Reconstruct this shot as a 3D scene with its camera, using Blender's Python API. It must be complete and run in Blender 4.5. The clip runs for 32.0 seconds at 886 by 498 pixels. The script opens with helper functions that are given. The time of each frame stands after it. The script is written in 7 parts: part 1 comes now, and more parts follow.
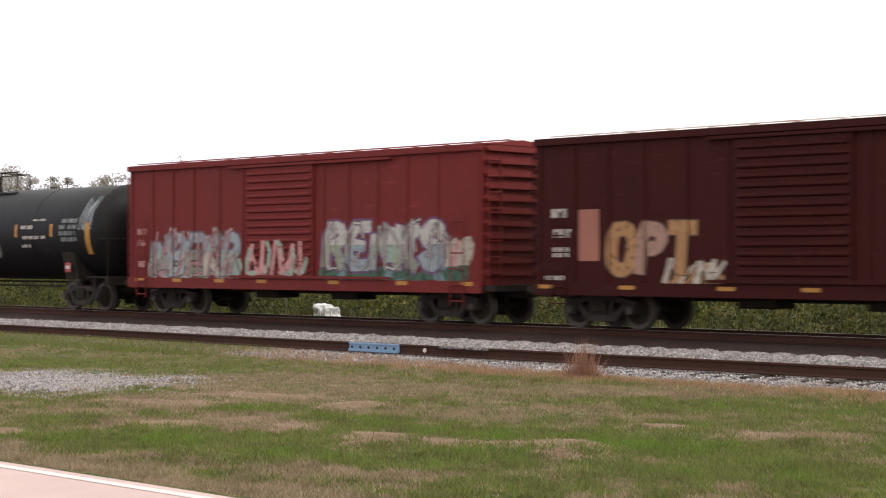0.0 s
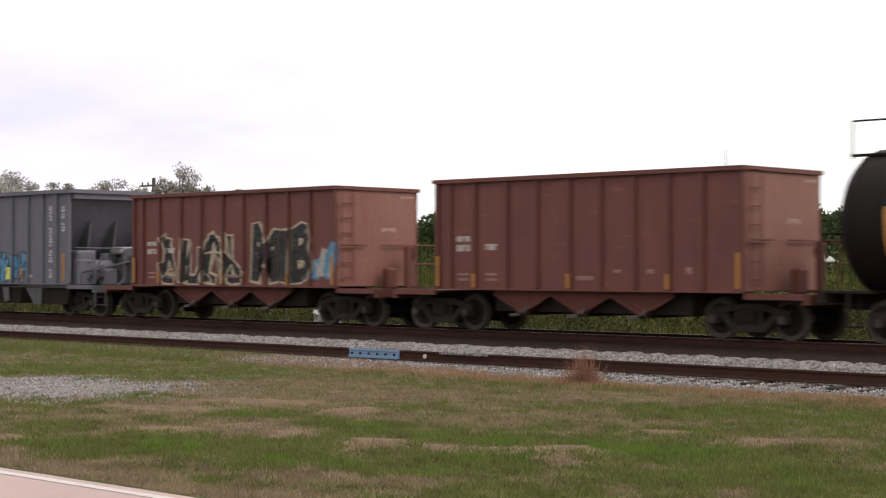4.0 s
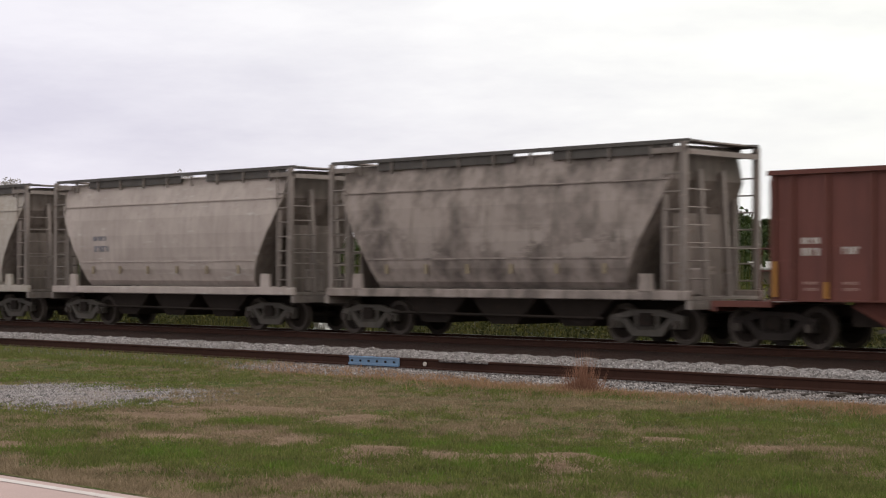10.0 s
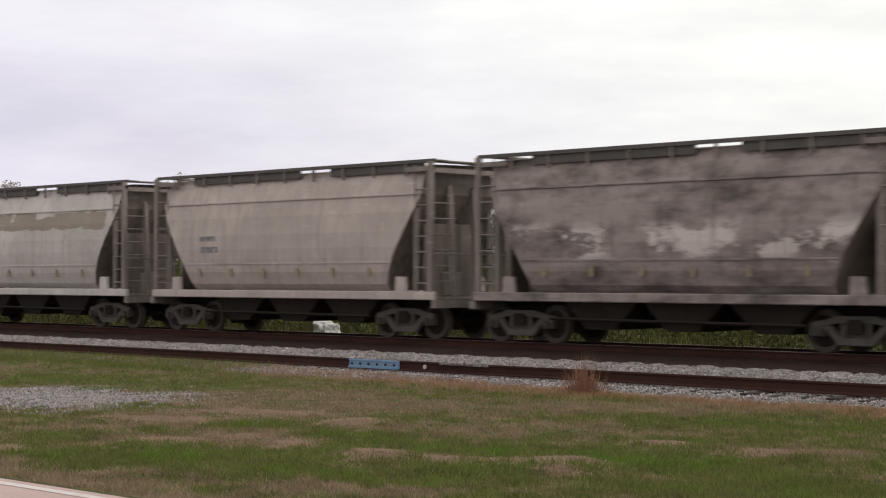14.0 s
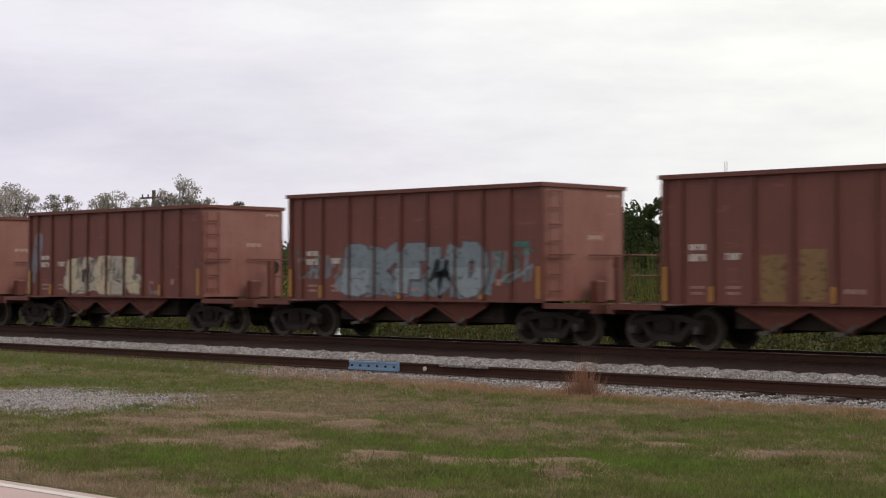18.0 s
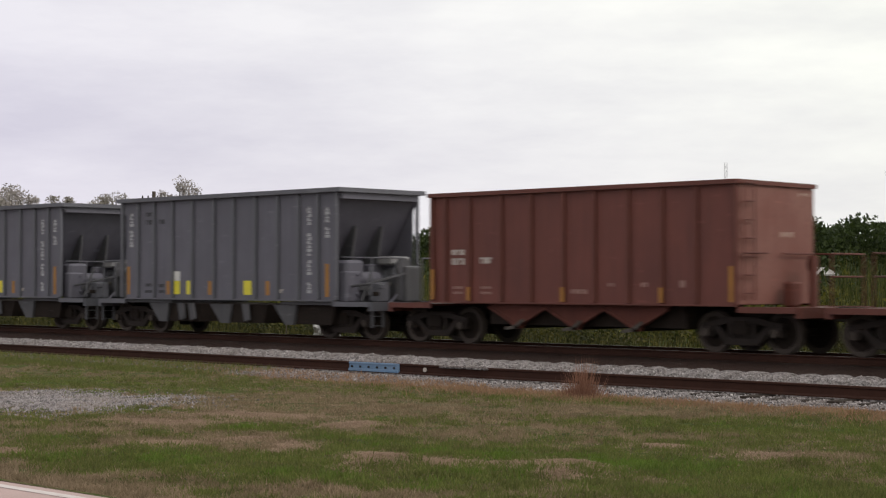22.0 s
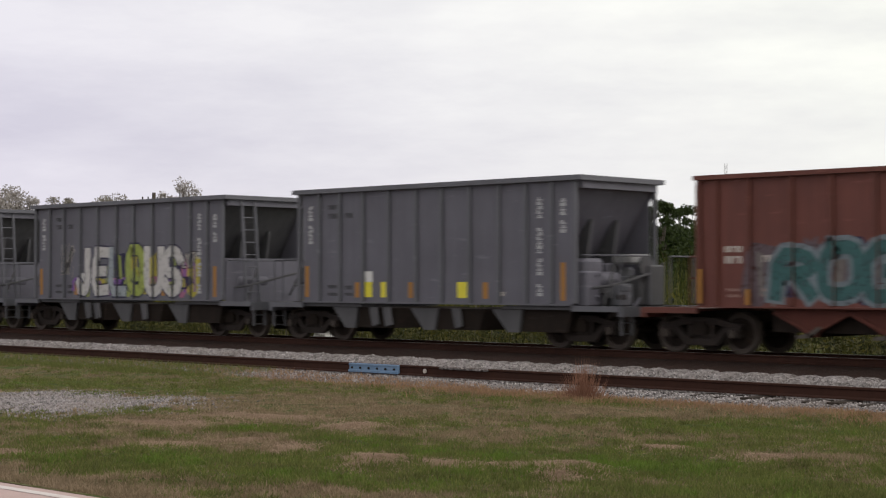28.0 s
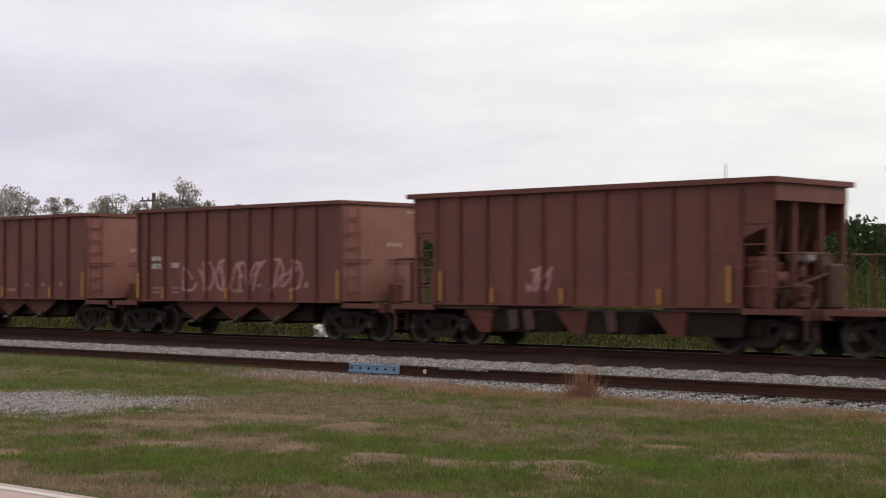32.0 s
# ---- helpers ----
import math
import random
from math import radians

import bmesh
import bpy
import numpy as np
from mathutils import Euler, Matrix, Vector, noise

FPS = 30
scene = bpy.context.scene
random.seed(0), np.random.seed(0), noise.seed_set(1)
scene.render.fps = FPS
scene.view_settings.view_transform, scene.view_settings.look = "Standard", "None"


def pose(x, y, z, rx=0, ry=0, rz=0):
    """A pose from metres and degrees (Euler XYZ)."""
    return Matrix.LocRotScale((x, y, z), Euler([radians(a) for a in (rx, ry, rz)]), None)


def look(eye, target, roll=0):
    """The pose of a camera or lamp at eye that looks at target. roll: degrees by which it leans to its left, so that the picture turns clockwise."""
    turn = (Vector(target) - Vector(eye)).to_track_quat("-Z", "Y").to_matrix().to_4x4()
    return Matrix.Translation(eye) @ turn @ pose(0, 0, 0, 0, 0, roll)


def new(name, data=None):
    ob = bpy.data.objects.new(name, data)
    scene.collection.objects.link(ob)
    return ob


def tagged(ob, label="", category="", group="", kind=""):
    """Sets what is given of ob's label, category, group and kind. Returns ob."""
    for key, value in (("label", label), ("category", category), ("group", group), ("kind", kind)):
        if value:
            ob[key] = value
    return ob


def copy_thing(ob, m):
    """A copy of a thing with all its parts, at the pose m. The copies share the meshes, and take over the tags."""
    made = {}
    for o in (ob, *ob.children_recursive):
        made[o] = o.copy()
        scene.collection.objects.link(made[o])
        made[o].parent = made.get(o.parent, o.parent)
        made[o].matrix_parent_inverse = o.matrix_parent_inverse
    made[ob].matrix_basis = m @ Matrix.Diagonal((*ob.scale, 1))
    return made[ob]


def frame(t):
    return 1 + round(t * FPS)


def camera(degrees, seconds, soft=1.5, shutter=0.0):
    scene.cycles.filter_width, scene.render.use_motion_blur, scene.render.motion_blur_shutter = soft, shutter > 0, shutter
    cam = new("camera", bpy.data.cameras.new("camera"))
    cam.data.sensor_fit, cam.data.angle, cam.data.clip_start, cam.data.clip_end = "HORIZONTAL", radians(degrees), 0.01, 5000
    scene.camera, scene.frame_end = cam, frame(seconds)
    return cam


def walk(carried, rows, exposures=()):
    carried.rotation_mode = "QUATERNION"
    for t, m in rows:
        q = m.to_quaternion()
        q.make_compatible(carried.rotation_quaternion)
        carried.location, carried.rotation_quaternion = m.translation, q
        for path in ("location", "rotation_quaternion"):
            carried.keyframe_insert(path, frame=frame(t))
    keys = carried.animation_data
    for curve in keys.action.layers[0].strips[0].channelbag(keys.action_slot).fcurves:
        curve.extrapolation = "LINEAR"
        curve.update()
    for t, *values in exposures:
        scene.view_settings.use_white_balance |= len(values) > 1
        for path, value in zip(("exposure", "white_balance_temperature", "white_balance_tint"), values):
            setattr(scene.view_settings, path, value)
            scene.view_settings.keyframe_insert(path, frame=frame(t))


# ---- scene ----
# ---------------------------------------------------------------- camera
# z = 0 is the rail head, x runs along the track, y points away from the road.
cam = camera(29.76, 32.0, soft=1.2, shutter=0.22)
EYE = Vector((0.0, 0.0, 1.6))
AIM = 43.9
TILTS = [(0, 0.412), (1, 0.458), (2, 0.507), (3, 0.563), (5, 0.673), (7, 0.768), (9, 0.839), (11, 0.905),
         (13, 0.956), (16, 1.007), (19, 1.050), (22, 1.078), (26, 1.104), (29, 1.126), (32, 1.131)]


def aim(tilt):
    a, e = radians(AIM), radians(tilt)
    return EYE + 100 * Vector((-math.sin(a) * math.cos(e), math.cos(a) * math.cos(e), math.sin(e)))


walk(cam, [(t, look(EYE, aim(tilt))) for t, tilt in TILTS],
     exposures=[(0, 0.68, 6500, 14), (1, 0.56, 6500, 14), (2, 0.45, 6500, 14), (4, 0.22, 6500, 14), (7, -0.08, 6500, 14), (10, -0.08, 6500, 14), (14, -0.11, 6500, 14), (18, -0.16, 6500, 14), (22, -0.19, 6500, 14), (32, -0.20, 6500, 14)])

# ---------------------------------------------------------------- sky and sun
SUN_UP, SUN_TURN = radians(45), radians(72)
world = bpy.data.worlds.new("overcast")
scene.world = world
world.use_nodes = True
wn, wl = world.node_tree.nodes, world.node_tree.links
wn.clear()
w_out, w_bg = wn.new("ShaderNodeOutputWorld"), wn.new("ShaderNodeBackground")
w_sky = wn.new("ShaderNodeTexSky")
w_sky.sky_type, w_sky.sun_disc, w_sky.sun_elevation, w_sky.sun_rotation = "NISHITA", False, SUN_UP, SUN_TURN
w_co, w_map = wn.new("ShaderNodeTexCoord"), wn.new("ShaderNodeMapping")
w_map.inputs["Scale"].default_value = (1.5, 1.5, 6.5)
w_map.inputs["Rotation"].default_value = (0.05, 0.0, 0.4)
w_n = wn.new("ShaderNodeTexNoise")
w_n.inputs["Scale"].default_value, w_n.inputs["Detail"].default_value, w_n.inputs["Roughness"].default_value = 2.6, 7, 0.6
w_ramp = wn.new("ShaderNodeValToRGB")
w_ramp.color_ramp.elements[0].position, w_ramp.color_ramp.elements[1].position = 0.36, 0.66
w_ramp.color_ramp.elements[0].color = (7.45, 7.40, 7.95, 1)
w_ramp.color_ramp.elements[1].color = (9.2, 9.2, 9.35, 1)
w_mix = wn.new("ShaderNodeMixRGB")
w_mix.inputs[0].default_value = 0.94
wl.new(w_co.outputs["Generated"], w_map.inputs["Vector"])
wl.new(w_map.outputs["Vector"], w_n.inputs["Vector"])
wl.new(w_n.outputs[0], w_ramp.inputs[0])
wl.new(w_sky.outputs[0], w_mix.inputs[1])
wl.new(w_ramp.outputs[0], w_mix.inputs[2])
# the cloud is brighter towards the hidden sun
w_dot, w_range = wn.new("ShaderNodeVectorMath"), wn.new("ShaderNodeMapRange")
w_dot.operation = "DOT_PRODUCT"
w_dot.inputs[1].default_value = (math.sin(SUN_TURN) * math.cos(SUN_UP), math.cos(SUN_TURN) * math.cos(SUN_UP), math.sin(SUN_UP))
for q, v in zip(("From Min", "From Max", "To Min", "To Max"), (-0.48, 0.04, 0.0, 1.0)):
    w_range.inputs[q].default_value = v
w_glow = wn.new("ShaderNodeMixRGB")
w_glow.blend_type, w_glow.inputs[0].default_value = "MULTIPLY", 1.0
wl.new(w_co.outputs["Generated"], w_dot.inputs[0])
wl.new(w_dot.outputs["Value"], w_range.inputs["Value"])
wl.new(w_mix.outputs[0], w_glow.inputs[1])
w_tone = wn.new("ShaderNodeMixRGB")
w_tone.inputs[1].default_value, w_tone.inputs[2].default_value = (0.888, 0.864, 0.965, 1), (1.28, 1.325, 1.14, 1)
wl.new(w_range.outputs[0], w_tone.inputs[0])
wl.new(w_tone.outputs[0], w_glow.inputs[2])
wl.new(w_glow.outputs[0], w_bg.inputs["Color"])
w_bg.inputs["Strength"].default_value = 0.109
wl.new(w_bg.outputs[0], w_out.inputs[0])

sun = new("sun", bpy.data.lights.new("sun", "SUN"))
sun.data.energy, sun.data.angle, sun.data.color = 1.25, radians(25), (1.0, 0.97, 0.93)
sun.matrix_world = look((0, 60, 80), Vector((0, 60, 80)) - Vector((math.sin(SUN_TURN) * math.cos(SUN_UP), math.cos(SUN_TURN) * math.cos(SUN_UP), math.sin(SUN_UP))))


# ---------------------------------------------------------------- materials
def shade(name, rough=0.8, metal=0.0):
    m = bpy.data.materials.new(name)
    m.use_nodes = True
    n, l = m.node_tree.nodes, m.node_tree.links
    b = n["Principled BSDF"]
    b.inputs["Roughness"].default_value, b.inputs["Metallic"].default_value = rough, metal
    b.inputs["Specular IOR Level"].default_value = 0.5 * max(0.0, min(1.0, 1.25 - rough))
    return m, n, l, b


def rgb(c):
    return (*c, 1.0)


def mixer(n, l, fac, a, b, kind="MIX"):
    x = n.new("ShaderNodeMixRGB")
    x.blend_type = kind
    for i, v in ((0, fac), (1, a), (2, b)):
        if isinstance(v, (int, float)):
            x.inputs[i].default_value = v
        elif isinstance(v, tuple):
            x.inputs[i].default_value = rgb(v)
        else:
            l.new(v, x.inputs[i])
    return x.outputs[0]


def spread(n, l, scale, detail=4.0, lo=0.35, hi=0.65, vec=None, rough=0.55):
    t = n.new("ShaderNodeTexNoise")
    t.inputs["Scale"].default_value, t.inputs["Detail"].default_value, t.inputs["Roughness"].default_value = scale, detail, rough
    if vec is not None:
        l.new(vec, t.inputs["Vector"])
    r = n.new("ShaderNodeMapRange")
    r.inputs["From Min"].default_value, r.inputs["From Max"].default_value = lo, hi
    l.new(t.outputs[0], r.inputs["Value"])
    return r.outputs[0]


def place(n, l, scale=(1, 1, 1), shuffle=True, own=True):
    co, mp = n.new("ShaderNodeTexCoord"), n.new("ShaderNodeMapping")
    mp.inputs["Scale"].default_value = scale
    src = co.outputs["Object"]
    if shuffle:
        info, add = n.new("ShaderNodeObjectInfo"), n.new("ShaderNodeVectorMath")
        mul = n.new("ShaderNodeMath")
        mul.operation = "MULTIPLY"
        mul.inputs[1].default_value = 37.0
        l.new(info.outputs["Random"], mul.inputs[0])
        l.new(src, add.inputs[0])
        l.new(mul.outputs[0], add.inputs[1])
        src = add.outputs[0]
    l.new(src, mp.inputs["Vector"])
    return mp.outputs[0]


def relief(n, l, b, height, strength=0.3, distance=0.02):
    bump = n.new("ShaderNodeBump")
    bump.inputs["Strength"].default_value, bump.inputs["Distance"].default_value = strength, distance
    l.new(height, bump.inputs["Height"])
    l.new(bump.outputs[0], b.inputs["Normal"])


def steel_paint(name, col, stain, rust=(0.11, 0.045, 0.025), rough=0.6, stained=0.5, rusted=0.25, streaked=0.5, gloss=None):
    """Weathered paint on steel: broad fading, streaks that run down, small rust spots."""
    m, n, l, b = shade(name, rough)
    if gloss is not None:
        b.inputs["Specular IOR Level"].default_value = gloss
    v = place(n, l)
    tall = place(n, l, (5.0, 5.0, 0.35))
    broad = spread(n, l, 0.7, 3, 0.3, 0.7, v)
    runs = spread(n, l, 1.4, 4, 0.45, 0.75, tall)
    spots = spread(n, l, 9.0, 6, 0.58, 0.72, v)
    fine = spread(n, l, 45.0, 3, 0.2, 0.8, v)
    def part_of(k, x):
        mm = n.new("ShaderNodeMath")
        mm.operation = "MULTIPLY"
        mm.inputs[1].default_value = k
        l.new(x, mm.inputs[0])
        return mm.outputs[0]
    c = mixer(n, l, part_of(stained, broad), col, stain)
    c = mixer(n, l, part_of(streaked, runs), c, stain)
    c = mixer(n, l, part_of(rusted, spots), c, rust)
    c = mixer(n, l, part_of(0.12, fine), c, tuple(x * 0.6 for x in col))
    # pale scuffs that run along the side
    scuff = spread(n, l, 2.6, 6, 0.62, 0.70, place(n, l, (0.5, 0.5, 2.6)), 0.6)
    c = mixer(n, l, part_of(0.3, scuff), c, tuple(min(0.7, x * 1.7 + 0.02) for x in col))
    l.new(c, b.inputs["Base Color"])
    relief(n, l, b, spots, 0.15, 0.01)
    return m


def plain_paint(name, col, rough=0.6, worn=0.35, under=None):
    m, n, l, b = shade(name, rough)
    v = place(n, l)
    a = spread(n, l, 6.0, 5, 0.45, 0.75, v)
    mm = n.new("ShaderNodeMath")
    mm.operation = "MULTIPLY"
    mm.inputs[1].default_value = worn
    l.new(a, mm.inputs[0])
    c = mixer(n, l, mm.outputs[0], col, under or tuple(x * 0.45 for x in col))
    l.new(c, b.inputs["Base Color"])
    return m


RUST = steel_paint("rust_red_paint", (0.166, 0.054, 0.043), (0.096, 0.034, 0.029), stained=0.6, streaked=0.6)
RUST_RIB = steel_paint("rust_red_post", (0.142, 0.045, 0.034), (0.092, 0.032, 0.026))
RUST_LIGHT = steel_paint("pinkish_rust_paint", (0.30, 0.112, 0.08), (0.21, 0.075, 0.055), stained=0.6)
# also deepens the shade inside the open ends of the rust-red hoppers
RUST_DARK = steel_paint("brown_rust_paint", (0.085, 0.036, 0.028), (0.05, 0.026, 0.022), stained=0.5)
GREY = steel_paint("grey_paint", (0.143, 0.136, 0.168), (0.102, 0.096, 0.117), rusted=0.08, stained=0.7, streaked=0.6)
GREY_RIB = steel_paint("grey_post_paint", (0.138, 0.135, 0.158), (0.097, 0.094, 0.107), rusted=0.08)
# grey for end gear, and for slopes and chutes painted as if in shade
GREY_DARK = steel_paint("dark_grey_paint", (0.10, 0.096, 0.105), (0.05, 0.048, 0.052), rusted=0.1)
CEMENT = steel_paint("cement_dust_grey", (0.53, 0.440, 0.415), (0.32, 0.255, 0.235), rusted=0.25, stained=0.7, streaked=0.7)
CEMENT_DARK = steel_paint("sooty_cement_grey", (0.36, 0.31, 0.29), (0.11, 0.095, 0.088), rusted=0.2, stained=0.95, streaked=0.5)
CEMENT_PALE = steel_paint("pale_cement_grey", (0.62, 0.55, 0.535), (0.36, 0.315, 0.295), rusted=0.35, stained=0.7, streaked=0.7)
CEMENT_RUST = steel_paint("rusty_cement_grey", (0.52, 0.46, 0.435), (0.32, 0.255, 0.205), rust=(0.22, 0.10, 0.05), rusted=0.5, stained=0.7, streaked=0.8)
CAGE = steel_paint("dusty_steel_grey", (0.27, 0.222, 0.205), (0.10, 0.080, 0.073), rusted=0.6)
def rusted_yellow(name):
    """Buff paint eaten by rust: ragged patches, long runs, a brown band under the top chord."""
    m, n, l, b = shade(name, 0.8)
    v = place(n, l)
    c = mixer(n, l, spread(n, l, 0.9, 4, 0.35, 0.65, v), (0.50, 0.335, 0.195), (0.38, 0.21, 0.105))
    runs = spread(n, l, 1.2, 6, 0.46, 0.60, place(n, l, (3.4, 3.4, 0.5)), 0.65)
    c = mixer(n, l, runs, c, (0.20, 0.082, 0.036))
    eaten = spread(n, l, 1.5, 8, 0.51, 0.60, place(n, l, (1.5, 1.5, 0.9)), 0.72)
    c = mixer(n, l, eaten, c, (0.085, 0.034, 0.02))
    chips = spread(n, l, 2.3, 7, 0.64, 0.67, place(n, l, (1.0, 1.0, 1.6)), 0.65)
    c = mixer(n, l, chips, c, (0.46, 0.41, 0.36))
    sep, up = n.new("ShaderNodeSeparateXYZ"), n.new("ShaderNodeMapRange")
    l.new(place(n, l, shuffle=False), sep.inputs[0])
    up.inputs["From Min"].default_value, up.inputs["From Max"].default_value = 2.95, 3.6
    up.inputs["To Max"].default_value = 0.75
    l.new(sep.outputs["Z"], up.inputs["Value"])
    c = mixer(n, l, up.outputs[0], c, (0.17, 0.07, 0.034))
    l.new(c, b.inputs["Base Color"])
    relief(n, l, b, eaten, 0.2, 0.01)
    return m


YELLOW_OLD = rusted_yellow("rusted_yellow_paint")
YELLOW_POST = steel_paint("rust_brown_post", (0.095, 0.04, 0.024), (0.24, 0.13, 0.062), rusted=0.8, stained=0.5, streaked=0.9)
BEIGE_END = steel_paint("rust_washed_beige", (0.36, 0.265, 0.205), (0.25, 0.13, 0.075), rust=(0.15, 0.055, 0.025), rusted=0.6, stained=0.9, streaked=0.9)
BEIGE = steel_paint("beige_paint", (0.305, 0.252, 0.222), (0.225, 0.172, 0.142), rust=(0.24, 0.10, 0.05), rusted=0.3, streaked=0.6)
TANK_BLACK = steel_paint("tank_black_paint", (0.0088, 0.0084, 0.0096), (0.015, 0.0135, 0.014), rough=0.5, rust=(0.03, 0.017, 0.013), rusted=0.3, gloss=0.12)
TANK_RUSTY = steel_paint("rusty_black_paint", (0.0090, 0.0080, 0.0085), (0.022, 0.0115, 0.010), rough=0.6, rust=(0.040, 0.016, 0.012), rusted=0.5, gloss=0.10)
TANK_GREY = steel_paint("dusty_black_paint", (0.011, 0.010, 0.011), (0.026, 0.022, 0.022), rough=0.5, rust=(0.05, 0.03, 0.02), rusted=0.4, streaked=0.8, gloss=0.09)
BOX_RED = steel_paint("boxcar_red_paint", (0.145, 0.020, 0.019), (0.11, 0.018, 0.017), rusted=0.12, gloss=0.12)
BOX_BROWN = steel_paint("boxcar_brown_paint", (0.040, 0.0070, 0.0062), (0.028, 0.0065, 0.006), rusted=0.12, gloss=0.08)
ROOF_WORN = steel_paint("worn_roof_zinc", (0.45, 0.42, 0.41), (0.20, 0.08, 0.06), rusted=0.6, stained=0.9)
GEAR = steel_paint("grimy_running_gear", (0.028, 0.020, 0.017), (0.011, 0.008, 0.007), rough=0.9, rust=(0.05, 0.028, 0.02), rusted=0.5)
WHEEL = steel_paint("wheel_steel", (0.080, 0.062, 0.055), (0.036, 0.028, 0.025), rough=0.75, rust=(0.07, 0.042, 0.032), rusted=0.5)
FRAME_PALE = steel_paint("dusty_side_frame", (0.11, 0.094, 0.085), (0.04, 0.034, 0.03), rough=0.8, rusted=0.4)
def flaked_paint(name, ground=(0.31, 0.25, 0.24), soot=(0.085, 0.068, 0.064), bare=(0.58, 0.50, 0.48), seed=0.0):
    """Sooty cement dust: cloudy dark bands, and pale bare flakes in a band half way up."""
    m, n, l, b = shade(name, 0.75)
    v, wide = place(n, l, shuffle=False), place(n, l, (0.55 + seed, 1.0, 1.3 - seed), shuffle=False)
    cloud = spread(n, l, 1.1, 6, 0.42, 0.66, wide, 0.65)
    c = mixer(n, l, cloud, ground, soot)
    sep, up = n.new("ShaderNodeSeparateXYZ"), n.new("ShaderNodeMapRange")
    l.new(v, sep.inputs[0])
    wob, low = n.new("ShaderNodeMath"), n.new("ShaderNodeMath")
    wob.operation, wob.inputs[1].default_value = "ADD", -2.38
    l.new(sep.outputs["Z"], wob.inputs[0])
    low.operation = "ABSOLUTE"
    l.new(wob.outputs[0], low.inputs[0])
    for q, x in zip(("From Min", "From Max", "To Min", "To Max"), (0.25, 0.55, 1.0, 0.0)):
        up.inputs[q].default_value = x
    l.new(low.outputs[0], up.inputs["Value"])
    flakes = spread(n, l, 0.85, 7, 0.50, 0.56, place(n, l, (0.8, 1.0, 1.6), shuffle=False), 0.7)
    both = n.new("ShaderNodeMath")
    both.operation = "MULTIPLY"
    l.new(up.outputs[0], both.inputs[0])
    l.new(flakes, both.inputs[1])
    c = mixer(n, l, both.outputs[0], c, bare)
    runs = spread(n, l, 1.4, 4, 0.55, 0.8, place(n, l, (6.0, 6.0, 0.35)))
    c = mixer(n, l, runs, c, (0.12, 0.10, 0.09))
    l.new(c, b.inputs["Base Color"])
    return m


CEMENT_FLAKED = flaked_paint("flaking_sooty_cement")
CEMENT_CLOUDY = flaked_paint("cloudy_sooty_cement", (0.34, 0.275, 0.255), (0.12, 0.095, 0.088), (0.36, 0.295, 0.275), 0.5)
DIM_AMBER = plain_paint("dusty_amber_reflector", (0.30, 0.235, 0.16), 0.8)
WALK_DARK = steel_paint("dark_walkway_steel", (0.11, 0.096, 0.09), (0.05, 0.043, 0.04), rusted=0.4)
REFLECT = plain_paint("amber_reflector", (0.37, 0.165, 0.03), 0.5)
LEMON = plain_paint("lemon_placard", (0.72, 0.62, 0.05), 0.5, 0.15)
WHITE = plain_paint("white_stencil", (0.50, 0.44, 0.41), 0.6, 0.6)
END_MARK = plain_paint("dusty_end_stencil", (0.40, 0.28, 0.235), 0.7, 0.5)
FADED = plain_paint("faded_stencil", (0.33, 0.20, 0.175), 0.7, 0.6)
PALE_MARK = plain_paint("pale_grey_stencil", (0.40, 0.39, 0.41), 0.6, 0.6)
DARKMARK = plain_paint("dark_stencil", (0.045, 0.045, 0.05), 0.6, 0.4)
SIGN_WHITE = plain_paint("white_placard", (0.66, 0.64, 0.64), 0.5, 0.2)
SIGN_RED = plain_paint("placard_red", (0.30, 0.04, 0.045), 0.5, 0.2)
RAIL = steel_paint("rusty_rail", (0.052, 0.022, 0.016), (0.025, 0.0115, 0.009), rough=0.9, rust=(0.075, 0.031, 0.019), rusted=0.4)
RAIL_HEAD = steel_paint("worn_rail_head", (0.22, 0.20, 0.19), (0.15, 0.13, 0.12), rough=0.35)
BLUE_STEEL = steel_paint("blue_painted_steel", (0.13, 0.22, 0.36), (0.20, 0.27, 0.38), rough=0.7, rusted=0.2)


def spray(name, col):
    """Spray paint: thin and patchy, worn through to the steel below."""
    m, n, l, b = shade("spray_" + name, 0.6)
    v = place(n, l)
    blotch = spread(n, l, 4.0, 5, 0.35, 0.75, v)
    half = n.new("ShaderNodeMath")
    half.operation, half.inputs[1].default_value = "MULTIPLY", 0.35
    l.new(blotch, half.inputs[0])
    l.new(mixer(n, l, half.outputs[0], col, tuple(x * 0.5 for x in col)), b.inputs["Base Color"])
    worn_off = spread(n, l, 7.0, 7, 0.52, 0.70, v, 0.7)
    thin, clear, both = n.new("ShaderNodeMath"), n.new("ShaderNodeBsdfTransparent"), n.new("ShaderNodeMixShader")
    thin.operation, thin.inputs[1].default_value, thin.inputs[2].default_value = "MULTIPLY_ADD", 0.55, 0.10
    l.new(worn_off, thin.inputs[0])
    l.new(thin.outputs[0], both.inputs[0])
    l.new(b.outputs[0], both.inputs[1])
    l.new(clear.outputs[0], both.inputs[2])
    l.new(both.outputs[0], n["Material Output"].inputs["Surface"])
    return m


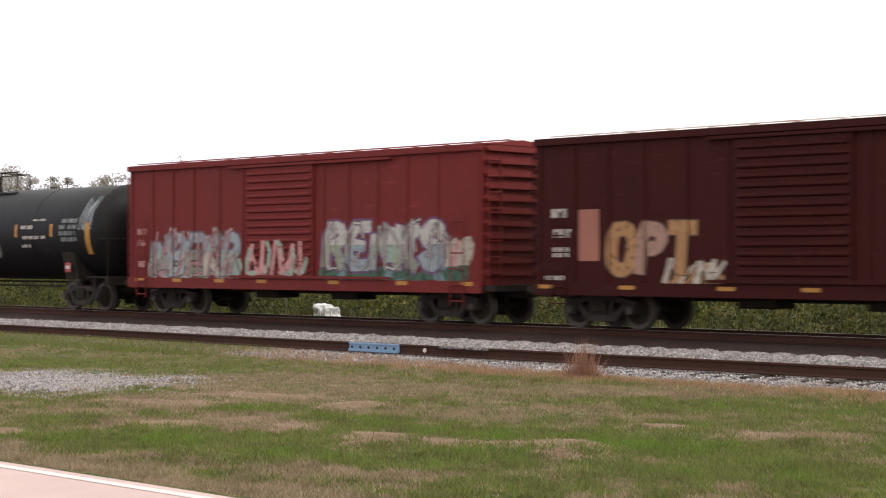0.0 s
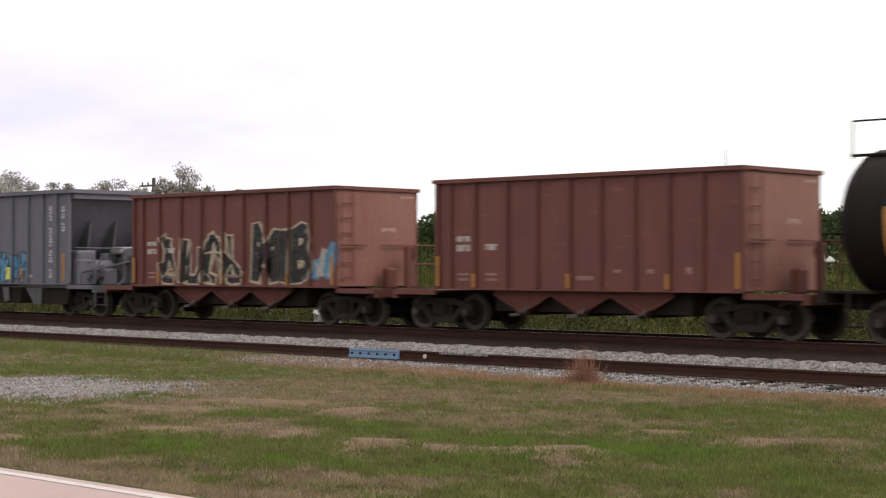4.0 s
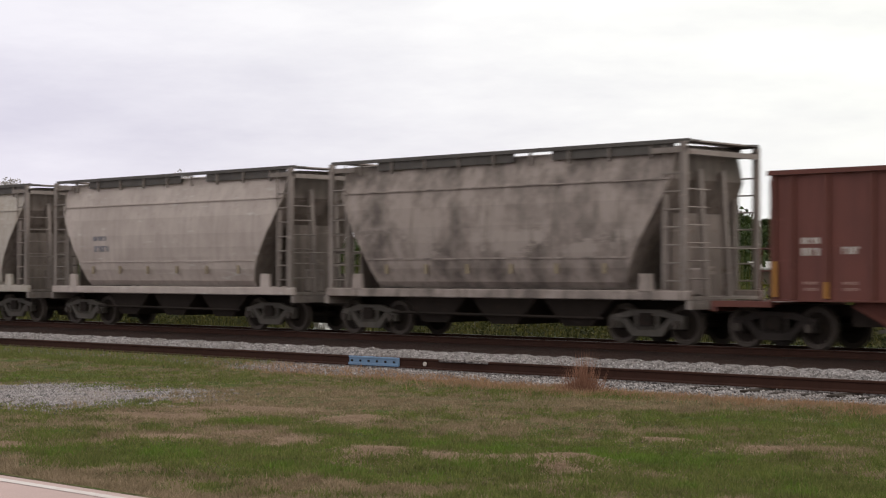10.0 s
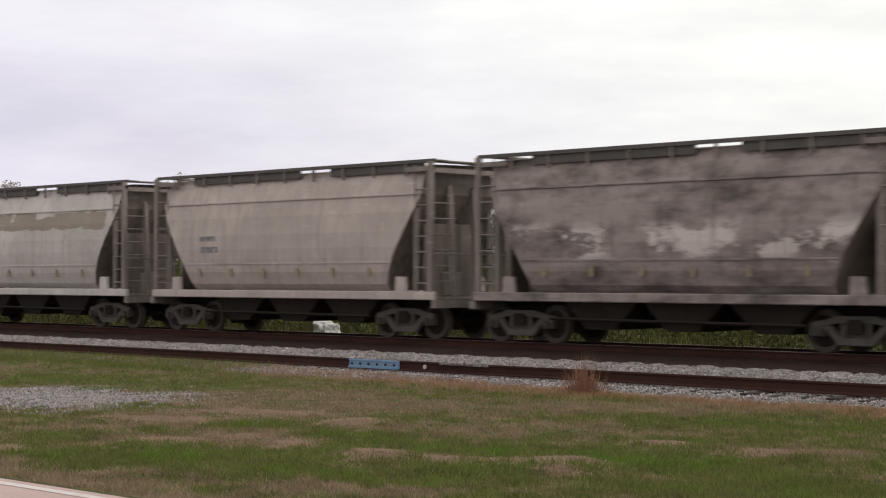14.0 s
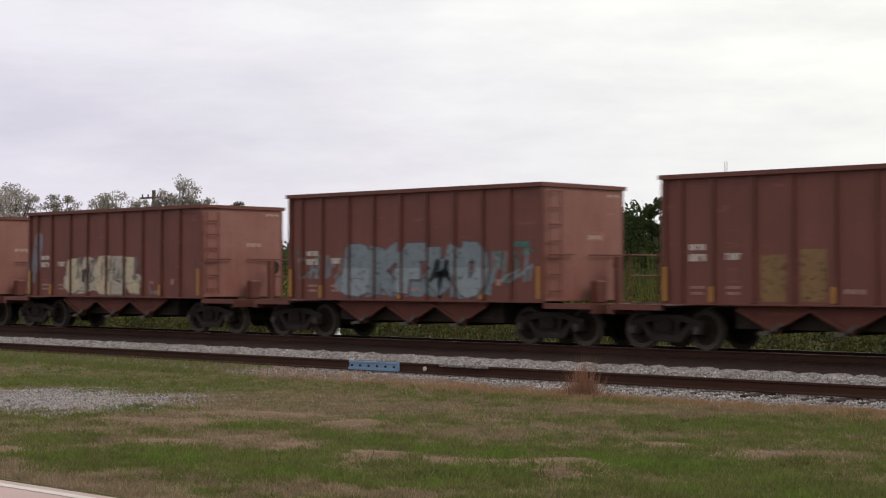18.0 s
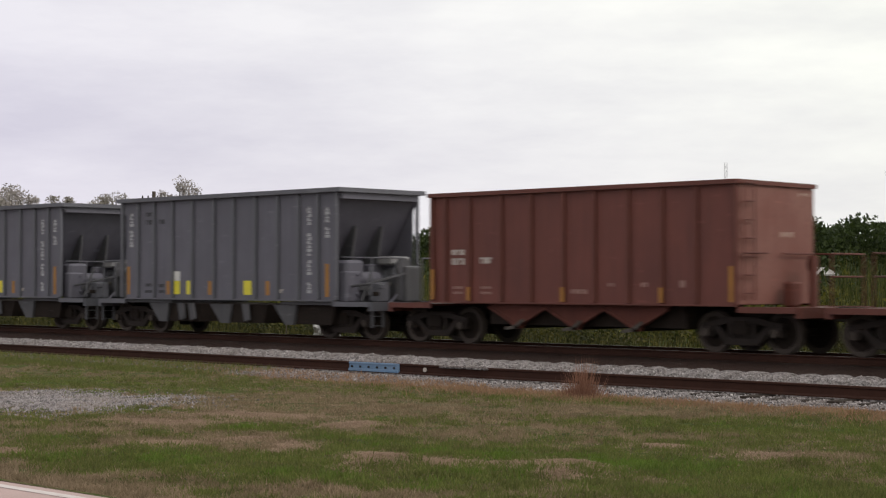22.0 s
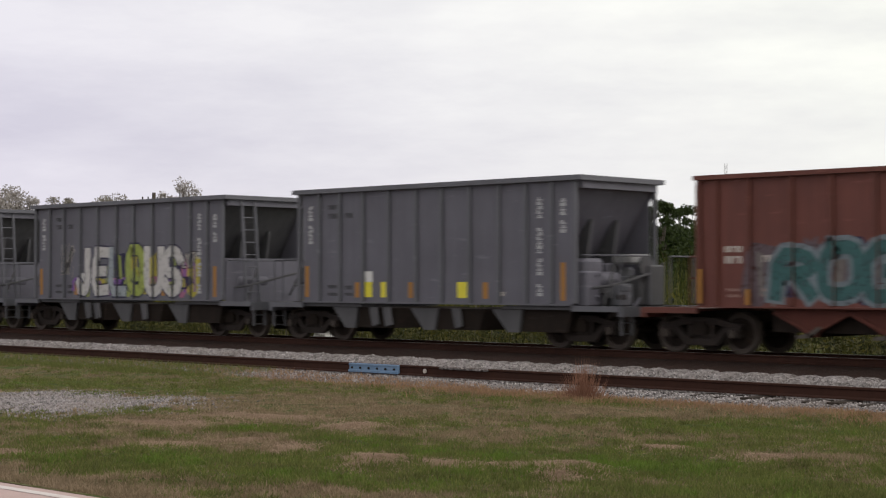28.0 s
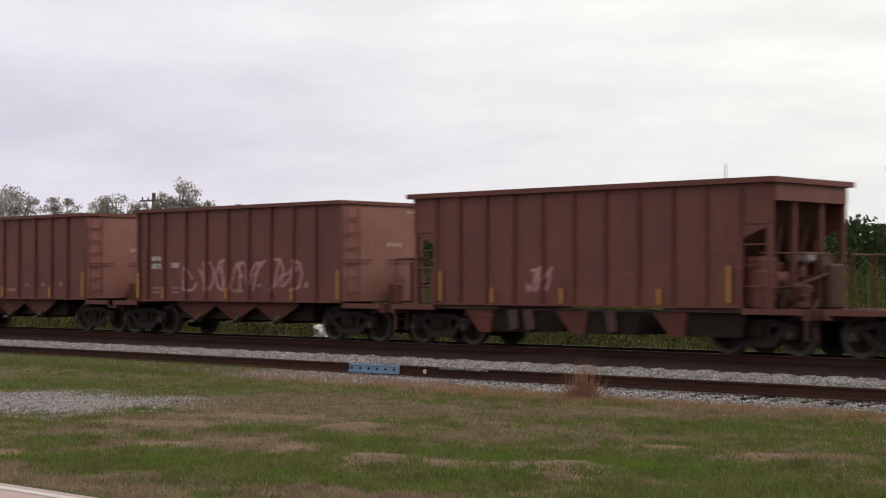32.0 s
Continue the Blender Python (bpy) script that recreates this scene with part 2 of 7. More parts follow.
SP = {k: spray(k, c) for k, c in {
    "white": (0.60, 0.565, 0.565), "pale": (0.46, 0.42, 0.40), "black": (0.02, 0.02, 0.022), "silver": (0.35, 0.38, 0.41), "haze": (0.27, 0.31, 0.35), "slate": (0.19, 0.225, 0.26), "faint": (0.21, 0.20, 0.235), "ash": (0.19, 0.165, 0.16), "dusk": (0.12, 0.085, 0.10), "ochre": (0.22, 0.125, 0.055),
    "mint": (0.28, 0.34, 0.30), "green": (0.05, 0.10, 0.07), "pink": (0.42, 0.15, 0.26), "violet": (0.22, 0.10, 0.36),
    "lime": (0.36, 0.41, 0.10), "teal": (0.045, 0.125, 0.13), "flesh": (0.34, 0.19, 0.15), "blue": (0.10, 0.26, 0.42), "steel": (0.16, 0.22, 0.26),
    "gold": (0.62, 0.45, 0.16), "orange": (0.36, 0.18, 0.08), "cream": (0.52, 0.42, 0.31), "red": (0.42, 0.07, 0.09),
    "yellow": (0.50, 0.42, 0.07), "grey": (0.24, 0.24, 0.25), "mauve": (0.24, 0.20, 0.29), "rose": (0.50, 0.25, 0.25), "clay": (0.40, 0.27, 0.22), "brick": (0.24, 0.05, 0.045), "navy": (0.03, 0.025, 0.07), "straw": (0.36, 0.25, 0.09), "lilac": (0.34, 0.31, 0.40), "sage": (0.27, 0.29, 0.22), "plum": (0.13, 0.06, 0.14), "jade": (0.05, 0.16, 0.14), "bone": (0.44, 0.38, 0.33), "umber": (0.21, 0.095, 0.062), "smoke": (0.062, 0.062, 0.066)}.items()}


# ---------------------------------------------------------------- ground
TRACK_Y, SIDING_Y, SIDING_Z = 31.78, 24.05, -0.05


def ground_level(x, y):
    """Height of the turf: the road verge is high, the track side lies lower."""
    z = np.interp(y, [-60, 7.2, 9, 14, 19, 21, 21.7, 22.4, 36, 38, 60, 2500], [-0.16, -0.16, -0.17, -0.25, -0.30, -0.31, -0.345, -0.41, -0.41, -0.5, -0.5, -0.5])
    return z


def noise2(x, y, seed):
    r = np.random.RandomState(seed)
    out = np.zeros_like(x)
    for k in range(7):
        a, f, p = r.uniform(0, 6.28), r.uniform(0.5, 1.6) * (1.35 ** k) * 0.5, r.uniform(0, 6.28)
        b, q = r.uniform(0, 6.28), r.uniform(0, 6.28)
        out += np.sin(x * f * np.cos(a) + y * f * np.sin(a) + p) * np.sin(x * f * np.cos(b) + y * f * np.sin(b) + q) / (1.15 ** k)
    return out / 3.0


def grid_mesh(name, xs, ys, height, material):
    X, Y = np.meshgrid(xs, ys)
    Z = height(X, Y)
    nx, ny = len(xs), len(ys)
    me = bpy.data.meshes.new(name)
    co = np.stack([X.ravel(), Y.ravel(), Z.ravel()], 1)
    i = (np.arange(ny - 1)[:, None] * nx + np.arange(nx - 1)[None, :]).ravel()
    fs = np.stack([i, i + 1, i + 1 + nx, i + nx], 1)
    me.from_pydata(co.tolist(), [], fs.tolist())
    me.polygons.foreach_set("use_smooth", [True] * len(fs))
    me.materials.append(material)
    return me


def soil_material():
    m, n, l, b = shade("dry_grass_soil", 0.95)
    v = place(n, l, shuffle=False)
    flat = place(n, l, (1.0, 1.0, 0.0), shuffle=False)
    big = spread(n, l, 0.5, 8, 0.45, 0.55, flat, 0.62)
    mid = spread(n, l, 4.0, 5, 0.35, 0.65, flat)
    fine = spread(n, l, 40, 4, 0.25, 0.75, v)
    green = mixer(n, l, mid, (0.068, 0.100, 0.008), (0.024, 0.042, 0.005))
    dry = mixer(n, l, mid, (0.148, 0.110, 0.056), (0.066, 0.053, 0.023))
    c = mixer(n, l, big, dry, green)
    c = mixer(n, l, fine, c, mixer(n, l, 0.4, c, (0.075, 0.06, 0.03)))
    l.new(c, b.inputs["Base Color"])
    relief(n, l, b, fine, 0.5, 0.03)
    return m


def blade_material(name, ends, tints):
    """Grass: each blade takes a tone between two ends, and drifts to two others in soft patches."""
    m, n, l, b = shade(name, 0.8)
    flat = place(n, l, (1.0, 1.0, 0.0), shuffle=False)
    drift = spread(n, l, 1.7, 5, 0.38, 0.62, flat, 0.6)
    geo = n.new("ShaderNodeNewGeometry")
    isl = geo.outputs["Random Per Island"]
    tone = mixer(n, l, drift, mixer(n, l, isl, *ends), mixer(n, l, isl, *tints))
    l.new(tone, b.inputs["Base Color"])
    thin, both = n.new("ShaderNodeBsdfTranslucent"), n.new("ShaderNodeMixShader")
    both.inputs[0].default_value = 0.5
    l.new(tone, thin.inputs["Color"])
    l.new(b.outputs[0], both.inputs[1])
    l.new(thin.outputs[0], both.inputs[2])
    l.new(both.outputs[0], n["Material Output"].inputs["Surface"])
    # a lawn scatters light like its ground, so the blades' normals lean up
    up, half = n.new("ShaderNodeVectorMath"), n.new("ShaderNodeVectorMath")
    half.operation, half.inputs["Scale"].default_value = "SCALE", 0.45
    up.inputs[1].default_value = (0, 0, 0.9)
    l.new(geo.outputs["Normal"], half.inputs[0])
    l.new(half.outputs[0], up.inputs[0])
    nz = n.new("ShaderNodeVectorMath")
    nz.operation = "NORMALIZE"
    l.new(up.outputs[0], nz.inputs[0])
    l.new(nz.outputs[0], b.inputs["Normal"])
    return m


SOIL = soil_material()
TURF = blade_material("turf_blades", ((0.1060, 0.1330, 0.0242), (0.2093, 0.2288, 0.0614)), ((0.0818, 0.0911, 0.0242), (0.1841, 0.1786, 0.0595)))
LUSH_TURF = blade_material("lush_blades", ((0.0911, 0.1600, 0.0167), (0.1693, 0.2465, 0.0372)), ((0.0800, 0.1228, 0.0186), (0.1600, 0.2046, 0.0428)))
DRY_TURF = blade_material("dry_blades", ((0.2558, 0.1860, 0.1135), (0.4464, 0.3208, 0.2232)), ((0.1535, 0.1135, 0.0632), (0.3069, 0.2213, 0.1395)))
TAN_TURF = blade_material("dead_grass_blades", ((0.30, 0.185, 0.10), (0.44, 0.27, 0.165)), ((0.25, 0.135, 0.082), (0.35, 0.20, 0.125)))

xs = np.concatenate([[-2500, -900, -400, -200, -120, -80, -60], np.arange(-50, 3, 0.14), [10, 30, 80, 200, 600, 2500]])
ys = np.concatenate([[-600, -150, -40, -5, 4], np.arange(7.2, 24, 0.12), [26, 29, 34, 36, 37, 38.5, 42, 50, 70, 110, 200, 500, 1200, 2500]])


def turf_height(X, Y):
    near = np.clip((Y - 7.8) / 0.8, 0, 1) * np.clip((22.0 - Y) / 1.0, 0, 1) * np.clip((X + 52) / 4, 0, 1) * np.clip((4 - X) / 3, 0, 1)
    u, d = 0.7206 * X + 0.6934 * Y, -0.6934 * X + 0.7206 * Y
    mound = 0.11 * np.exp(-(((u - 1.15) / 0.45) ** 2 + ((d - 15.9) / 0.7) ** 2)) + 0.04 * np.exp(-(((u + 0.7) / 0.4) ** 2 + ((d - 16.7) / 0.8) ** 2))
    return ground_level(X, Y) + near * (mound + 0.035 * noise2(X * 1.6, Y * 1.6, 5) + 0.036 * noise2(X * 3.2, Y * 3.2, 6))


ground = tagged(new("ground", grid_mesh("ground", xs, ys, turf_height, SOIL)), "patchy green and tan mown grass with bare soil", "ground", kind="structure")


def bare(x, y):
    """How thin the turf is: near 1 on the gravel patch and along the siding."""
    # across and along the view from the road
    u, d = 0.7206 * x + 0.6934 * y, -0.6934 * x + 0.7206 * y
    wob = 0.25 * np.sin(u * 2.1) + 0.2 * np.sin(u * 5.3 + d)
    patch = np.exp(-(((u + 6.9) / 3.0) ** 2 + ((d - 25.4 + wob) / 2.7) ** 2) ** 2)
    patch = np.maximum(patch, 0.8 * np.exp(-(((u + 4.4) / 0.9) ** 2 + ((d - 26.9) / 0.35) ** 2) ** 2))
    strip = np.clip((y - 21.4 + 0.25 * np.sin(x * 1.7) + 0.15 * np.sin(x * 4.3)) / 0.5, 0, 1)
    return np.maximum(patch, strip)


SPOTS = [(-2.95, 18.3, 0.45, 0.5), (-2.3, 19.2, 0.4, 0.35), (-1.7, 18.2, 0.35, 0.6), (-0.7, 16.7, 0.35, 0.9), (0.0, 16.4, 0.3, 0.5), (1.15, 16.2, 0.55, 0.75), (0.4, 16.6, 0.5, 0.3),
         (1.05, 15.2, 0.25, 0.35), (-4.6, 17.2, 0.4, 0.4), (-3.6, 21.6, 0.9, 0.8), (2.4, 18.6, 0.5, 0.4), (3.4, 17.6, 0.4, 0.4), (-2.6, 22.8, 1.0, 0.7), (-1.2, 21.5, 0.5, 0.5)]


def worn(x, y):
    """How much dead thatch lies on the turf, in a few worn spots."""
    u, d = 0.7206 * x + 0.6934 * y, -0.6934 * x + 0.7206 * y
    w = 0 * x
    for cu, cd, ru, rd in SPOTS:
        w = np.maximum(w, np.exp(-(((u - cu) / ru) ** 2 + ((d - cd) / rd) ** 2) ** 1.4))
    return w * np.clip(0.95 + 0.4 * noise2(x * 7, y * 7, 44), 0, 1)


def blades(name, count, material, label, area, tall, seed, keep=None, wide=0.006, lean=0.5, at=None, swell=None):
    r = np.random.RandomState(seed)
    x, y = at if at else (r.uniform(area[0], area[1], count), r.uniform(area[2], area[3], count))
    ok = (x < -0.44 * y + 0.6) & (x > -1.95 * y - 1.0)
    if keep is not None:
        ok &= keep(x, y, r)
    x, y = x[ok], y[ok]
    k = len(x)
    z = np.maximum(turf_height(x, y), np.where(y > 21.6, np.interp(y, [21.6, 22.3, 22.85, 23.2], [-0.40, -0.33, -0.30, -0.29]), -1)) - 0.01
    h = tall[0] + (tall[1] - tall[0]) * r.rand(k) ** 2
    if swell:
        h *= swell(x, y)
    a, t, d = r.uniform(0, 6.28, k), r.uniform(0, lean, k), r.uniform(0, 6.28, k)
    w = wide * (0.6 + r.rand(k))
    sx, sy = np.cos(a) * w, np.sin(a) * w
    tx, ty = x + np.cos(d) * t * h, y + np.sin(d) * t * h
    co = np.empty((k, 3, 3))
    co[:, 0] = np.stack([x - sx, y - sy, z], 1)
    co[:, 1] = np.stack([x + sx, y + sy, z], 1)
    co[:, 2] = np.stack([tx, ty, z + h], 1)
    me = bpy.data.meshes.new(name)
    me.vertices.add(k * 3)
    me.vertices.foreach_set("co", co.ravel())
    me.loops.add(k * 3)
    me.loops.foreach_set("vertex_index", np.arange(k * 3, dtype=np.int32))
    me.polygons.add(k)
    me.polygons.foreach_set("loop_start", np.arange(0, k * 3, 3, dtype=np.int32))
    me.materials.append(material)
    me.update(calc_edges=True)
    return tagged(new(name, me), label, "grass", kind="stuff")


def on_turf(x, y, r):
    return r.rand(len(x)) > np.maximum(bare(x, y) * 0.97, worn(x, y) * 0.98)


# greener patches of the lawn, across and along the view from the road: centre, half widths, strength
LUSH = [(-3.2, 16.7, 2.2, 0.9, 0.9), (-2.4, 20.6, 0.55, 0.6, 0.9), (-7.6, 31.0, 1.1, 1.9, 0.9), (-1.1, 18.8, 0.65, 0.75, 1.0), (-0.15, 17.7, 0.25, 0.4, 0.9),
        (1.0, 17.5, 0.7, 0.5, 0.9), (-0.3, 15.2, 1.7, 0.75, 0.8), (2.3, 16.6, 0.85, 0.95, 1.3), (4.3, 21.6, 1.6, 1.0, 0.6), (3.3, 14.4, 1.1, 0.8, 0.9),
        (-4.6, 23.4, 1.3, 0.7, 0.7), (1.6, 23.0, 1.2, 0.6, 0.5), (3.0, 19.0, 0.8, 0.5, 0.5)]
PARCHED = [(-0.7, 13.9, 0.9, 0.4, 1.0), (-1.6, 24.6, 2.0, 1.6, 0.7), (0.6, 20.4, 1.4, 0.9, 0.5), (-3.6, 26.8, 1.2, 1.4, 0.8), (2.6, 24.0, 2.2, 1.2, 0.6), (-2.4, 18.6, 1.0, 0.5, 0.6), (3.8, 17.6, 0.8, 0.4, 0.4)]


def greenness(x, y):
    """From 0, parched, to 1, lush."""
    u, d = 0.7206 * x + 0.6934 * y, -0.6934 * x + 0.7206 * y
    g = 0.43 + 0.22 * noise2(x * 1.5, y * 1.5, 71) + 0.24 * noise2(x * 4.5, y * 4.5, 72) + 0.24 * noise2(x * 13, y * 13, 73)
    for cu, cd, ru, rd, k in LUSH:
        g += 0.42 * k * np.exp(-(((u - cu) / ru) ** 2 + ((d - cd) / rd) ** 2) ** 1.3)
    for cu, cd, ru, rd, k in PARCHED:
        g -= 0.5 * k * np.exp(-(((u - cu) / ru) ** 2 + ((d - cd) / rd) ** 2) ** 1.3)
    # the mown edge along the road is straw-coloured
    return g - 0.55 * np.clip((8.9 - y + 0.2 * np.sin(x * 3)) / 0.7, 0, 1)


def sown(count, seed):
    """Places over the lawn, denser towards the road."""
    r = np.random.RandomState(seed)
    d = 12.4 * (38 / 12.4) ** r.rand(count)
    u = r.uniform(-0.29, 0.29, count) * d
    x, y = 0.7206 * u - 0.6934 * d, 0.6934 * u + 0.7206 * d
    ok = (y > 7.85) & (y < 22.2)
    return x[ok], y[ok]


def where_green(lo, hi):
    def keep(x, y, r):
        g = greenness(x, y) + r.normal(0, 0.2, len(x))
        return on_turf(x, y, r) & (g >= lo) & (g < hi)
    return keep


def clumped(x, y):
    return np.clip(0.75 + 0.55 * noise2(x * 5, y * 5, 33) + 0.35 * noise2(x * 11, y * 11, 34), 0.3, 1.7)


lawn = sown(880000, 3)
blades("dry_lawn", 0, DRY_TURF, "short straw-coloured grass blades of the lawn", None, (0.012, 0.045), 31, where_green(-9, 0.47), 0.0075, 1.6, lawn, clumped)
blades("grass", 0, TURF, "short mown green grass blades of the lawn", None, (0.012, 0.055), 32, where_green(0.47, 0.92), 0.0075, 1.5, lawn, clumped)
blades("lush_grass", 0, LUSH_TURF, "bright green grass in the damp spots of the lawn", None, (0.015, 0.065), 33, where_green(0.92, 9), 0.0075, 1.4, lawn, clumped)


def tuft_places(count, each, seed, lo, hi):
    """Blades gathered in clumps where the lawn has that greenness."""
    r = np.random.RandomState(seed)
    cx, cy = sown(count, seed)
    g = greenness(cx, cy)
    ok = (g >= lo) & (g < hi) & (np.maximum(bare(cx, cy), worn(cx, cy)) < 0.6) & (cy < 21.6)
    cx, cy = cx[ok], cy[ok]
    wide = r.uniform(0.03, 0.11, len(cx))
    return tuple(np.repeat(c, each) + np.repeat(wide, each) * r.normal(0, 1, len(cx) * each) for c in (cx, cy))


blades("straw_tufts", 0, DRY_TURF, "tufts of straw-coloured grass in the lawn", None, (0.03, 0.085), 35, None, 0.006, 1.1, tuft_places(5200, 42, 35, -9, 0.42))
blades("grass_tufts", 0, TURF, "longer tufts of green grass in the lawn", None, (0.03, 0.095), 36, None, 0.006, 1.0, tuft_places(5200, 42, 36, 0.42, 0.85))
blades("lush_tufts", 0, LUSH_TURF, "bright green tufts of grass in the lawn", None, (0.035, 0.105), 37, None, 0.006, 1.0, tuft_places(5200, 42, 37, 0.85, 9))


_rs = np.random.RandomState(12)
_su, _sd = [], []
for cu, cd, ru, rd in SPOTS:
    k = int(32000 * ru * rd)
    _su.append(cu + ru * 0.5 * _rs.normal(0, 1, k))
    _sd.append(cd + rd * 0.5 * _rs.normal(0, 1, k))
_su, _sd = np.concatenate(_su), np.concatenate(_sd)


THATCH = blade_material("dead_thatch", ((0.34, 0.235, 0.17), (0.52, 0.365, 0.275)), ((0.42, 0.295, 0.215), (0.25, 0.17, 0.118)))
blades("thatch", 160000, THATCH, "matted dead grass on worn spots of the lawn", (-30, -3, 7.9, 20), (0.012, 0.035), 8, None, 0.010, 3.0,
       at=(0.7206 * _su - 0.6934 * _sd, 0.6934 * _su + 0.7206 * _sd))


def tan_rim(x, y, r):
    """Dead grass thick along the edge of the ballast, which bends away from the rail."""
    edge = np.interp(x, [-34, -26, -21.5, -17, -12], [23.1, 23.0, 22.45, 21.95, 21.9]) + 0.12 * np.sin(x * 2.3) + 0.10 * np.sin(x * 5.1)
    near = np.exp(-np.clip(edge - y - 0.55, 0, 9) ** 1.5 / 0.6) * (y < edge)
    clump = 0.62 + 0.45 * noise2(x * 1.3, y * 1.3, 11)
    return r.rand(len(x)) < near * clump * np.clip((x + 36) / 16, 0.15, 1)


blades("dead_grass", 330000, TAN_TURF, "dry tan grass along the ballast edge", (-46, -3, 19.2, 23.1), (0.03, 0.13), 4, tan_rim, 0.008, 1.3)

def left_bank(x, y, r):
    return r.rand(len(x)) < np.clip((-26.5 - x) / 3.0, 0, 1) * np.clip((y - 20.3) / 0.5, 0, 1) * (0.72 + 0.3 * noise2(x * 1.5, y * 1.5, 15))


blades("bank_grass", 130000, TURF, "rough green and tan grass grown up to the siding rail", (-48, -26, 20.3, 23.15), (0.03, 0.14), 10, left_bank, 0.008, 1.1)
blades("verge_grass", 26000, DRY_TURF, "straw-coloured grass growing ragged over the road edge", (-20, -5, 7.78, 8.2), (0.02, 0.085), 9, lambda x, y, r: noise2(x * 4, y * 0, 19) + 1.4 * (y - 7.78) / 0.3 > r.normal(0.35, 0.25, len(x)), 0.008, 1.6)

# ---------------------------------------------------------------- road
def road_material():
    m, n, l, b = shade("pinkish_concrete_road", 0.85)
    v = place(n, l, shuffle=False)
    a, f = spread(n, l, 1.2, 4, 0.3, 0.7, v), spread(n, l, 60, 4, 0.2, 0.8, v)
    c = mixer(n, l, a, (0.48, 0.345, 0.33), (0.41, 0.295, 0.283))
    c = mixer(n, l, f, c, mixer(n, l, 0.25, c, (0.15, 0.12, 0.11)))
    l.new(c, b.inputs["Base Color"])
    relief(n, l, b, f, 0.2, 0.005)
    return m


ROAD = road_material()
LINE = plain_paint("road_line_paint", (0.54, 0.48, 0.47), 0.7, 0.75, (0.44, 0.35, 0.335))
road_me = grid_mesh("road", np.array([-1500, -200, -60, -30, 0, 60, 300, 1500.0]), np.array([-1.2, 2.0, 5.0, 7.74]), lambda X, Y: 0 * X - 0.13, ROAD)
tagged(new("road", road_me), "pale pinkish worn concrete road beside the verge", "road", kind="structure")
line_me = grid_mesh("edge_line", np.arange(-120, 60, 3.0), np.array([7.50, 7.61]), lambda X, Y: 0 * X - 0.126, LINE)
tagged(new("edge_line", line_me), "worn white line along the edge of the road", "road marking", kind="structure")
shoulder_me = grid_mesh("kerb", np.arange(-120, 60, 0.4), np.array([7.74, 7.80, 8.1]),
                        lambda X, Y: np.where(Y > 8.05, -0.24, -0.128) + 0.006 * noise2(X * 3, Y, 9), SOIL)
tagged(new("road_verge", shoulder_me), "crumbling soil edge between road and grass", "ground", kind="structure")


# ---------------------------------------------------------------- mesh helpers
def bm_box(bm, x0, x1, y0, y1, z0, z1):
    v = [bm.verts.new(p) for p in ((x0, y0, z0), (x1, y0, z0), (x1, y1, z0), (x0, y1, z0), (x0, y0, z1), (x1, y0, z1), (x1, y1, z1), (x0, y1, z1))]
    for f in ((3, 2, 1, 0), (4, 5, 6, 7), (0, 1, 5, 4), (1, 2, 6, 5), (2, 3, 7, 6), (3, 0, 4, 7)):
        bm.faces.new([v[i] for i in f])


def bm_prism(bm, outline, c0, c1, axis="y"):
    """An outline of (a, b) pairs pushed from c0 to c1 along an axis: y takes (x, z), x takes (y, z), z takes (x, y)."""
    def at(a, b, c):
        return {"y": (a, c, b), "x": (c, a, b), "z": (a, b, c)}[axis]
    p = [bm.verts.new(at(a, b, c0)) for a, b in outline]
    q = [bm.verts.new(at(a, b, c1)) for a, b in outline]
    k = len(outline)
    bm.faces.new(p[::-1])
    bm.faces.new(q)
    for i in range(k):
        bm.faces.new((p[i], p[(i + 1) % k], q[(i + 1) % k], q[i]))


def bm_tube(bm, a, b, r, n=6, r2=None):
    a, b = Vector(a), Vector(b)
    d = (b - a).normalized()
    u = d.orthogonal().normalized()
    w = d.cross(u)
    ring = lambda c, rr: [bm.verts.new(c + rr * (math.cos(t) * u + math.sin(t) * w)) for t in (2 * math.pi * i / n for i in range(n))]
    p, q = ring(a, r), ring(b, r if r2 is None else r2)
    for i in range(n):
        bm.faces.new((p[i], p[(i + 1) % n], q[(i + 1) % n], q[i]))
    bm.faces.new(p[::-1])
    bm.faces.new(q)


def bm_lathe(bm, rings, n=16, axis="y"):
    """Rings of (radius, place) round an axis through the origin."""
    rows = []
    for r, c in rings:
        row = []
        for i in range(n):
            t = 2 * math.pi * i / n
            a, b = r * math.cos(t), r * math.sin(t)
            row.append(bm.verts.new({"y": (a, c, b), "x": (c, a, b), "z": (a, b, c)}[axis]))
        rows.append(row)
    for p, q in zip(rows, rows[1:]):
        for i in range(n):
            bm.faces.new((p[i], p[(i + 1) % n], q[(i + 1) % n], q[i]))
    bm.faces.new(rows[0][::-1])
    bm.faces.new(rows[-1])


def finish(bm, name, material, smooth=False, bevel=0.0):
    if bevel:
        bmesh.ops.bevel(bm, geom=bm.edges[:], offset=bevel, segments=1, affect="EDGES", clamp_overlap=True)
    bmesh.ops.recalc_face_normals(bm, faces=bm.faces[:])
    me = bpy.data.meshes.new(name)
    bm.to_mesh(me)
    bm.free()
    if smooth:
        me.polygons.foreach_set("use_smooth", [True] * len(me.polygons))
    me.materials.append(material)
    return me


def hang(name, me, parent, at=(0, 0, 0), label="", turn=0.0):
    ob = new(name, me)
    ob.parent = parent
    ob.location = at
    if turn:
        ob.rotation_euler = (0, 0, turn)
    return tagged(ob, label) if label else ob


def part(name, bm, material, parent, label="", smooth=False, bevel=0.0, at=(0, 0, 0)):
    return hang(name, finish(bm, name, material, smooth, bevel), parent, at, label)


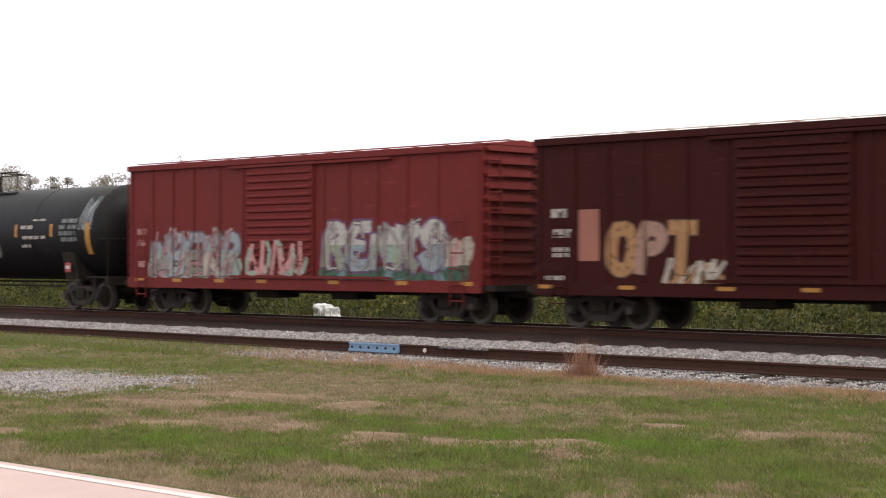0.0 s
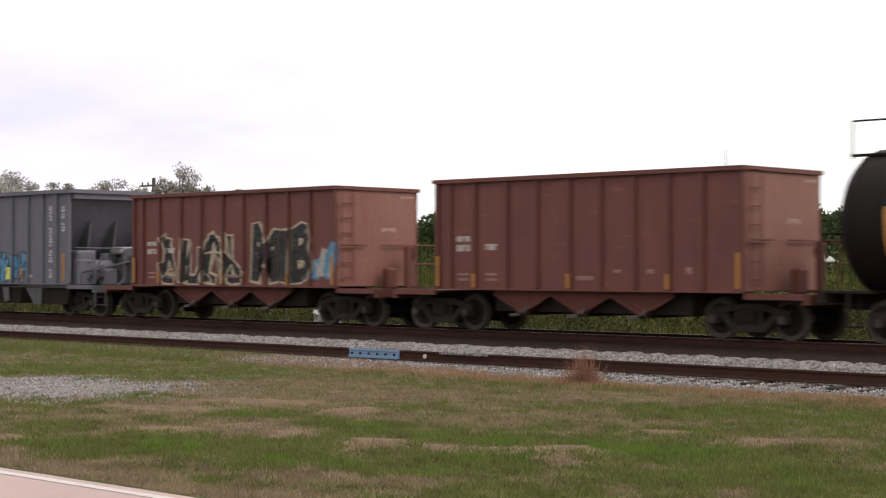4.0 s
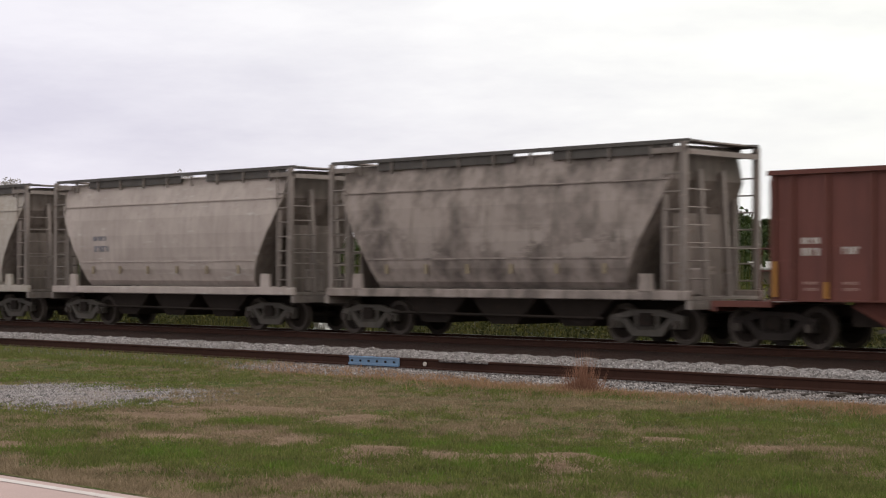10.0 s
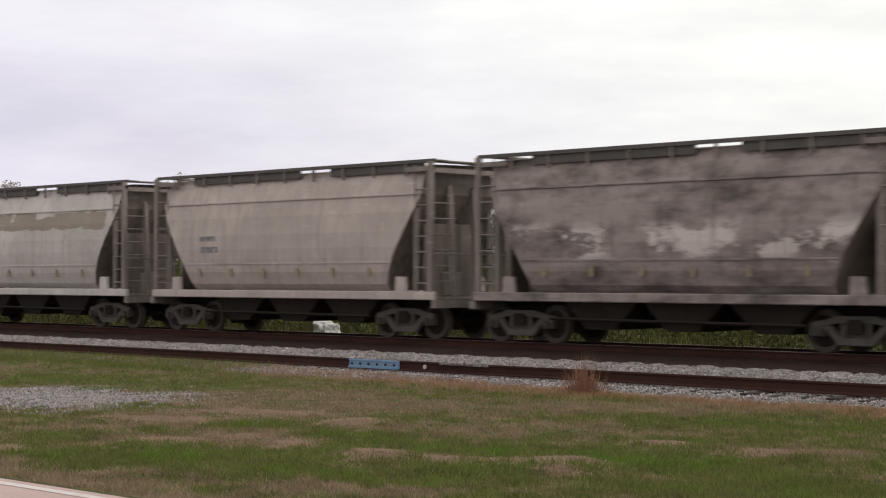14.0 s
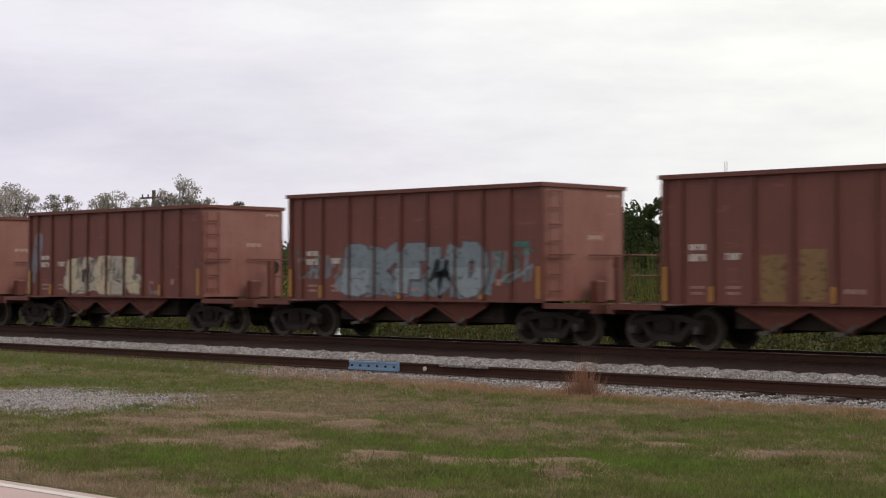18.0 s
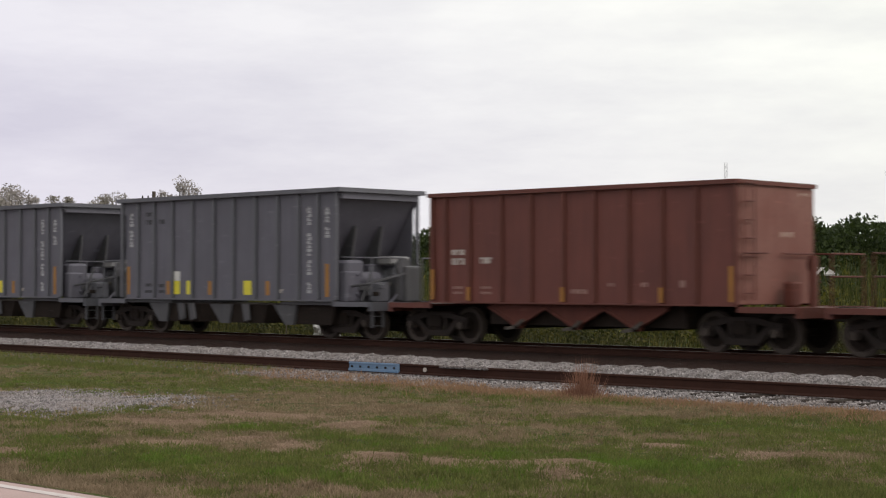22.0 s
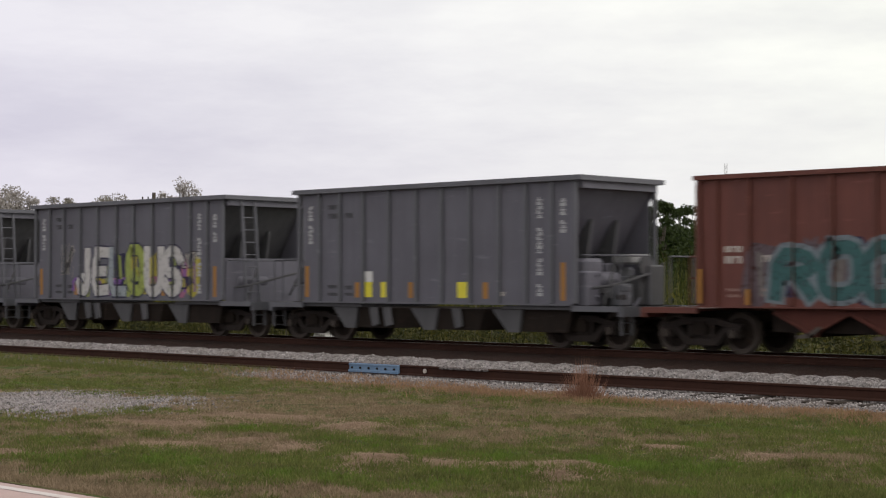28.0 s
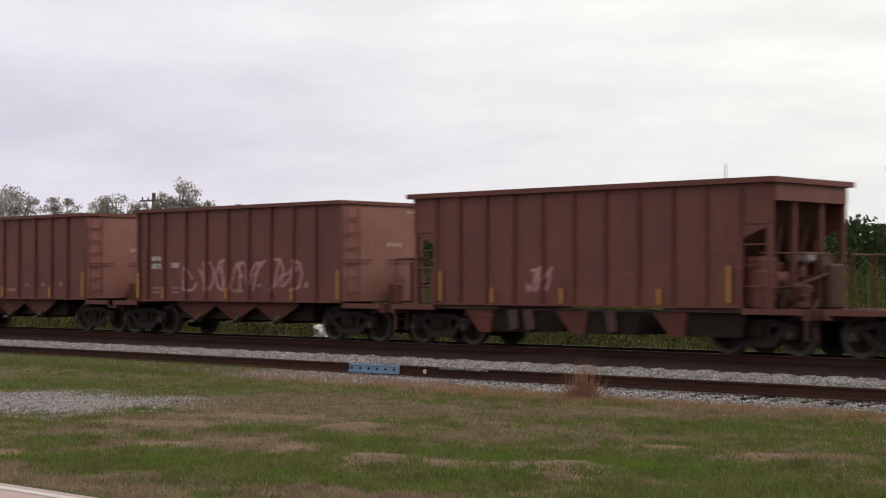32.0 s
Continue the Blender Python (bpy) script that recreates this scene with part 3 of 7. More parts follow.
BOXES = {}


def box(name, dims, material, parent, label="", bevel=0.0):
    """A box part from x0, x1, y0, y1, z0, z1; boxes of one size and material share a mesh."""
    x0, x1, y0, y1, z0, z1 = dims
    key = (name, round(x1 - x0, 4), round(y1 - y0, 4), round(z1 - z0, 4), material.name, bevel)
    if key not in BOXES:
        bm = bmesh.new()
        bm_box(bm, -(x1 - x0) / 2, (x1 - x0) / 2, -(y1 - y0) / 2, (y1 - y0) / 2, -(z1 - z0) / 2, (z1 - z0) / 2)
        BOXES[key] = finish(bm, name, material, False, bevel)
    return hang(name, BOXES[key], parent, ((x0 + x1) / 2, (y0 + y1) / 2, (z0 + z1) / 2), label)


def rod(name, a, b, r, material, parent, label="", n=6):
    bm = bmesh.new()
    a, b = Vector(a), Vector(b)
    mid = (a + b) / 2
    bm_tube(bm, a - mid, b - mid, r, n)
    return part(name, bm, material, parent, label, at=mid)


def rods(name, pairs, r, material, parent, label="", n=5):
    bm = bmesh.new()
    for a, b in pairs:
        bm_tube(bm, a, b, r, n)
    return part(name, bm, material, parent, label)


# ---------------------------------------------------------------- running gear
WHEEL_R = 0.457


def wheelset_mesh():
    bm = bmesh.new()
    bm_tube(bm, (0, -0.95, 0), (0, 0.95, 0), 0.085, 10)
    for s in (-1, 1):
        rings = [(0.10, s * 0.86), (0.14, s * 0.82), (0.16, s * 0.80), (0.34, s * 0.76), (0.36, s * 0.80), (0.452, s * 0.80), (0.457, s * 0.79),
                 (0.457, s * 0.70), (0.485, s * 0.685), (0.485, s * 0.66), (0.36, s * 0.66), (0.16, s * 0.69), (0.10, s * 0.68)]
        bm_lathe(bm, rings, 20, "y")
        bm_tube(bm, (0, s * 0.95, 0), (0, s * 1.16, 0), 0.10, 8)
        for k in range(3):
            t = k * 2.094
            bm_box(bm, 0.055 * math.cos(t) - 0.014, 0.055 * math.cos(t) + 0.014, s * 1.16 - 0.015, s * 1.16 + 0.02, 0.055 * math.sin(t) - 0.014, 0.055 * math.sin(t) + 0.014)
    me = finish(bm, "wheelset", WHEEL)
    # bright tread and rim, grimy web and axle
    me.materials.append(GEAR)
    for f in me.polygons:
        c = f.center
        if (math.hypot(c.x, c.z) < 0.345 or abs(c.y) < 0.66) and abs(c.y) < 1.1:
            f.material_index = 1
    return me


def side_frame_mesh(material):
    bm = bmesh.new()
    outer = [(-1.06, 0.66), (-0.72, 0.70), (-0.45, 0.80), (0.45, 0.80), (0.72, 0.70), (1.06, 0.66), (1.06, 0.50), (0.78, 0.46), (0.40, 0.20), (-0.40, 0.20), (-0.78, 0.46), (-1.06, 0.50)]
    def web(pts):
        bm_prism(bm, pts, -0.06, 0.06, "y")
    web([(-1.06, 0.66), (-0.72, 0.70), (-0.45, 0.80), (0.45, 0.80), (0.72, 0.70), (1.06, 0.66), (1.06, 0.52), (0.70, 0.56), (0.45, 0.66), (-0.45, 0.66), (-0.70, 0.56), (-1.06, 0.52)])
    web([(-0.80, 0.60), (-0.62, 0.62), (-0.34, 0.32), (0.34, 0.32), (0.62, 0.62), (0.80, 0.60), (0.42, 0.18), (-0.42, 0.18)])
    web([(-0.34, 0.30), (-0.24, 0.30), (-0.24, 0.68), (-0.34, 0.68)])
    web([(0.24, 0.30), (0.34, 0.30), (0.34, 0.68), (0.24, 0.68)])
    for x in (-0.89, 0.89):
        bm_box(bm, x - 0.15, x + 0.15, -0.10, 0.10, 0.36, 0.60)
    for k in (-0.13, 0.0, 0.13):
        bm_tube(bm, (k, -0.02, 0.32), (k, -0.02, 0.58), 0.055, 8)
    return finish(bm, "side_frame", material, False, 0.012)


WHEELSET_ME = wheelset_mesh()
SIDE_STEEL = steel_paint("grimy_side_frame", (0.038, 0.029, 0.027), (0.014, 0.011, 0.010), rough=0.85, rust=(0.075, 0.043, 0.033), rusted=0.6)
SIDE_FRAME_ME = {m.name: side_frame_mesh(m) for m in (SIDE_STEEL, FRAME_PALE)}
_b = bmesh.new()
bm_prism(_b, [(-0.17, 0.42), (0.17, 0.42), (0.2, 0.58), (0.14, 0.72), (-0.14, 0.72), (-0.2, 0.58)], -1.12, 1.12, "y")
bm_tube(_b, (0, 0, 0.70), (0, 0, 0.84), 0.22, 10)
BOLSTER_ME = finish(_b, "bogie", GEAR)
_b = bmesh.new()
bm_box(_b, -0.55, 0.55, -0.14, 0.14, -0.14, 0.14)
bm_prism(_b, [(0.5, -0.17), (0.72, -0.2), (0.84, -0.06), (0.8, 0.1), (0.66, 0.04), (0.62, 0.18), (0.5, 0.17)], -0.16, 0.16, "z")
COUPLER_ME = finish(_b, "coupler", GEAR, False, 0.02)


def bogie(parent, x, pale=False):
    b = hang("bogie", BOLSTER_ME, parent, (x, 0, 0))
    for s in (-1, 1):
        hang("side_frame", SIDE_FRAME_ME[(FRAME_PALE if pale else SIDE_STEEL).name], b, (0, s * 1.0, 0))
    for dx in (-0.89, 0.89):
        hang("wheelset", WHEELSET_ME, b, (dx, 0, WHEEL_R))
    return b


def couplers(parent, half):
    hang("coupler", COUPLER_ME, parent, (half - 0.72, 0, 0.87))
    hang("coupler", COUPLER_ME, parent, (-half + 0.72, 0, 0.87), turn=math.pi)


def thing(name, label, category, group="freight cars of the train"):
    return tagged(new(name), label, category, group)


def bars(parent, rects, material, y, name="stencil", thick=0.008):
    """Flat painted bars of x, z, width, height on the near side at depth y."""
    if name == "stencil":
        for x, z, w, h in rects:
            k = max(2, round(w / (0.75 * h)))
            bm = bmesh.new()
            for i in range(k):
                c = -w / 2 + w * (i + 0.5) / k
                g = w / k * 0.36
                if (i * 7 + int(w * 100)) % 3:
                    bm_box(bm, c - g, c + g, -thick / 2, thick / 2, -h / 2, h / 2)
                else:
                    bm_box(bm, c - g, c - g * 0.3, -thick / 2, thick / 2, -h / 2, h / 2)
                    bm_box(bm, c - g * 0.3, c + g, -thick / 2, thick / 2, h * 0.2, h / 2)
            tagged(part(name, bm, material, parent, at=(x, y - thick / 2, z)), kind="stuff")
        return
    for x, z, w, h in rects:
        box(name, (x - w / 2, x + w / 2, y - thick, y, z - h / 2, z + h / 2), material, parent)


SIDE, RIB = 1.50, 1.58


def shell(L, z0, z1, wall=0.04, ends=True, slope=None):
    bm = bmesh.new()
    for s in (-1, 1):
        bm_box(bm, -L, L, s * SIDE - (wall if s > 0 else 0), s * SIDE + (wall if s < 0 else 0), z0, z1)
    if ends:
        for s in (-1, 1):
            bm_box(bm, s * L - (wall if s > 0 else 0), s * L + (wall if s < 0 else 0), -SIDE + wall, SIDE - wall, z0, z1)
    return bm


CHUTE_RUST = steel_paint("dirty_chute_rust", (0.135, 0.046, 0.036), (0.070, 0.028, 0.023), rusted=0.3, gloss=0.1)


def chutes(car, xs, top, low, mat):
    """Discharge chutes that taper down to a gate, with dark arches between them."""
    h = top - low
    skin = CHUTE_RUST if mat in (RUST, YELLOW_OLD) else mat
    for x in xs:
        for s in (-1, 1):
            bm = bmesh.new()
            bm_prism(bm, [(-0.93, h), (0.90, h), (0.90, h - 0.07), (0.16, 0.12), (0.10, 0.02), (-0.12, 0.0), (-0.20, 0.10), (-0.93, h - 0.07)], s * 1.34 - 0.04, s * 1.34 + 0.04, "y")
            part("chute_side", bm, skin, car, at=(x, 0, low))
            bm = bmesh.new()
            bm_prism(bm, [(0.02, 0.14), (0.10, 0.10), (0.90, h - 0.12), (0.90, h - 0.05)], s * 1.40 - 0.02, s * 1.40 + 0.02, "y")
            bm_prism(bm, [(-0.02, 0.14), (-0.12, 0.10), (-0.93, h - 0.12), (-0.93, h - 0.05)], s * 1.40 - 0.02, s * 1.40 + 0.02, "y")
            part("chute_flange", bm, skin, car, at=(x, 0, low))
        bm = bmesh.new()
        bm_prism(bm, [(-0.32, 0.0), (0.0, 0.03), (0.26, 0.22), (0.20, 0.27), (-0.04, 0.11), (-0.32, 0.07)], -1.48, -1.39, "y")
        part("gate_lever", bm, FRAME_PALE, car, at=(x - 0.02, 0, low - 0.02))
        rod("gate_shaft", (x, -1.5, low + 0.06), (x, 1.5, low + 0.06), 0.045, GEAR, car, n=8)
    box("gate_housing", (-2.9, 3.0, -1.15, 1.15, low + 0.10, top - 0.01), GEAR, car)


def handrail(car, s, mat, x, z=2.18, y0=-0.35, y1=1.45):
    rods("handrail", [((s * x, y0, z), (s * x, y1, z)), ((s * x, y0, z), (s * x, y0, 1.0)), ((s * x, y1, z), (s * x, y1, 1.0)),
                      ((s * x, y0, z - 0.5), (s * x, y1, z - 0.5))], 0.024, mat, car)


# dust streaks over a paler red that stands in for light on the ends
END_LIT_DUSTY = steel_paint("lit_dusty_end_rust", (0.190, 0.069, 0.055), (0.25, 0.118, 0.097), rust=(0.10, 0.035, 0.026), rusted=0.35, stained=0.8, streaked=0.7)
RIBS_A = (-4.55, -4.10, -3.27, -2.22, -1.26, -0.25, 0.68, 1.66, 2.61, 3.53, 4.55)
RIBS_G = (-4.90, -4.10, -3.28, -2.37, -1.41, -0.40, 0.50, 1.47, 2.44, 3.32, 4.12, 4.86)


def closed_hopper(name, label, skin, rib, under, stripes=True, marks=WHITE, gauge=WHITE, z1=3.79, brake=None):
    """Rock hopper with flat vertical ends, open on top, discharge chutes below."""
    car = thing(name, label, "hopper car")
    L, z0 = 4.61, 1.07
    bm = shell(L - 0.02, z0, z1 - 0.1)
    bm_prism(bm, [(-L + 0.1, 2.3), (-L + 1.6, 1.25), (L - 1.6, 1.25), (L - 0.1, 2.3), (L - 0.1, 2.2), (L - 1.6, 1.12), (-L + 1.6, 1.12), (-L + 0.1, 2.2)], -SIDE + 0.05, SIDE - 0.05, "y")
    part("body", bm, skin, car)
    # added sheets: the brighter light on the ends is in their colour
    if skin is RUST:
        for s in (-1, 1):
            box("end_sheet", (s * L - 0.019, s * L + 0.004, -1.49, 1.49, z0 + 0.01, z1 - 0.11), END_LIT_DUSTY, car, "rust-red end sheet with dust streaks, paled as if lit")
    for x in RIBS_A:
        for s in (-1, 1):
            box("side_post", (x - 0.055, x + 0.055, min(s * SIDE, s * RIB), max(s * SIDE, s * RIB), z0 + 0.005, z1 - 0.1), rib, car, bevel=0.015)
    bm = bmesh.new()
    for s in (-1, 1):
        bm_box(bm, -L - 0.05, L + 0.05, s * 1.55 - 0.07, s * 1.55 + 0.07, z1 - 0.1, z1)
        bm_box(bm, s * L - 0.06, s * L + 0.06, -1.48, 1.48, z1 - 0.101, z1 - 0.001)
    part("top_chord", bm, rib, car)
    for s in (-1, 1):
        box("side_sill", (-L, L, s * 1.545 - 0.085, s * 1.545 + 0.085, z0 - 0.035, z0), rib, car)
        for e in (-1, 1):
            box("platform_rail", (min(e * L, e * 6.1), max(e * L, e * 6.1), s * 1.5 - 0.05, s * 1.5 + 0.05, z0 - 0.17, z0 - 0.04), rib, car)
        box("end_platform", (min(s * L, s * 6.1), max(s * L, s * 6.1), -1.45, 1.45, z0 - 0.12, z0 - 0.06), rib, car)
        box("end_sill", (s * 6.1 - 0.08, s * 6.1 + 0.08, -1.5, 1.5, z0 - 0.27, z0 - 0.05), rib, car)
        x = s * (L + 0.09)
        rods("ladder", [((x, -1.42, z0 + 0.25 + 0.4 * k), (x, -0.98, z0 + 0.25 + 0.4 * k)) for k in range(7)]
             + [((x, -1.42, z0 + 0.1), (x, -1.42, z1 - 0.2)), ((x, -0.98, z0 + 0.1), (x, -0.98, z1 - 0.2))], 0.018, rib, car)
        rods("grab_iron", [((s * (L + 0.1), -1.45, 2.2), (s * (L + 0.1), -0.5, 2.2)), ((s * (L + 0.1), 0.1, 2.2), (s * (L + 0.1), 1.45, 2.2)), ((s * (L + 0.1), 1.45, 2.2), (s * 5.95, 1.45, 2.18))], 0.022, rib, car)
        handrail(car, s, rib, 5.95, 2.18, 0.1, 1.45)
        box("end_post", (s * (L + 0.55) - 0.06, s * (L + 0.55) + 0.06, 0.55, 0.75, z0 - 0.06, 2.15), rib, car)
        if brake:
            bm = bmesh.new()
            bm_prism(bm, [(-0.25, 1.22), (0.05, 1.12), (0.32, 1.55), (0.38, 1.9), (0.12, 2.0), (-0.02, 1.72), (-0.2, 1.62)], min(s * (L + 0.02), s * (L + 0.34)), max(s * (L + 0.02), s * (L + 0.34)), "x")
            part("brake_cylinder", bm, brake, car, "grease-black brake gear", bevel=0.03)
        else:
            box("brake_box", (s * (L + 0.3) - 0.14, s * (L + 0.3) + 0.14, 0.0, 0.35, z0 - 0.06, z0 + 0.5), rib, car, bevel=0.04)
    bm = bmesh.new()
    bm_lathe(bm, [(0.05, -0.05), (0.2, -0.04), (0.2, 0.04), (0.05, 0.05)], 10, "x")
    part("brake_wheel", bm, GEAR, car, at=(L + 0.42, 0.85, 1.95))
    box("centre_sill", (-6.0, 6.0, -0.28, 0.28, 0.72, z0 - 0.13), under, car)
    chutes(car, (-1.80, 0.0, 1.78), z0 - 0.036, 0.42, skin)
    couplers(car, 6.42)
    bogie(car, -4.85)
    bogie(car, 4.4)
    if stripes:
        for x, z, h in ((-4.5, 1.5, 0.75), (4.48, 1.52, 0.78), (-3.27, 1.27, 0.34), (-0.25, 1.27, 0.34), (2.61, 1.27, 0.34)):
            box("reflector", (x - 0.05, x + 0.05, -RIB - 0.008, -RIB, z - h / 2, z + h / 2), REFLECT, car)
    y = -SIDE
    bars(car, [(-3.68, 2.30, 0.46, 0.13), (-3.68, 2.07, 0.46, 0.16), (-2.74, 2.09, 0.42, 0.15)], gauge, y)
    bars(car, [(-3.68, 1.42, 0.38, 0.06), (-3.68, 1.29, 0.34, 0.06), (-2.74, 1.42, 0.38, 0.06), (-2.74, 1.29, 0.36, 0.06), (0.2, 1.34, 0.5, 0.10)], FADED if marks is WHITE else marks, y)
    bars(car, [(3.15, 1.52, 0.16, 0.16), (2.1, 1.5, 0.2, 0.1), (1.15, 1.5, 0.2, 0.08)], FADED if marks is WHITE else marks, y)
    dim = END_MARK if gauge is WHITE else gauge
    for y0, y1, za, zb in ((0.15, 0.70, 2.56, 2.68), (0.9, 1.4, z1 - 0.29, z1 - 0.22)):
        bm = bmesh.new()
        for k in range(5):
            y = y0 + (y1 - y0) * (k + 0.15) / 5
            bm_box(bm, L, L + 0.008, y, y + (y1 - y0) * 0.13, za + 0.03 * (k % 2), zb)
        tagged(part("end_stencil", bm, dim, car), kind="stuff")
    return car


DECK_PALE = steel_paint("dusty_pale_grey_steel", (0.30, 0.29, 0.30), (0.17, 0.16, 0.165), rusted=0.3)


def open_hopper(name, label, skin, rib, dark, L=4.965, z1=4.10, rib_x=RIBS_G, ladder=False, grey=True, side=None):
    """Rock hopper whose slope sheets show at the open ends, with brake gear on the end decks."""
    car = thing(name, label, "hopper car")
    z0 = 1.07
    edge = side or L - 0.22
    part("body", shell(edge, z0, z1 - 0.12, ends=False), skin, car)
    for s in (-1, 1):
        for y in (-SIDE + 0.02, SIDE - 0.02):
            bm = bmesh.new()
            drop = 1.3 if side else 0.55
            bm_prism(bm, [(s * edge, z1 - 0.12), (s * L, z1 - 0.12), (s * L, z1 - (1.0 if side else 0.2)), (s * edge, z1 - drop)], y - 0.02, y + 0.02, "y")
            part("end_gusset", bm, skin, car)
        if side:
            for y in (-1.46, -0.55, 0.55, 1.46):
                box("end_post", (s * (L - 0.1) - 0.06, s * (L - 0.1) + 0.06, y - 0.05, y + 0.05, z0 - 0.06, z1 - 0.12), rib, car)
            for z in (1.5, 1.95, 2.4, 2.85):
                rod("grab_iron", (s * (edge + 0.05), -1.5, z), (s * (L - 0.1), -1.5, z), 0.02, rib, car)
    for s in (-1, 1):
        bm = bmesh.new()
        bm_prism(bm, [(s * (L - 0.02), z1 - 0.14), (s * (L - 0.10), z1 - 0.14), (s * (L - 1.25), 2.15), (s * 2.2, 1.25), (s * 2.2, 1.19), (s * (L - 1.2), 2.08)], -SIDE + 0.045, SIDE - 0.045, "y")
        # the darker paint puts the shade of the open end into the sheet
        part("slope_sheet", bm, skin if grey and not ladder else dark, car)
        box("end_plate", (s * L - 0.05, s * L + 0.05, -SIDE + 0.05, SIDE - 0.05, z1 - (0.5 if side else 0.3), z1 - 0.122), skin, car)
        for y in (-0.5, 0.5):
            bm = bmesh.new()
            bm_prism(bm, [(s * (L - 0.5), z1 - 1.0), (s * (L - 0.42), z1 - 1.0), (s * (L - 0.75), 1.05), (s * (L - 1.2), 1.05), (s * (L - 1.2), 2.15)], y - 0.04, y + 0.04, "y")
            part("slope_brace", bm, dark, car)
    for x in rib_x:
        for s in (-1, 1):
            box("side_post", (x - 0.055, x + 0.055, min(s * SIDE, s * RIB), max(s * SIDE, s * RIB), z0 + 0.005, z1 - 0.12), rib, car, bevel=0.015)
    bm = bmesh.new()
    for s in (-1, 1):
        bm_box(bm, -L - 0.14, L + 0.14, s * 1.56 - 0.08, s * 1.56 + 0.08, z1 - 0.12, z1)
        bm_box(bm, s * L - 0.14, s * L + 0.14, -1.48, 1.48, z1 - 0.121, z1 - 0.001)
    part("top_chord", bm, rib, car)
    for s in (-1, 1):
        box("side_sill", (-edge, edge, s * 1.52 - 0.06, s * 1.52 + 0.06, z0 - 0.04, z0), rib, car)
        for e in (-1, 1):
            box("platform_rail", (min(e * edge, e * 6.15), max(e * edge, e * 6.15), s * 1.5 - 0.05, s * 1.5 + 0.05, z0 - 0.17, z0 - 0.04), rib, car)
        box("end_deck", (min(s * 2.5, s * 6.15), max(s * 2.5, s * 6.15), -1.46, 1.46, z0 - 0.14, z0 - 0.06), dark, car)
        box("end_sill", (s * 6.15 - 0.07, s * 6.15 + 0.07, -1.5, 1.5, z0 - 0.28, z0 - 0.05), rib, car)
        rods("handrail", [((s * 4.98, -1.4, 2.22), (s * 6.1, -1.4, 2.2)), ((s * 6.1, -1.4, 2.2), (s * 6.1, -1.4, z0)), ((s * 6.1, -1.4, 2.2), (s * 6.1, -0.3, 2.2)), ((s * 6.1, -0.3, 2.2), (s * 6.1, -0.3, z0))], 0.022, rib, car)
        rods("handrail", [((s * 6.1, 0.5, 2.2), (s * 6.1, 1.45, 2.2)), ((s * 6.1, 0.5, 2.2), (s * 6.1, 0.5, z0)), ((s * 6.1, 1.45, 2.2), (s * 6.1, 1.45, z0))], 0.022, rib, car)
        bm = bmesh.new()
        bm_lathe(bm, [(0.05, -0.62), (0.2, -0.55), (0.22, -0.5), (0.22, 0.5), (0.2, 0.55), (0.05, 0.62)], 12, "y")
        part("air_reservoir", bm, skin, car, at=(s * 4.75, -0.45, 1.62), smooth=True)
        if not (s > 0 and ladder):
            box("control_valve", (s * 5.3 - 0.25, s * 5.3 + 0.2, 0.15, 0.7, z0 - 0.06, 1.75), dark, car, bevel=0.05)
        box("brake_cylinder", (s * 4.2 - 0.3, s * 4.2 + 0.4, 0.5, 1.1, z0 - 0.06, 1.95), rib, car, bevel=0.06)
        box("reservoir_bracket", (s * 4.75 - 0.12, s * 4.75 + 0.12, -0.9, 0.0, z0 - 0.06, 1.5), dark, car)
        rods("brake_pipe", [((s * 3.6, -1.1, 1.3), (s * 5.6, -1.1, 1.5)), ((s * 5.6, -1.1, 1.5), (s * 5.6, 0.9, 1.9)), ((s * 5.0, 0.9, 1.2), (s * 5.6, 0.9, 2.05)), ((s * 5.2, -0.9, 1.05), (s * 5.2, -0.5, 2.0))], 0.035, dark, car)
        for dx, y0, y1, h, mt in () if (s > 0 and ladder) else ((0.1, -1.3, -0.75, 1.85, skin), (0.55, -0.6, -0.1, 1.55, rib), (0.75, 0.3, 0.9, 2.0, dark), (-0.35, 0.0, 0.5, 2.05, skin), (0.2, 0.95, 1.35, 1.7, rib)):
            box("valve_box", (s * (4.75 + dx) - 0.16, s * (4.75 + dx) + 0.16, y0, y1, z0 - 0.06, h), mt, car, bevel=0.04)
        if not (s > 0 and ladder):
            rr = random.Random(7 if s > 0 else 8)
            for k in range(9):
                x, yy, z = s * rr.uniform(4.7, 5.9), rr.uniform(-1.3, 1.2), rr.uniform(1.15, 2.1)
                rod("pipe", (x, yy, z), (x + rr.uniform(-0.45, 0.45), yy + rr.uniform(-0.5, 0.5), z + rr.uniform(-0.5, 0.3)), rr.uniform(0.02, 0.05), rr.choice((dark, skin, GEAR, FRAME_PALE)), car)
            for k in range(7):
                x, yy, z, q = s * rr.uniform(4.8, 5.8), rr.uniform(-1.3, 1.1), rr.uniform(1.1, 1.9), rr.uniform(0.06, 0.16)
                box("fitting", (x - q, x + q, yy - q, yy + q, z - q * 0.7, z + q * 0.7), rr.choice((dark, GEAR, FRAME_PALE, rib)), car, bevel=0.02)
        if s > 0 and not ladder:
            box("valve_cover", (4.6, 5.2, 0.2, 0.95, 2.02, 2.26), DECK_PALE, car, bevel=0.05)
            box("gear_case", (4.45, 4.95, -1.25, -0.55, z0 - 0.06, 2.15), skin, car, bevel=0.08)
            bm = bmesh.new()
            bm_lathe(bm, [(0.06, -0.06), (0.27, -0.05), (0.27, 0.05), (0.06, 0.06)], 12, "x")
            part("brake_wheel", bm, dark, car, at=(5.5, 0.35, 1.95))
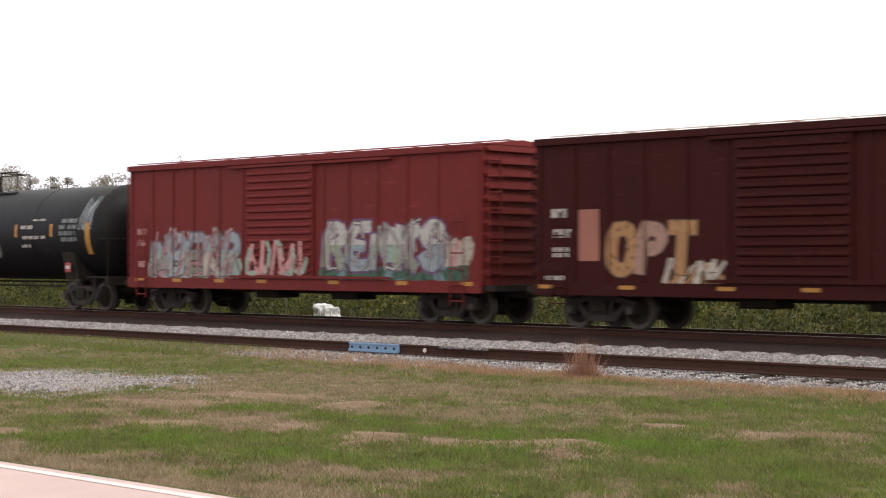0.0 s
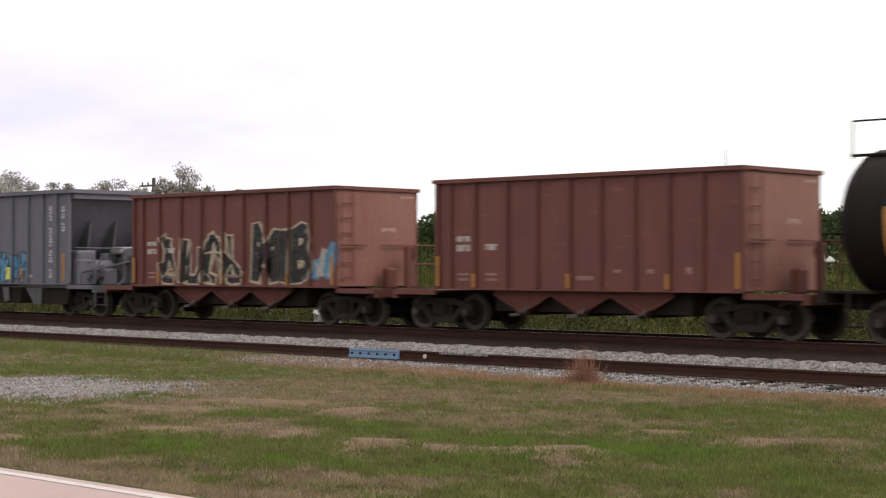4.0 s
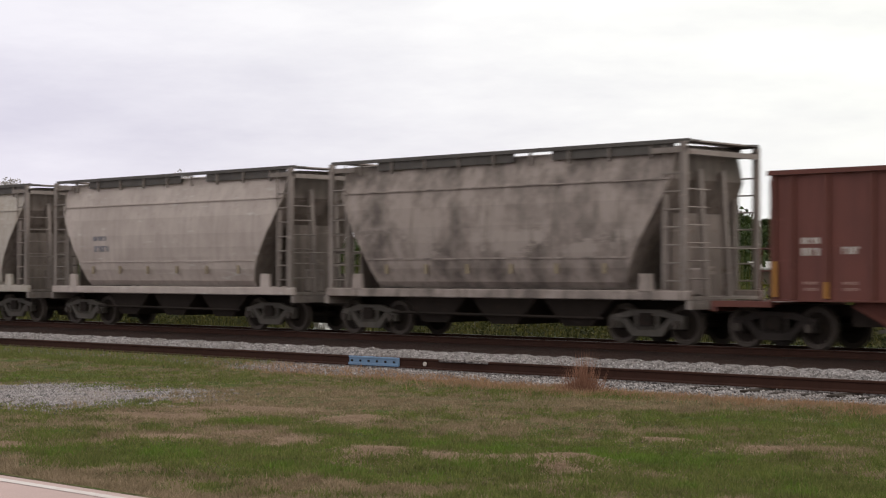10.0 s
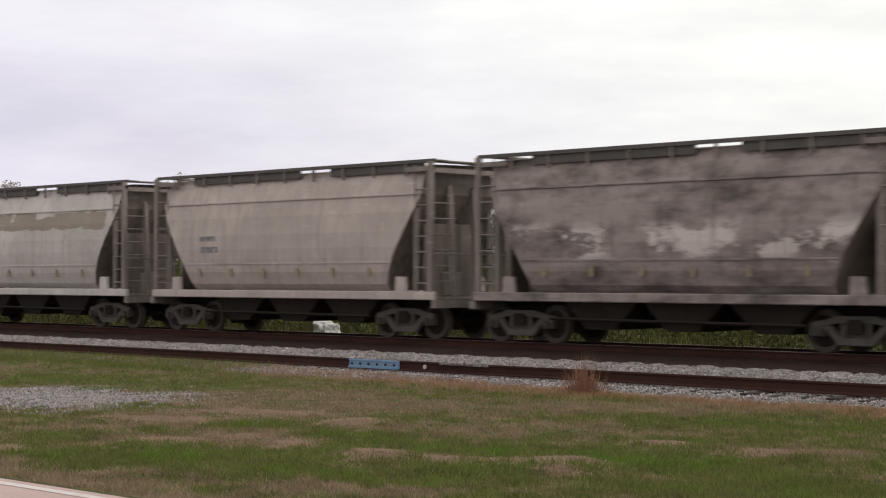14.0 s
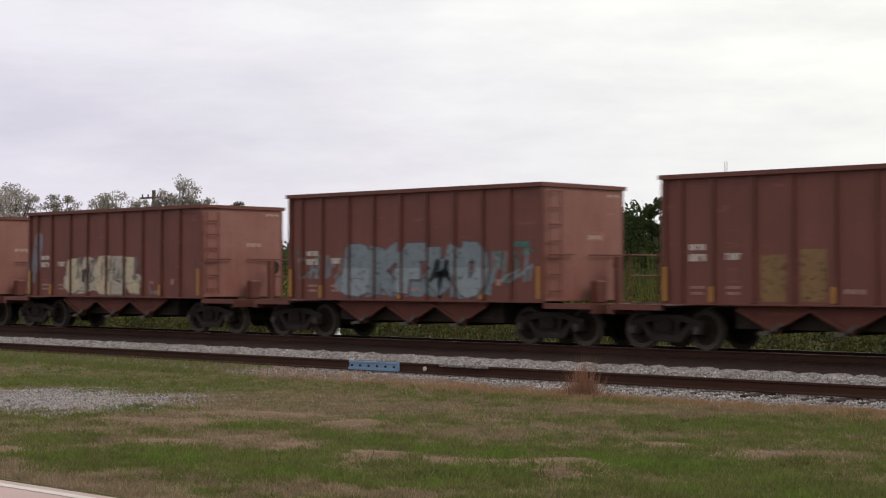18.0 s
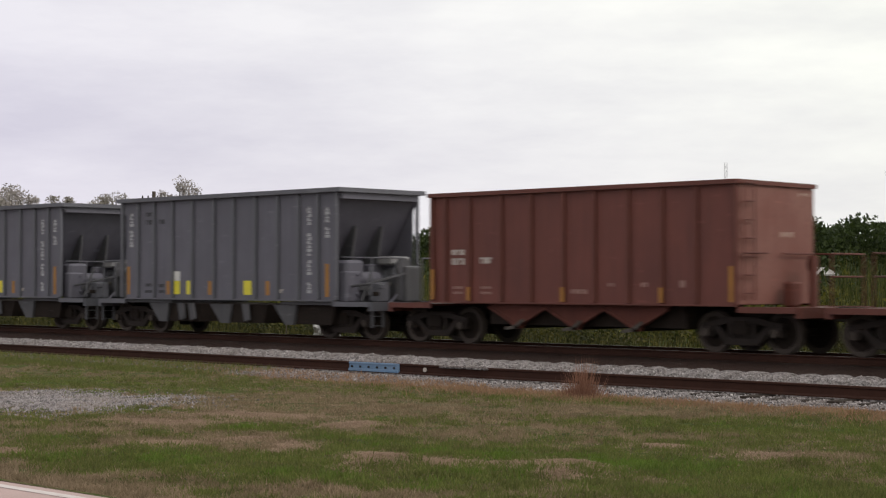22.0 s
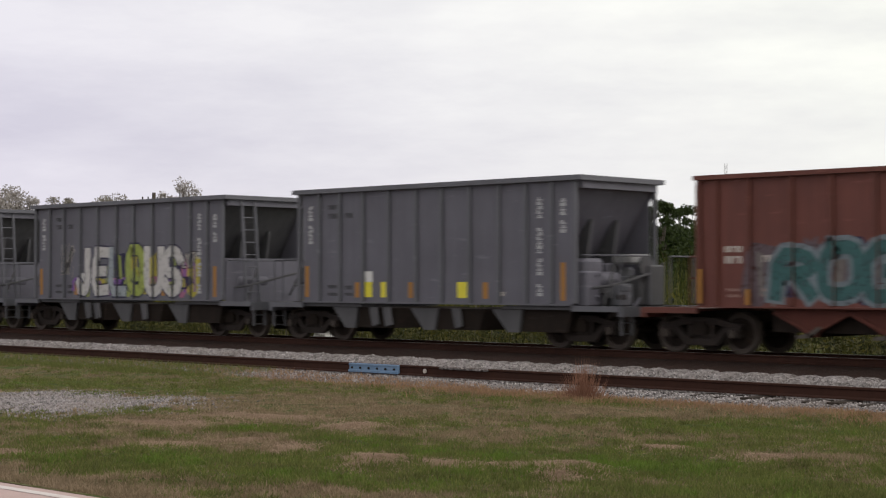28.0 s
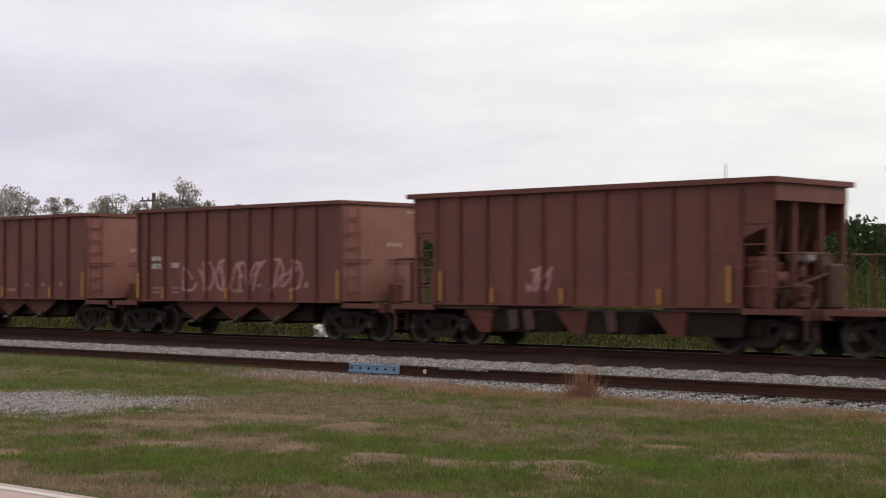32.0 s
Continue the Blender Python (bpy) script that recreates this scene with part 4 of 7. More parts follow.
        if s > 0 and ladder:
            box("end_panel", (4.86, 4.92, -1.46, 1.46, z0 - 0.06, 2.28), skin, car)
            bm = bmesh.new()
            for y in (-0.98, -0.5):
                bm_prism(bm, [(4.98, z1 - 0.1), (5.06, z1 - 0.1), (5.32, 1.0), (5.24, 1.0)], y - 0.03, y + 0.03, "y")
            for k in range(8):
                z = 1.3 + 0.36 * k
                x = 5.28 - 0.26 * (z - 1.0) / 3.0
                bm_tube(bm, (x, -0.98, z), (x, -0.5, z), 0.018, 5)
            part("ladder", bm, rib, car)
        bm = bmesh.new()
        for y in (-1.4, -1.0):
            bm_box(bm, s * 6.12 - 0.03, s * 6.12 + 0.03, y - 0.03, y + 0.03, 0.35, z0 - 0.05)
        for z in (0.4, 0.65):
            bm_tube(bm, (s * 6.12, -1.4, z), (s * 6.12, -1.0, z), 0.016, 5)
        part("stirrup_step", bm, dark, car)
    box("centre_sill", (-6.1, 6.1, -0.3, 0.3, 0.7, z0 - 0.15), GEAR, car)
    for x in (-3.05, -0.1, 2.75):
        for y in (-1.38, 1.38):
            bm = bmesh.new()
            bm_prism(bm, [(-0.62, 0.55), (0.35, 0.55), (0.25, 0.0), (-0.12, 0.0)], y - 0.04, y + 0.04, "y")
            # grey chutes are coloured darker for the shade below the sill
            part("chute_side", bm, CHUTE_RUST if skin is RUST else dark, car, at=(x, 0, z0 - 0.70))
        bm = bmesh.new()
        bm_prism(bm, [(-1.35, 0.55), (0.6, 0.55), (0.45, 0.02), (-1.1, 0.02)], -1.33, 1.33, "y")
        part("discharge_chute", bm, GEAR, car, at=(x + 1.25, 0, z0 - 0.70))
    for x in (-2.05, -1.55, 0.95):
        bm = bmesh.new()
        bm_prism(bm, [(-0.12, 0.5), (0.12, 0.5), (0.2, 0.05), (0.0, 0.0)], -1.5, -1.42, "y")
        part("gate_arm", bm, dark, car, at=(x, 0, z0 - 0.64))
    couplers(car, 6.56)
    bogie(car, -4.85)
    bogie(car, 4.65)
    y = -SIDE
    if grey:
        for x, z, h in ((-4.62, 1.60, 0.85), (4.46, 1.60, 0.9)):
            box("reflector", (x - 0.07, x + 0.07, y - 0.008, y, z - h / 2, z + h / 2), REFLECT, car)
        for x in (-2.62, -0.62, 1.98):
            box("reflector", (x - 0.08, x + 0.08, y - 0.008, y, 1.18, 1.58), REFLECT, car)
        bars(car, [(-2.2, 1.39, 0.3, 0.40)], LEMON, y, "placard")
        bars(car, [(-2.2, 1.73, 0.32, 0.28)], SIGN_WHITE, y, "placard")
        bars(car, [(-3.55, 3.60, 0.42, 0.12), (-3.55, 3.36, 0.42, 0.14), (-2.95, 3.36, 0.3, 0.14), (-3.6, 1.46, 0.36, 0.09), (-2.95, 1.44, 0.3, 0.1), (-3.6, 1.26, 0.36, 0.08), (-2.95, 1.26, 0.3, 0.08)], DARKMARK, y)
        # rows of small marks that run up the side
        for x, za, zb, blanks in ((3.65, 1.75, 3.62, (4, 11, 12)), (3.65, 1.25, 1.55, ()), (-4.56, 2.62, 3.62, (5,)), (4.38, 2.75, 3.62, (3,))):
            bm = bmesh.new()
            n = round((zb - za) / 0.105)
            for k in range(n):
                if k in blanks:
                    continue
                z = za + 0.105 * k
                bm_box(bm, x, x + 0.17, y - 0.008, y, z, z + 0.034)
                bm_box(bm, x + 0.05 * (k % 2), x + 0.17 - 0.04 * (k % 3), y - 0.0082, y, z + 0.034, z + 0.084)
            tagged(part("stencil", bm, PALE_MARK, car), kind="stuff")
        bars(car, [(2.5, 1.3, 0.3, 0.1)], WHITE, y)
    else:
        for x, z, h in ((-4.35, 1.5, 0.75), (4.3, 1.55, 0.8), (-2.6, 1.27, 0.36), (-0.4, 1.27, 0.36), (2.44, 1.27, 0.36)):
            box("reflector", (x - 0.05, x + 0.05, -RIB - 0.008, -RIB, z - h / 2, z + h / 2), REFLECT, car)
    return car


# brown grime, with the shade inside the ladder cages put into the colour
SLOPE_BROWN = steel_paint("shaded_grimy_slope_sheet", (0.23, 0.185, 0.165), (0.08, 0.061, 0.053), rust=(0.10, 0.05, 0.03), rusted=0.6, stained=0.8, streaked=0.9)


def covered_hopper(label, skin, walk_mat=None):
    """Bulged covered hopper: sloped ends, roof walk on short posts, ladder cages at both ends."""
    car = thing("covered_hopper_car", label, "covered hopper")
    walk_mat = walk_mat or CAGE
    ring = [(0.0, 4.54), (0.85, 4.52), (1.16, 4.46), (1.30, 4.14), (1.42, 3.75), (1.51, 3.3), (1.555, 2.8), (1.555, 2.4), (1.53, 2.12), (1.47, 1.75), (1.36, 1.42), (1.22, 1.26), (0.0, 1.26)]
    def reach(z):
        return float(np.interp(z, [1.26, 1.5, 2.1, 3.3, 3.75, 4.4], [4.1, 4.15, 4.45, 5.2, 5.42, 5.42]))
    bm = bmesh.new()
    full = ring + [(-y, z) for y, z in ring[-2:0:-1]]
    cols = []
    for k in range(13):
        u = -1 + k / 6
        cols.append([bm.verts.new((u * reach(z), y, z)) for y, z in full])
    n = len(full)
    for a, b in zip(cols, cols[1:]):
        for i in range(n):
            bm.faces.new((a[i], a[(i + 1) % n], b[(i + 1) % n], b[i]))
    for c in (cols[0], cols[-1]):
        m = len(ring)
        for i in range(m - 1):
            j, k2 = (n - i) % n, (n - i - 1) % n
            vs = [c[i], c[i + 1], c[k2], c[j]]
            vs = [v for q, v in enumerate(vs) if v not in vs[:q]]
            if len(vs) > 2:
                bm.faces.new(vs)
    hull = part("body", bm, skin, car, smooth=False)
    # sloped ends get the brown that carries the cage shade
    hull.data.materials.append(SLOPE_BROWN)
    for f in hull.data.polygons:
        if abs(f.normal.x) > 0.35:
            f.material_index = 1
    for s in (-1, 1):
        box("side_sill", (-5.95, 5.95, s * 1.44 - 0.07, s * 1.44 + 0.07, 1.02, 1.24), skin, car, bevel=0.02)
        box("seam_bead", (-4.35, 4.35, s * 1.515 - 0.012, s * 1.515 + 0.012, 1.975, 2.015), skin, car)
        box("eave_bead", (-5.35, 5.35, s * 1.44 - 0.02, s * 1.44 + 0.02, 3.73, 3.76), skin, car)
        for x in (-4.75, 4.75):
            bm = bmesh.new()
            bm_prism(bm, [(x - 0.2, 1.2), (x + 0.2, 1.2), (x + 0.16, 1.62), (x - 0.16, 1.62)], s * 1.46 - 0.05, s * 1.46 + 0.05, "y")
            part("jacking_pad", bm, skin, car)
        # roof walk
        bm = bmesh.new()
        bm_box(bm, -5.9, 5.9, s * 1.16 - 0.2, s * 1.16 + 0.2, 4.57, 4.61)
        bm_box(bm, -5.9, 5.9, s * 1.36 - 0.02, s * 1.36 + 0.02, 4.54, 4.63)
        part("roof_walk", bm, WALK_DARK, car)
        for k in range(9):
            x = -4.8 + 1.2 * k
            box("walk_post", (x - 0.025, x + 0.025, s * 1.34 - 0.03, s * 1.34 + 0.03, 4.22, 4.56), walk_mat, car)
        for k in range(9):
            if k not in (0, 5):
                box("walk_fascia", (-5.35 + 1.2 * k, -5.35 + 1.2 * k + 1.19, s * 1.3 - 0.015, s * 1.3 + 0.015, 4.33, 4.565), WALK_DARK, car)
        for e in (-1, 1):
            x = e * 5.78
            box("cage_post", (x - 0.07, x + 0.07, s * 1.44 - 0.06, s * 1.44 + 0.06, 1.2, 4.56), walk_mat, car)
            box("cage_post", (e * 5.2 - 0.06, e * 5.2 + 0.06, s * 1.36 - 0.05, s * 1.36 + 0.05, 1.2, 3.4), walk_mat, car)
            rods("ladder", [((e * 5.78, s * 1.46, 1.45 + 0.4 * k), (e * 5.25, s * 1.46, 1.45 + 0.4 * k)) for k in range(7)] + [((e * 5.25, s * 1.46, 1.2), (e * 5.25, s * 1.46, 4.5))], 0.02, walk_mat, car)
            box("cage_beam", (min(e * 4.9, e * 5.85), max(e * 4.9, e * 5.85), s * 1.42 - 0.04, s * 1.42 + 0.04, 4.32, 4.44), walk_mat, car)
    for e in (-1, 1):
        box("cross_walk", (e * 5.6 - 0.25, e * 5.6 + 0.25, -0.95, 0.95, 4.571, 4.605), walk_mat, car)
        box("end_beam", (e * 5.82 - 0.05, e * 5.82 + 0.05, -1.36, 1.36, 4.28, 4.40), walk_mat, car)
        box("end_sill", (e * 5.95 - 0.08, e * 5.95 + 0.08, -1.5, 1.5, 0.82, 1.02), walk_mat, car)
        box("end_deck", (min(e * 3.9, e * 5.9), max(e * 3.9, e * 5.9), -1.36, 1.36, 1.03, 1.1), walk_mat, car)
        for y in (-0.45, 0.45):
            bm = bmesh.new()
            bm_prism(bm, [(e * 5.6, 1.1), (e * 5.75, 1.1), (e * 5.55, 4.0), (e * 5.42, 3.9)], y - 0.06, y + 0.06, "y")
            part("end_brace", bm, walk_mat, car)
        for z in (1.5, 1.9, 2.3, 2.7, 3.1, 3.5):
            rod("grab_iron", (e * 5.86, -1.4, z), (e * 5.86, -0.6, z), 0.018, walk_mat, car)
        rod("end_handrail", (e * 5.86, -1.4, 2.2), (e * 5.86, 1.4, 2.2), 0.018, walk_mat, car)
        # added dark plate that keeps the sky from showing under the slope
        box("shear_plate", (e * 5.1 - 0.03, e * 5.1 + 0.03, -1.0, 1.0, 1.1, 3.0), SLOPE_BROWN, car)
        box("brake_box", (e * 4.95 - 0.25, e * 4.95 + 0.25, -0.35, 0.35, 1.1, 1.75), walk_mat, car, bevel=0.04)
    box("centre_sill", (-5.9, 5.9, -0.3, 0.3, 0.72, 1.02), GEAR, car)
    for x in (-2.2, 0.15, 2.5):
        bm = bmesh.new()
        bm_prism(bm, [(-1.1, 0.66), (1.1, 0.66), (0.42, 0.0), (-0.42, 0.0)], -1.15, 1.15, "y")
        part("outlet_bay", bm, GEAR, car, at=(x, 0, 0.38))
    rods("train_pipe", [((-3.6, -1.3, 0.62), (3.4, -1.3, 0.58))], 0.04, GEAR, car)
    for k in range(6):
        x = -3.6 + 1.44 * k
        box("reflector", (x - 0.05, x + 0.05, -1.532, -1.518, 1.62, 1.86), DIM_AMBER, car)
    couplers(car, 6.7)
    bogie(car, -4.75, True)
    bogie(car, 4.45, True)
    return car


def tank_car(label, skin, half, rail_half, far_rail=True, shift=0.0):
    car = thing("tank_car", label, "tank car")
    R, zc, body = 1.54, 2.52, half - 0.45
    bm = bmesh.new()
    rings = []
    for k in range(7):
        a = math.pi / 2 * (1 - k / 6.0)
        rings.append((max(R * math.cos(a) ** 0.9, 0.02), -body - 0.62 * math.sin(a)))
    xs_mid = np.linspace(-body, body, 9)[1:-1]
    rings = rings + [(R, float(x)) for x in xs_mid] + [(r, -x) for r, x in rings[::-1]]
    bm_lathe(bm, rings, 40, "x")
    part("tank_shell", bm, skin, car, smooth=True, at=(0, 0, zc))
    for x in np.linspace(-body, body, 6):
        bm = bmesh.new()
        bm_lathe(bm, [(R + 0.001, -0.03), (R + 0.012, -0.02), (R + 0.012, 0.02), (R + 0.001, 0.03)], 40, "x")
        part("weld_band", bm, skin, car, smooth=True, at=(float(x), 0, zc))
    for s in (-1, 1):
        e = half + 0.25
        box("stub_sill", (min(s * (half - 3.0), s * e), max(s * (half - 3.0), s * e), -0.3, 0.3, 0.7, 1.05), GEAR, car)
        box("end_sill", (s * e - 0.1, s * e + 0.1, -1.5, 1.5, 0.85, 1.1), GEAR, car)
        box("end_platform", (min(s * (half - 0.9), s * e), max(s * (half - 0.9), s * e), -1.45, 1.45, 1.06, 1.11), GEAR, car)
        bm = bmesh.new()
        bm_prism(bm, [(-1.3, 1.0), (1.3, 1.0), (1.5, 1.9), (1.2, 1.75), (-1.2, 1.75), (-1.5, 1.9)], s * (half - 1.9) - 0.35, s * (half - 1.9) + 0.35, "x")
        part("saddle", bm, GEAR, car)
        rods("handrail", [((s * e, -1.45, 1.1), (s * e, -1.45, 2.3)), ((s * e, 1.45, 1.1), (s * e, 1.45, 2.3)), ((s * e, -1.45, 2.3), (s * e, 1.45, 2.3)), ((s * e, -1.45, 2.3), (s * (half - 1.3), -1.48, 2.3))], 0.022, GEAR, car)
        bm = bmesh.new()
        for y in (-1.5, -1.1):
            bm_box(bm, s * (half - 0.4) - 0.03, s * (half - 0.4) + 0.03, y - 0.02, y + 0.02, 0.35, 1.1)
        bm_box(bm, s * (half - 0.4) - 0.08, s * (half - 0.4) + 0.08, -1.5, -1.1, 0.35, 0.39)
        part("stirrup_step", bm, GEAR, car)
        box("brake_cylinder", (s * (half - 2.9) - 0.5, s * (half - 2.9) + 0.5, -0.6, 0.0, 0.55, 0.95), GEAR, car, bevel=0.06)
        bogie(car, s * (half - 1.75))
    bm = bmesh.new()
    bm_lathe(bm, [(0.34, 0.0), (0.29, 0.06), (0.29, 0.20), (0.40, 0.31), (0.48, 0.36), (0.48, 0.54), (0.44, 0.60), (0.1, 0.64)], 20, "z")
    part("manway_dome", bm, GEAR, car, smooth=False, at=(0, 0, zc + R - 0.04))
    rods("valve", [((0.55, 0.1, zc + R - 0.05), (0.55, 0.1, zc + R + 0.3)), ((-0.6, -0.1, zc + R - 0.05), (-0.6, -0.1, zc + R + 0.25))], 0.07, GEAR, car)
    top = zc + R
    ry = -0.62
    pairs = [((shift - rail_half, ry, top + 0.6), (shift + rail_half, ry, top + 0.6))]
    step = rail_half / 4
    for k in range(9):
        x = shift - rail_half + k * step
        pairs.append(((x, ry, top - 0.2), (x, ry, top + 0.6)))
    rods("top_railing", pairs, 0.022, GEAR, car)
    if far_rail:
        rods("top_railing", [((-1.6, 0.7, top + 0.6), (1.6, 0.7, top + 0.6)), ((-1.6, 0.7, top - 0.2), (-1.6, 0.7, top + 0.6)), ((1.6, 0.7, top - 0.2), (1.6, 0.7, top + 0.6)), ((1.6, ry, top + 0.6), (1.6, 0.7, top + 0.6))], 0.022, GEAR, car)
    box("top_walk", (shift - rail_half, shift + rail_half, -0.72, -0.5, top - 0.15, top - 0.1), skin, car)
    rods("train_pipe", [((-half + 3.2, -0.75, 0.78), (half - 3.2, -0.75, 0.78)), ((-half + 3.2, 0.1, 0.9), (half - 3.2, 0.1, 0.9))], 0.035, GEAR, car)
    couplers(car, half + 0.75)
    return car


def tank_y(z, R=1.54, zc=2.52):
    return -math.sqrt(max(R * R - (z - zc) ** 2, 0.01))


def tank_patch(car, x, z, w, h, material, name="stencil", lift=0.012):
    """A painted patch that follows the curve of the tank."""
    bm = bmesh.new()
    k = 4
    cols = [(x - w / 2, x + w / 2, z - h / 2, z + h / 2)]
    if name == "stencil":
        # rows of small separate marks
        lines = max(1, round(h / 0.2))
        q = max(2, round(w / 0.13))
        g = h / lines
        cols = [(x - w / 2 + w * (i + 0.14) / q, x - w / 2 + w * (i + (0.86 if (i * 5 + j) % 3 else 0.5)) / q, z - h / 2 + g * (j + 0.14), z - h / 2 + g * (j + 0.8)) for i in range(q) for j in range(lines) if (i * 7 + j * 3) % 9]
    for x0, x1, z0, z1 in cols:
        rows = []
        for i in range(k + 1):
            zz = z0 + (z1 - z0) * i / k
            y = tank_y(zz) - lift
            rows.append([bm.verts.new((x0, y, zz)), bm.verts.new((x1, y, zz))])
        for a, b in zip(rows, rows[1:]):
            bm.faces.new((a[0], a[1], b[1], b[0]))
    o = part(name, bm, material, car)
    if name == "stencil":
        tagged(o, kind="stuff")


def box_car(name, label, skin, door_skin, deep_ends=True):
    car = thing(name, label, "boxcar")
    L, z0, z1 = 7.36, 1.0, 4.5
    bm = bmesh.new()
    bm_box(bm, -L, L, -1.50, 1.50, z0, z1)
    part("body", bm, skin, car)
    for s in (-1, 1):
        for x in (-7.25, -6.2, -5.2, -4.2, -3.0, -1.9, 1.5, 2.5, 3.6, 4.7, 5.8, 7.2):
            box("side_post", (x - 0.07, x + 0.07, min(s * 1.5, s * 1.54), max(s * 1.5, s * 1.54), z0 + 0.1, z1 - 0.16), skin, car, bevel=0.02)
        box("eave", (-L - 0.02, L + 0.02, min(s * 1.5, s * 1.6), max(s * 1.5, s * 1.6), z1 - 0.16, z1), skin, car)
        box("side_sill", (-L, L, min(s * 1.5, s * 1.57), max(s * 1.5, s * 1.57), z0 - 0.2, z0 + 0.1), skin, car)
        d = part("door", _door(), door_skin, car, at=(-0.25, s * 1.5, 0))
        if s > 0:
            d.rotation_euler = (0, 0, math.pi)
        for z in (z0 + 0.12, z1 - 0.26):
            box("door_track", (-2.4, 4.2, min(s * 1.57, s * 1.64), max(s * 1.57, s * 1.64), z, z + 0.07), skin, car)
        bm = bmesh.new()
        for k in range(11):
            z = z0 + 0.3 + 0.31 * k
            bm_prism(bm, [(-1.4, z - 0.07), (1.4, z - 0.07), (1.44, z), (1.4, z + 0.07), (-1.4, z + 0.07), (-1.44, z)], min(s * L, s * (L + 0.13)), max(s * L, s * (L + 0.13)), "x")
        part("end_corrugation", bm, skin, car)
        x = s * (L + 0.16)
        rods("ladder", [((x, -1.45, z0 + 0.3 + 0.4 * k), (x, -1.0, z0 + 0.3 + 0.4 * k)) for k in range(8)] + [((x, -1.45, z0), (x, -1.45, z1 - 0.3)), ((x, -1.0, z0), (x, -1.0, z1 - 0.3))], 0.02, skin, car)
        rods("side_ladder", [((s * 6.6 - 0.22, -1.62, 0.6 + 0.4 * k), (s * 6.6 + 0.22, -1.62, 0.6 + 0.4 * k)) for k in range(6)] + [((s * 6.6 - 0.22, -1.62, 0.5), (s * 6.6 - 0.22, -1.62, 2.8)), ((s * 6.6 + 0.22, -1.62, 0.5), (s * 6.6 + 0.22, -1.62, 2.8))], 0.018, skin, car)
        box("end_sill", (min(s * L, s * (L + 0.35)), max(s * L, s * (L + 0.35)), -1.45, 1.45, 0.85, 1.0), GEAR, car)
        box("brake_gear", (s * 1.6 - 0.5, s * 1.6 + 0.5, -0.9, 0.0, 0.55, 0.8), GEAR, car, bevel=0.05)
    bm = bmesh.new()
    bm_prism(bm, [(-1.6, z1), (1.6, z1), (0.0, z1 + 0.16)], -L - 0.04, L + 0.04, "x")
    for k in range(13):
        x = -L + 0.5 + k * (2 * L - 1) / 12
        bm_prism(bm, [(-1.58, z1 + 0.02), (-1.58, z1 + 0.05), (0, z1 + 0.21), (1.58, z1 + 0.05), (1.58, z1 + 0.02), (0, z1 + 0.17)], x - 0.04, x + 0.04, "x")
    part("roof", bm, ROOF_WORN if "brown" in label else skin, car)
    box("centre_sill", (-L - 0.3, L + 0.3, -0.3, 0.3, 0.68, 1.0), GEAR, car)
    couplers(car, L + 0.95)
    bogie(car, -5.75)
    bogie(car, 5.75)
    return car


def _door():
    bm = bmesh.new()
    bm_box(bm, -1.42, 1.42, -0.075, 0.0, 1.14, 4.22)
    for k in range(14):
        z = 1.32 + 0.21 * k
        bm_prism(bm, [(-0.075, z - 0.06), (-0.075, z + 0.06), (-0.125, z + 0.02), (-0.125, z - 0.02)], -1.34, 1.34, "x")
    return bm


# ---------------------------------------------------------------- tracks
def rail_outline():
    return [(-0.07, -0.172), (0.07, -0.172), (0.07, -0.155), (0.012, -0.135), (0.010, -0.045), (0.036, -0.03), (0.036, -0.004), (0.026, 0.0), (-0.026, 0.0), (-0.036, -0.004), (-0.036, -0.03), (-0.010, -0.045), (-0.012, -0.135), (-0.07, -0.155)]


def rails(name, y, label, head, z=0.0, tall=1.0):
    track = tagged(new(name), label, "railway track", kind="structure")
    for s in (-1, 1):
        bm = bmesh.new()
        bm_prism(bm, [(a + y + s * 0.7535, b * tall + z) for a, b in rail_outline()], -900, 500, "x")
        part("rail", bm, RAIL, track, "rusty steel rail")
        if head:
            box("rail_head", (-900, 500, y + s * 0.7535 - 0.022, y + s * 0.7535 + 0.022, 0.0, 0.002), RAIL_HEAD, track, "worn bright running surface")
    return track


def wood_material():
    m, n, l, b = shade("weathered_tie_wood", 0.9)
    v = place(n, l, (8, 0.8, 8))
    g = spread(n, l, 3.0, 5, 0.3, 0.7, v)
    c = mixer(n, l, g, (0.022, 0.016, 0.013), (0.048, 0.036, 0.03))
    l.new(c, b.inputs["Base Color"])
    relief(n, l, b, g, 0.4, 0.02)
    return m


def ballast_material(name, a, c2, tint, k=0.5):
    m, n, l, b = shade(name, 0.9)
    v = place(n, l, shuffle=False)
    vor = n.new("ShaderNodeTexVoronoi")
    vor.inputs["Scale"].default_value = 19.0
    l.new(v, vor.inputs["Vector"])
    big = spread(n, l, 0.8, 4, 0.35, 0.65, v)
    c = mixer(n, l, vor.outputs["Color"], a, c2)
    mm = n.new("ShaderNodeMath")
    mm.operation = "MULTIPLY"
    mm.inputs[1].default_value = k
    l.new(big, mm.inputs[0])
    c = mixer(n, l, mm.outputs[0], c, tint)
    l.new(c, b.inputs["Base Color"])
    relief(n, l, b, vor.outputs["Distance"], 1.0, 0.09)
    return m


def stone_material(name, a, b2, dusty):
    m, n, l, b = shade(name, 0.9)
    geo = n.new("ShaderNodeNewGeometry")
    c = mixer(n, l, geo.outputs["Random Per Island"], a, b2)
    v = place(n, l, shuffle=False)
    c = mixer(n, l, spread(n, l, 1.1, 4, 0.45, 0.75, v), c, dusty)
    l.new(c, b.inputs["Base Color"])
    return m


